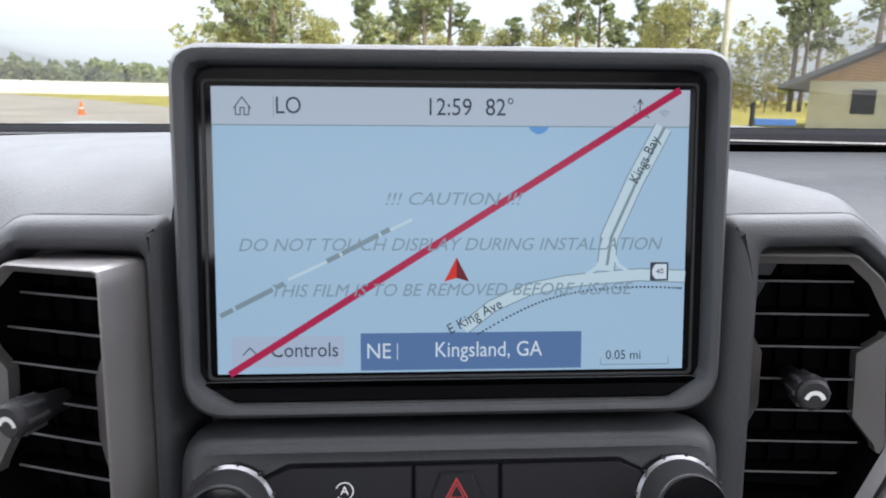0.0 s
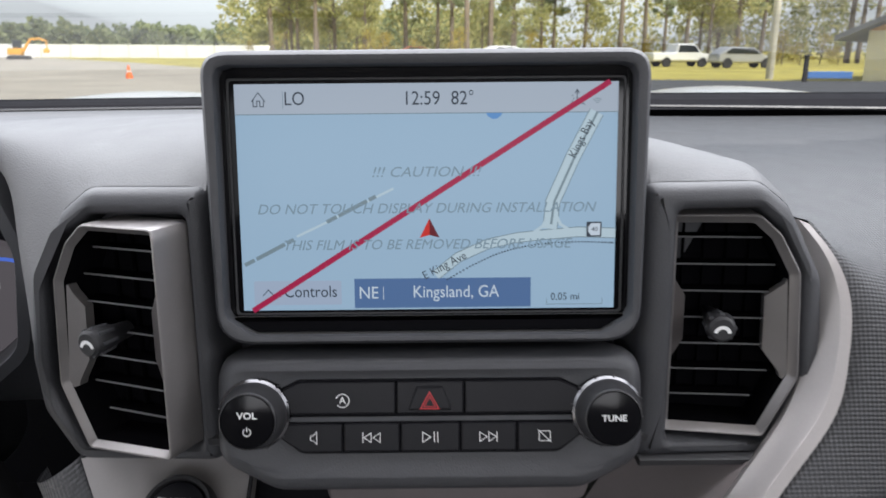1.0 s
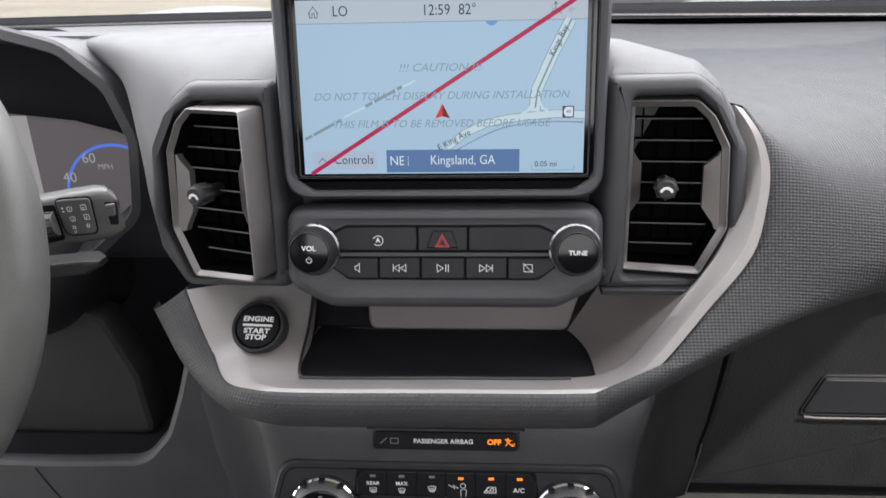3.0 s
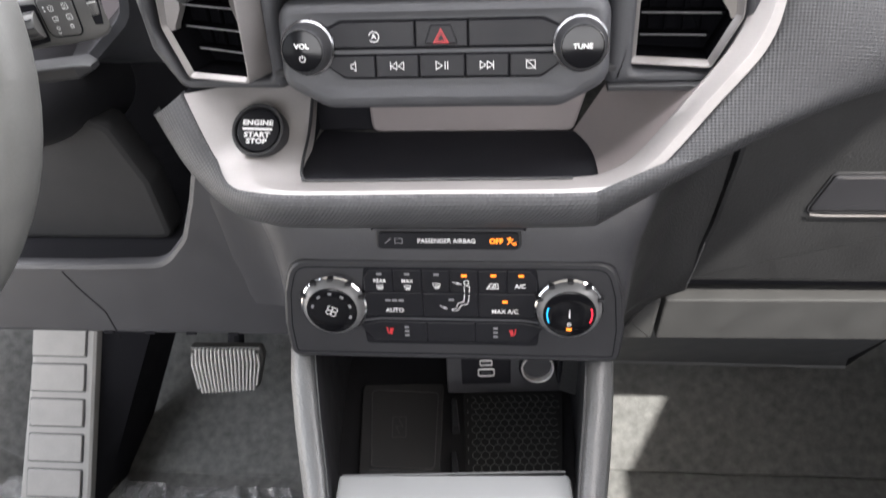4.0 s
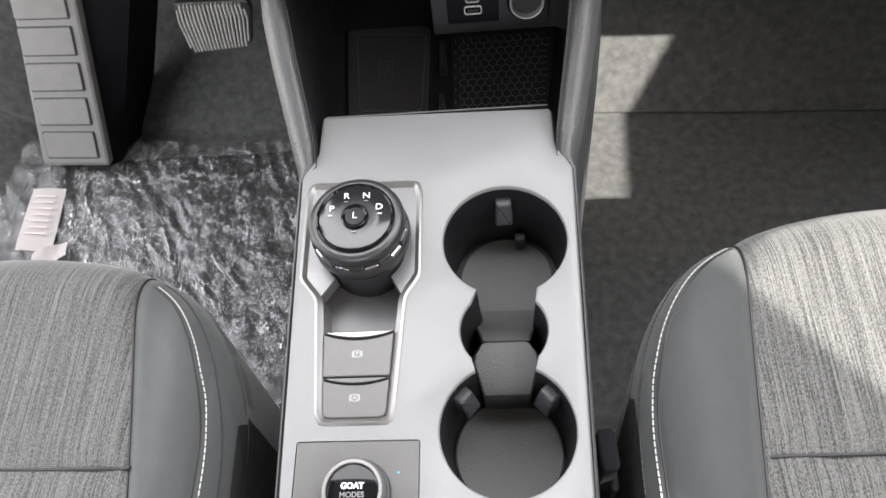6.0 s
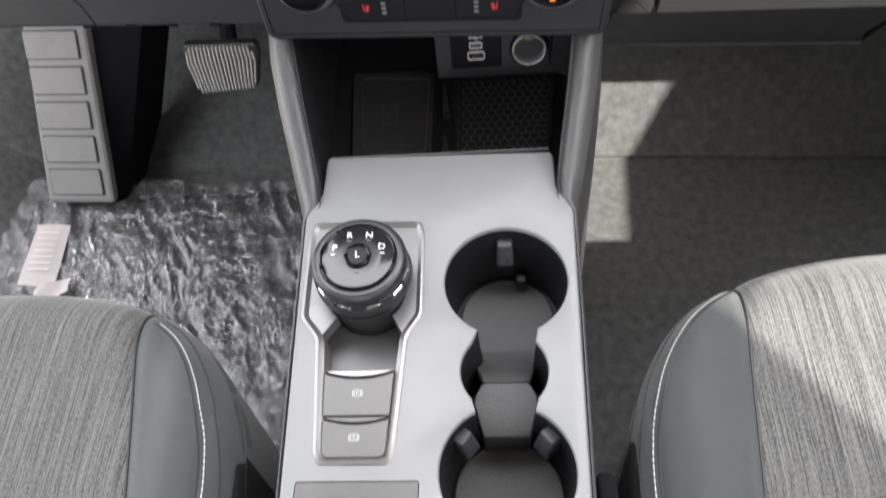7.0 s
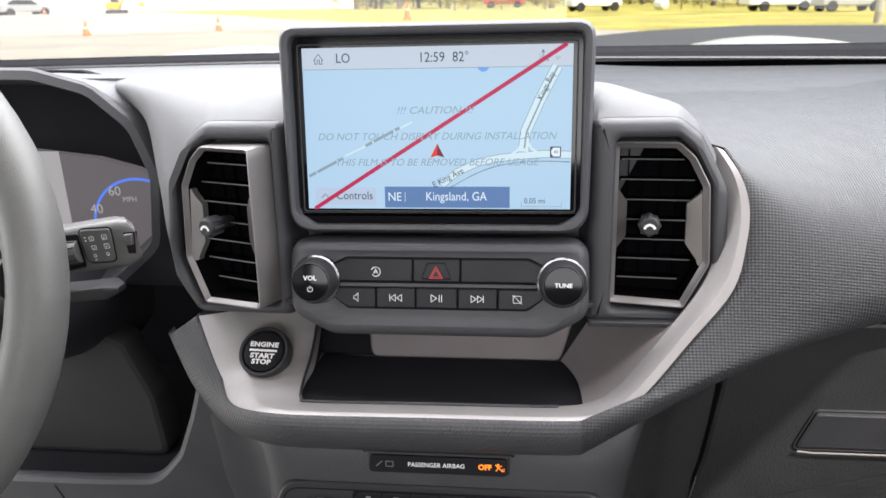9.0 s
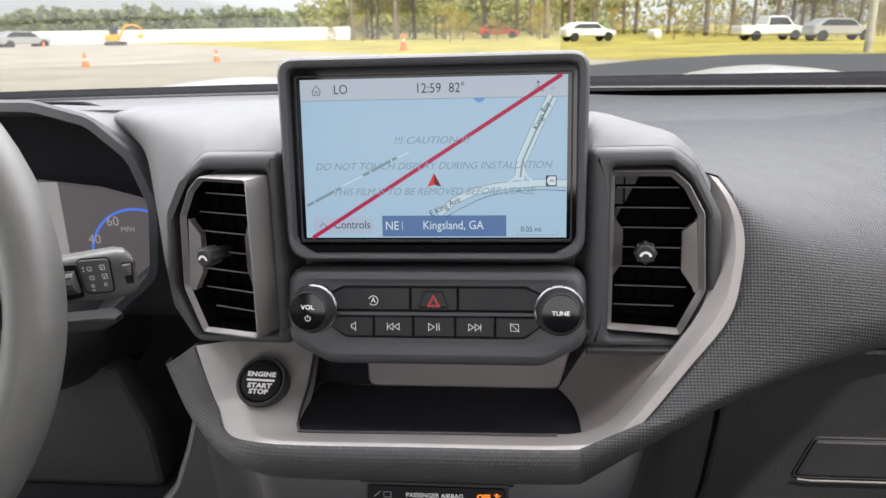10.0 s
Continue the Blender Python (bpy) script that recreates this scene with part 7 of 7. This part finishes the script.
def seat(s):
    cx = 0.362 * s
    st = thing("front_seat", "grey melange cloth front seat cushion with plain grey bolsters", "seat", CON, "front seats")
    R, Z0, back, HW = 0.042, 0.338, -0.62, 0.229 if s < 0 else 0.240
    shift = 0.005 if s < 0 else 0.016

    def front(du):
        q = min(1.0, abs(du) / HW)
        return -0.22 + 0.203 * max(0.0, 1 - q ** 2.6) ** (1 / 2.6) + shift

    def seam_at(v):
        """Half width of the insert, a little narrower towards the knees."""
        return 0.175 - 0.115 * max(0.0, min(1.0, (v + 0.26) / 0.22)) * (0.22 if s > 0 else 0.36)

    def height(du, v):
        vf, w = front(du), seam_at(v)
        d = min(HW - abs(du), (vf - v) * (0.75 + 0.25 * (1 - abs(du) / HW)))
        z = Z0 - 0.012 * (1 - (du / 0.25) ** 2) + 0.012 * math.exp(-((abs(du) - 0.193) / 0.025) ** 2) - 0.006 * math.exp(-((abs(du) - w) / 0.006) ** 2)
        if abs(du) < w:
            z += 0.0012 * noise.noise((du * 22, v * 9, s))
        z -= 0.0016 * math.exp(-((abs(du) - HW + (0.0200 if s < 0 else 0.0150)) / 0.0020) ** 2) + 0.004 * math.exp(-((v + 0.185 + 0.02 * abs(du)) / 0.006) ** 2) * (abs(du) < w)
        if d < R:
            q = 1 - max(d, 0) / R
            z -= R * (1 - math.sqrt(max(0.0, 1 - q * q)))
        return z

    def column(part_of, n=60):
        """One line of the cushion from back to front; part_of gives its offset for a place along it."""
        vf, pts = front(part_of(-0.05)), []
        for k in range(n + 1):
            v = back + (vf - back) * (1 - (1 - k / n) ** 1.7)
            du = part_of(v)
            pts.append((cx + du, v, height(du, min(v, front(du)))))
        x, v, z = pts[-1]
        for dz in (0.02, 0.06, 0.12, 0.20):
            pts.append((x, v - 0.10 * dz, max(0.06, z - dz)))
        return pts

    part("cushion_insert", sheet([column(lambda v: seam_at(v) * (i / 24 - 1)) for i in range(49)]), MELANGE, st, "grey melange cloth insert", angle=80)
    for t in (-1, 1):
        cols = [column(lambda v: t * (seam_at(v) + (HW - seam_at(v)) * (i / 44) ** 0.8), 90) for i in range(45)]
        last = cols[-1]
        cols.append([(x + t * 0.002, v, z - 0.03) for x, v, z in last])
        cols.append([(x - t * 0.004, v, max(0.05, z - 0.12)) for x, v, z in last])
        cols.append([(x - t * 0.010, v, 0.05) for x, v, z in last])
        bolster = part("bolster", sheet(cols[:42]), BOLSTER, st, "plain grey cloth bolster", angle=80)
        part("side_panel", sheet(cols[41:]), SKIRT, st, "dark side panel of the cushion", angle=80)
        bpy.context.view_layer.update()
        seam = [Vector(p) + Vector((0, 0, 0.0006)) for p in column(lambda v: t * seam_at(v))[4:-5]]
        part("seam", tube(seam, 0.0010, 6), PLASTIC_DARK, st)
        # stitched line along the edge, and the joint beside it
        def edge(inset):
            line = [(HW - inset, back + (-0.22 + shift - back) * k / 60) for k in range(60)]
            for k in range(41):
                th, near_ = radians(54 * k / 40), inset * (1 - 0.55 * k / 40)
                line.append(((HW - near_) * math.cos(th) ** (2 / 2.6), -0.22 + shift + (0.203 - 1.3 * near_) * math.sin(th) ** (2 / 2.6)))
            run = []
            for du, v in line:
                hit, place, normal, _ = bolster.ray_cast(Vector((cx + t * du, v, 0.45)), Vector((0, 0, -1)))
                if hit:
                    run.append(place + normal * (0.0004 if normal.z > 0 else -0.0004))
            return run

        def stitched(inset, thread, label):
            bm, run, at, s_ = bmesh.new(), edge(inset), [0.0], 0.0
            for a, b_ in zip(run, run[1:]):
                at.append(at[-1] + (b_ - a).length)

            def along(x):
                k = max(0, min(len(run) - 2, int(np.searchsorted(at, x)) - 1))
                return run[k].lerp(run[k + 1], max(0.0, min(1.0, (x - at[k]) / max(1e-9, at[k + 1] - at[k]))))

            while s_ + 0.0032 < at[-1]:
                p, q = along(s_), along(s_ + 0.0032)
                tube([p, (p + q) / 2 + Vector((0, 0, 0.0002)), q], 0.00045, 6, bm=bm)
                s_ += 0.0044
            st_ = part("stitching", bm, thread, st, label)
            st_["kind"] = "stuff"

        stitched(0.0165 if s < 0 else 0.0115, THREAD, "pale stitched thread")
        stitched(0.0085 if s < 0 else 0.0040, PLASTIC_DARK, "dark stitched thread")
        part("edge_joint", tube(edge(0.0200 if s < 0 else 0.0150), 0.0006, 6), PLASTIC_DARK, st)
    cross = [Vector((cx + du, -0.185 - 0.02 * abs(du), height(du, -0.185 - 0.02 * abs(du)) + 0.0022)) for du in [-0.165 + 0.33 * i / 40 for i in range(41)]]
    part("cross_seam", tube(cross, 0.0010, 6), PLASTIC_DARK, st)
    part("seat_base", box((cx, -0.36, 0.07), (0.42, 0.42, 0.14), 0.02), PLASTIC_DARK, st)
    return st


seat(-1)
seat(1)
buckle = thing("seat_belt_buckle", "black seat belt buckle between console and seat", "buckle", CON @ pose(0.112, -0.185, 0.0, 0, 0, 4))
part("case", box((-0.006, 0.006, 0.285), (0.012, 0.026, 0.07), 0.003), DEEP, buckle)
part("strap", box((0, 0, 0.14), (0.006, 0.024, 0.28), 0.002), PLASTIC_DARK, buckle)

# ---- outside ----
OUT = pose(0, 0, -0.45, 0, 0.8, 0)
ASPHALT = material("pale_worn_asphalt", (0.40, 0.365, 0.31), 0.9, var=0.25, scale=0.3)
ASPHALT_DARK = material("dark_asphalt", (0.06, 0.062, 0.068), 0.85, var=0.3, scale=0.5)
GRASS = material("spring_grass", (0.40, 0.345, 0.07), 0.9, var=0.55, scale=0.25)
WHITE_PAINT = material("white_car_paint", (0.80, 0.80, 0.80), 0.3, var=0.03, coat=0.5)
FENCE = material("white_fence_boards", (0.80, 0.80, 0.78), 0.7, var=0.08, scale=2)
BARK = material("grey_brown_bark", (0.14, 0.11, 0.085), 0.9, var=0.4, scale=3, bump=0.5, bump_scale=40)
WINDOWS = material("dark_car_glass", (0.02, 0.025, 0.03), 0.1, var=0.0)
TYRE = material("tyre_rubber", (0.02, 0.02, 0.02), 0.8)


def foliage(name, a, b_):
    m = material(name, a, 0.8, var=0.0)
    nt, n, b = nodes_of(m)
    geo, ramp = n.new("ShaderNodeNewGeometry"), n.new("ShaderNodeValToRGB")
    ramp.color_ramp.elements[0].color, ramp.color_ramp.elements[1].color = (*a, 1), (*b_, 1)
    nt.links.new(geo.outputs["Random Per Island"], ramp.inputs[0])
    nt.links.new(ramp.outputs[0], b.inputs["Base Color"])
    tl, mx = n.new("ShaderNodeBsdfTranslucent"), n.new("ShaderNodeMixShader")
    mx.inputs[0].default_value = 0.5
    nt.links.new(ramp.outputs[0], tl.inputs[0])
    nt.links.new(b.outputs[0], mx.inputs[1])
    nt.links.new(tl.outputs[0], mx.inputs[2])
    nt.links.new(mx.outputs[0], n["Material Output"].inputs["Surface"])
    return m


LEAF_OAK, LEAF_PINE, LEAF_BUSH = foliage("oak_leaves", (0.17, 0.19, 0.07), (0.42, 0.39, 0.16)), foliage("pine_needles", (0.13, 0.165, 0.08), (0.30, 0.33, 0.16)), foliage("spring_bush_leaves", (0.20, 0.16, 0.04), (0.42, 0.32, 0.05))


def placed(name, label, category, x, y, turn=0.0, scale=1.0, group="", kind=""):
    return thing(name, label, category, OUT @ pose(x, y, 0, 0, 0, turn) @ Matrix.Diagonal((scale, scale, scale, 1)), group, kind)


gx = [-900 + 45 * i for i in range(41)]
bm = sheet([[(x, -300 + 1500 * j / 40, 0.12 * noise.noise((x * 0.01, j * 0.3, 0))) for j in range(41)] for x in gx])
g = part("ground", bm, GRASS)
g.matrix_world = OUT
tagged(g, "level spring grass reaching to the woods", "ground", kind="structure")
bm = patch([(-90, -20), (14, -20), (14, 14), (6, 24), (-2, 30), (-12, 41), (-22, 56), (-38, 76), (-60, 100), (-160, 100), (-160, -20)], 0.16, lay)
r = part("road", bm, ASPHALT)
r.matrix_world = OUT
tagged(r, "pale worn asphalt lot", "road", kind="structure")
bm = patch([(0.5, 8), (40, 8), (40, 29), (13, 28), (8, 28.5), (4, 25), (1.5, 21)], 0.20, lay)
r = part("pavement", bm, ASPHALT_DARK)
r.matrix_world = OUT
tagged(r, "dark strip of fresh asphalt", "road", kind="structure")

fence = placed("fence", "long low white boarded fence across the lot", "fence", 0, 0)
p0, p1 = Vector((-130, 70)), Vector((-18.5, 84))
for k in range(38):
    a, b_ = p0.lerp(p1, k / 38), p0.lerp(p1, (k + 1) / 38)
    d = b_ - a
    bd = part("board", box((d.length / 2, 0, 0.75), (d.length - 0.05, 0.05, 1.35), 0.01), FENCE, fence)
    bd.matrix_local = pose(a.x, a.y, 0.1, 0, 0, math.degrees(math.atan2(d.y, d.x)))


def leaves(bm, c, r, n, size, rng, flat=1.0):
    """A clump of small leaf blades round a point."""
    for _ in range(n):
        d = Vector((rng.gauss(0, 1), rng.gauss(0, 1), rng.gauss(0, 1))).normalized() * r * rng.uniform(0.45, 1.0)
        p = Vector(c) + Vector((d.x, d.y, d.z * flat))
        u = Vector((rng.gauss(0, 1), rng.gauss(0, 1), rng.gauss(0, 1))).normalized()
        w = u.orthogonal().normalized()
        s = size * rng.uniform(0.6, 1.3)
        bm.faces.new([bm.verts.new(p + u * s), bm.verts.new(p + w * s * 0.6), bm.verts.new(p - u * s * 0.7), bm.verts.new(p - w * s * 0.6)])


def tree(kind, h, seed, x, y, turn=0, scale=1.0):
    rng = random.Random(seed)
    lab = {"pine": "tall slim pine with a bare lower trunk", "oak": "broad leafy tree in spring green", "bush": "yellow-green bush at the edge of the grass"}[kind]
    t = placed("tree" if kind != "bush" else "bush", lab, "tree" if kind != "bush" else "bush", x, y, turn, scale, "trees beyond the lot")
    bm = bmesh.new()
    leaf = bmesh.new()
    lean = rng.uniform(-0.3, 0.3)
    line = [(0, 0, -0.2), (lean * 0.3, 0, h * 0.35), (lean, 0.1, h * 0.7), (lean * 1.2, 0, h * 0.95)]
    tube(line, [0.022 * h, 0.018 * h, 0.011 * h, 0.004 * h], 8, bm)
    lo, spread, cnt = {"pine": (0.5, 0.16, 16), "oak": (0.25, 0.30, 24), "bush": (0.15, 0.5, 12)}[kind]
    for k in range(cnt):
        z = h * (lo + (0.97 - lo) * (k + rng.random()) / cnt)
        a, q = rng.uniform(0, 6.283), 1 - 0.75 * ((z / h - lo) / (1 - lo)) ** (1.4 if kind != "oak" else 3)
        rr = h * spread * q * rng.uniform(0.4, 1.0)
        tip = (lean * z / h + rr * math.cos(a), rr * math.sin(a), z + 0.08 * h * (kind == "oak"))
        tube([(lean * z / h, 0, z - 0.05 * h), (lean * z / h + rr * 0.5 * math.cos(a), rr * 0.5 * math.sin(a), z), tip], [0.006 * h, 0.004 * h, 0.002 * h], 5, bm)
        leaves(leaf, tip, h * spread * rng.uniform(0.25, 0.5), 110, 0.018 * h, rng, 0.7)
    part("trunk", bm, BARK, t)
    part("crown", leaf, {"pine": LEAF_PINE, "oak": LEAF_OAK, "bush": LEAF_BUSH}[kind], t, recalc=False)
    return t


protos = {"pine": [tree("pine", 15, 1, -20, 92), tree("pine", 13, 2, -14.5, 90), tree("pine", 16, 3, 3, 84)], "oak": [tree("oak", 11, 4, -18, 94), tree("oak", 9, 5, -9, 92)], "bush": [tree("bush", 3.0, 6, -6, 86), tree("bush", 2.4, 7, 2, 80)]}
rng = random.Random(11)
for k in range(70):
    az = radians(-14 + 62 * (k + rng.random()) / 70)
    kind = rng.choice(["pine", "pine", "oak", "oak", "bush", "bush"])
    dist = rng.uniform(72, 86) if kind == "bush" else rng.uniform(84, 118)
    dist -= 12 * max(0, math.sin(az))
    src = rng.choice(protos[kind])
    s = rng.uniform(0.75, 1.25)
    copy_thing(src, OUT @ pose(dist * math.sin(az), dist * math.cos(az), 0, 0, 0, rng.uniform(0, 360)) @ Matrix.Diagonal((s, s, s * rng.uniform(0.85, 1.15), 1)) @ Matrix.Diagonal((1 / src.scale.x, 1 / src.scale.y, 1 / src.scale.z, 1)))
woods = placed("far_woods", "dense far line of mixed woods", "woods", 0, 0, kind="stuff")
bm = bmesh.new()
for k in range(420):
    az = radians(-62 + 68 * rng.random())
    d = rng.uniform(190, 240)
    h = rng.uniform(6, 11) * (0.62 if az < radians(-13) else 1.0)
    c = (d * math.sin(az), d * math.cos(az))
    for q in range(5):
        leaves(bm, (c[0] + rng.uniform(-3, 3), c[1], h * (0.15 + 0.19 * q)), 3.2 * (1 - 0.12 * q), 36, 0.75, rng)
w_ = part("foliage", bm, LEAF_PINE, woods, recalc=False)
back = bmesh.new()
for k in range(150):
    az = radians(-16 + 64 * rng.random())
    d = rng.uniform(125, 150)
    h = rng.uniform(9, 16)
    c = (d * math.sin(az), d * math.cos(az))
    for q in range(5):
        leaves(back, (c[0] + rng.uniform(-2, 2), c[1], h * (0.1 + 0.19 * q)), 2.6 * (1 - 0.1 * q), 34, 0.5, rng)
part("foliage", back, LEAF_OAK, woods, recalc=False)


def car(kind, paint, label, x, y, turn):
    c = placed("parked_car", label, "car", x, y, turn, 1.0, "parked cars")
    if kind == "pickup":
        prof = [(-2.7, 0.45), (2.6, 0.45), (2.65, 0.95), (1.5, 1.10), (0.85, 1.75), (-0.55, 1.78), (-0.75, 1.12), (-2.7, 1.10)]
        glass = [(1.25, 1.13), (0.78, 1.66), (-0.48, 1.68), (-0.60, 1.13)]
    else:
        prof = [(-2.3, 0.40), (2.2, 0.40), (2.3, 0.80), (1.3, 1.0), (0.5, 1.50), (-1.3, 1.55), (-2.2, 1.05)]
        glass = [(1.1, 1.02), (0.45, 1.42), (-1.2, 1.46), (-1.8, 1.05)]
    body = rpoly(prof, 0.15, 5)
    part("body", loft([up(offs(body, 0.1), -0.88), up(body, -0.75), up(body, 0.75), up(offs(body, 0.1), 0.88)], (True, True)), paint, c)
    for s in (-1, 1):
        part("window", plate(rpoly(glass, 0.08), s * 0.90, s * 0.84, 0.01), WINDOWS, c)
        for wx in (-1.5, 1.55):
            part("wheel", lathe([(0.36, 0.12), (0.38, 0.08), (0.38, -0.08), (0.36, -0.12), (0.22, -0.125), (0.2, -0.09)], 24, c=(wx, s * 0.80, 0.38)), TYRE, c)
    return c


SILVERCAR = material("silver_car_paint", (0.45, 0.46, 0.48), 0.35, 0.5, var=0.03)
REDCAR = material("red_car_paint", (0.45, 0.05, 0.03), 0.4, var=0.03)
car("pickup", WHITE_PAINT, "white pickup truck parked on the grass", 18.8, 60, 12)
car("suv", WHITE_PAINT, "white car parked by the bushes", 5.8, 66, 20)
car("suv", SILVERCAR, "silver estate car parked by the bushes", 22.5, 57, 8)
car("suv", REDCAR, "red car half hidden by bushes", -2.3, 90, 5)
car("suv", SILVERCAR, "dark silver car parked near the fence", -45, 66, 60)
tank = placed("storage_tank", "small white round-ended tank on the grass", "tank", 11.0, 64, 30, 0.7)
part("tank", lathe([(0.2, -0.9), (0.55, -0.7), (0.6, 0.0), (0.55, 0.7), (0.2, 0.9)], 24, c=(0, 0, 0.75)), WHITE_PAINT, tank)

YELLOW = material("machine_yellow", (0.75, 0.36, 0.02), 0.5, var=0.15, scale=2)
dig = placed("excavator", "small yellow excavator with a raised boom by the fence", "excavator", -37.2, 68, 15, 0.75)
part("track", box((0, 0, 0.35), (2.4, 1.5, 0.6), 0.2), TYRE, dig)
part("body", box((-0.3, 0, 1.1), (1.6, 1.3, 0.8), 0.15), YELLOW, dig)
part("cab", box((-0.1, 0.1, 1.9), (0.9, 0.9, 1.0), 0.1), WINDOWS, dig)
part("boom", tube([(0.5, 0, 1.2), (1.4, 0, 2.5), (2.4, 0, 2.6)], [0.18, 0.16, 0.12], 8), YELLOW, dig)
part("dipper", tube([(2.4, 0, 2.6), (3.1, 0, 2.3), (3.1, 0, 1.4)], [0.12, 0.11, 0.09], 8), YELLOW, dig)
part("bucket", box((3.0, 0, 1.2), (0.6, 0.7, 0.5), 0.1), YELLOW, dig)
ORANGE = material("cone_orange", (0.85, 0.16, 0.03), 0.6, var=0.1, scale=3)
cone = placed("traffic_cone", "orange traffic cone with a white band", "traffic cone", -6.0, 40, 0, 1.0, "cones on the lot")
part("cone", lathe([(0.20, 0.03), (0.16, 0.2), (0.05, 0.85), (0.03, 0.9)], 20, "z", (0, 0, 0.16)), ORANGE, cone)
part("base", box((0, 0, 0.185), (0.5, 0.5, 0.05), 0.01), ORANGE, cone)
part("white_band", lathe([(0.130, 0.36), (0.100, 0.56)], 20, "z", (0, 0, 0.163), caps=(False, False)), WHITE_PAINT, cone)
for x, y in ((-14.8, 24.8), (-11.4, 28.0), (-43, 66)):
    copy_thing(cone, OUT @ pose(x, y, 0, 0, 0, 20) @ Matrix.Diagonal((0.75, 0.75, 0.6, 1)))
pole = placed("utility_pole", "tall pale wooden utility pole on the grass", "pole", 15.0, 34.5)
part("shaft", lathe([(0.17, -0.2), (0.16, 4), (0.13, 11)], 16, "z"), material("weathered_pole", (0.42, 0.40, 0.33), 0.85, var=0.25, scale=3), pole)
post = placed("marker_post", "short dark marker post at the edge of the asphalt", "post", 13.0, 27.0)
part("post", box((0, 0, 0.65), (0.14, 0.14, 1.0), 0.02), TYRE, post)
part("blue_panel", box((0.9, 0, 0.45), (1.6, 0.05, 0.25), 0.02), material("blue_panel", (0.08, 0.2, 0.5), 0.6), post)

house = placed("small_building", "small cream building with a dark gabled roof and timber gable", "building", 24.5, 31.5, -38)
CREAM, ROOF = material("cream_siding", (0.70, 0.67, 0.52), 0.8, var=0.12, scale=1.2), material("grey_shingle_roof", (0.12, 0.125, 0.135), 0.85, var=0.25, scale=2)
part("wall", box((0, 0, 1.05), (11.0, 8.0, 2.1), 0.03), CREAM, house)
part("gable", loft([[(-5.5, -4.0, 2.1), (5.5, -4.0, 2.1), (0, -4.0, 4.6)], [(-5.5, 4.0, 2.1), (5.5, 4.0, 2.1), (0, 4.0, 4.6)]], (True, True)), material("raw_timber", (0.55, 0.33, 0.14), 0.8, var=0.2, scale=2), house, "bare timber gable")
for s in (-1, 1):
    part("roof_slope", loft([[(s * 6.6, -4.9, 1.68), (0, -4.9, 4.68), (0, -4.9, 4.9), (s * 6.6, -4.9, 1.9)], [(s * 6.6, 4.9, 1.68), (0, 4.9, 4.68), (0, 4.9, 4.9), (s * 6.6, 4.9, 1.9)]], (True, True)), ROOF, house)
for x in (-3.4, -1.2):
    part("window", box((x, -4.02, 1.25), (0.9, 0.06, 1.0), 0.02), WINDOWS, house)

bonnet = thing("car_bonnet", "white car bonnet with two raised shoulders beyond the windscreen", "bonnet")
rows = []
for i in range(61):
    x = -0.80 + 1.6 * i / 60
    row = []
    for j in range(16):
        t = j / 15
        y = 0.94 + 0.85 * t
        sh = math.exp(-((abs(x) - 0.53) / 0.15) ** 2)
        z = 0.694 + 0.062 * sh * (1 - 0.5 * (t - 0.4) ** 2) - 0.03 * t * t - 0.10 * max(0, abs(x) - 0.70)
        row.append((x, y, z))
    row.append((x, 1.80, row[-1][2] - 0.05))
    rows.append(row)
part("panel", sheet(rows), WHITE_PAINT, bonnet)
part("cowl", box((0, 0.93, 0.66), (1.5, 0.10, 0.06), 0.01), DEEP, bonnet)
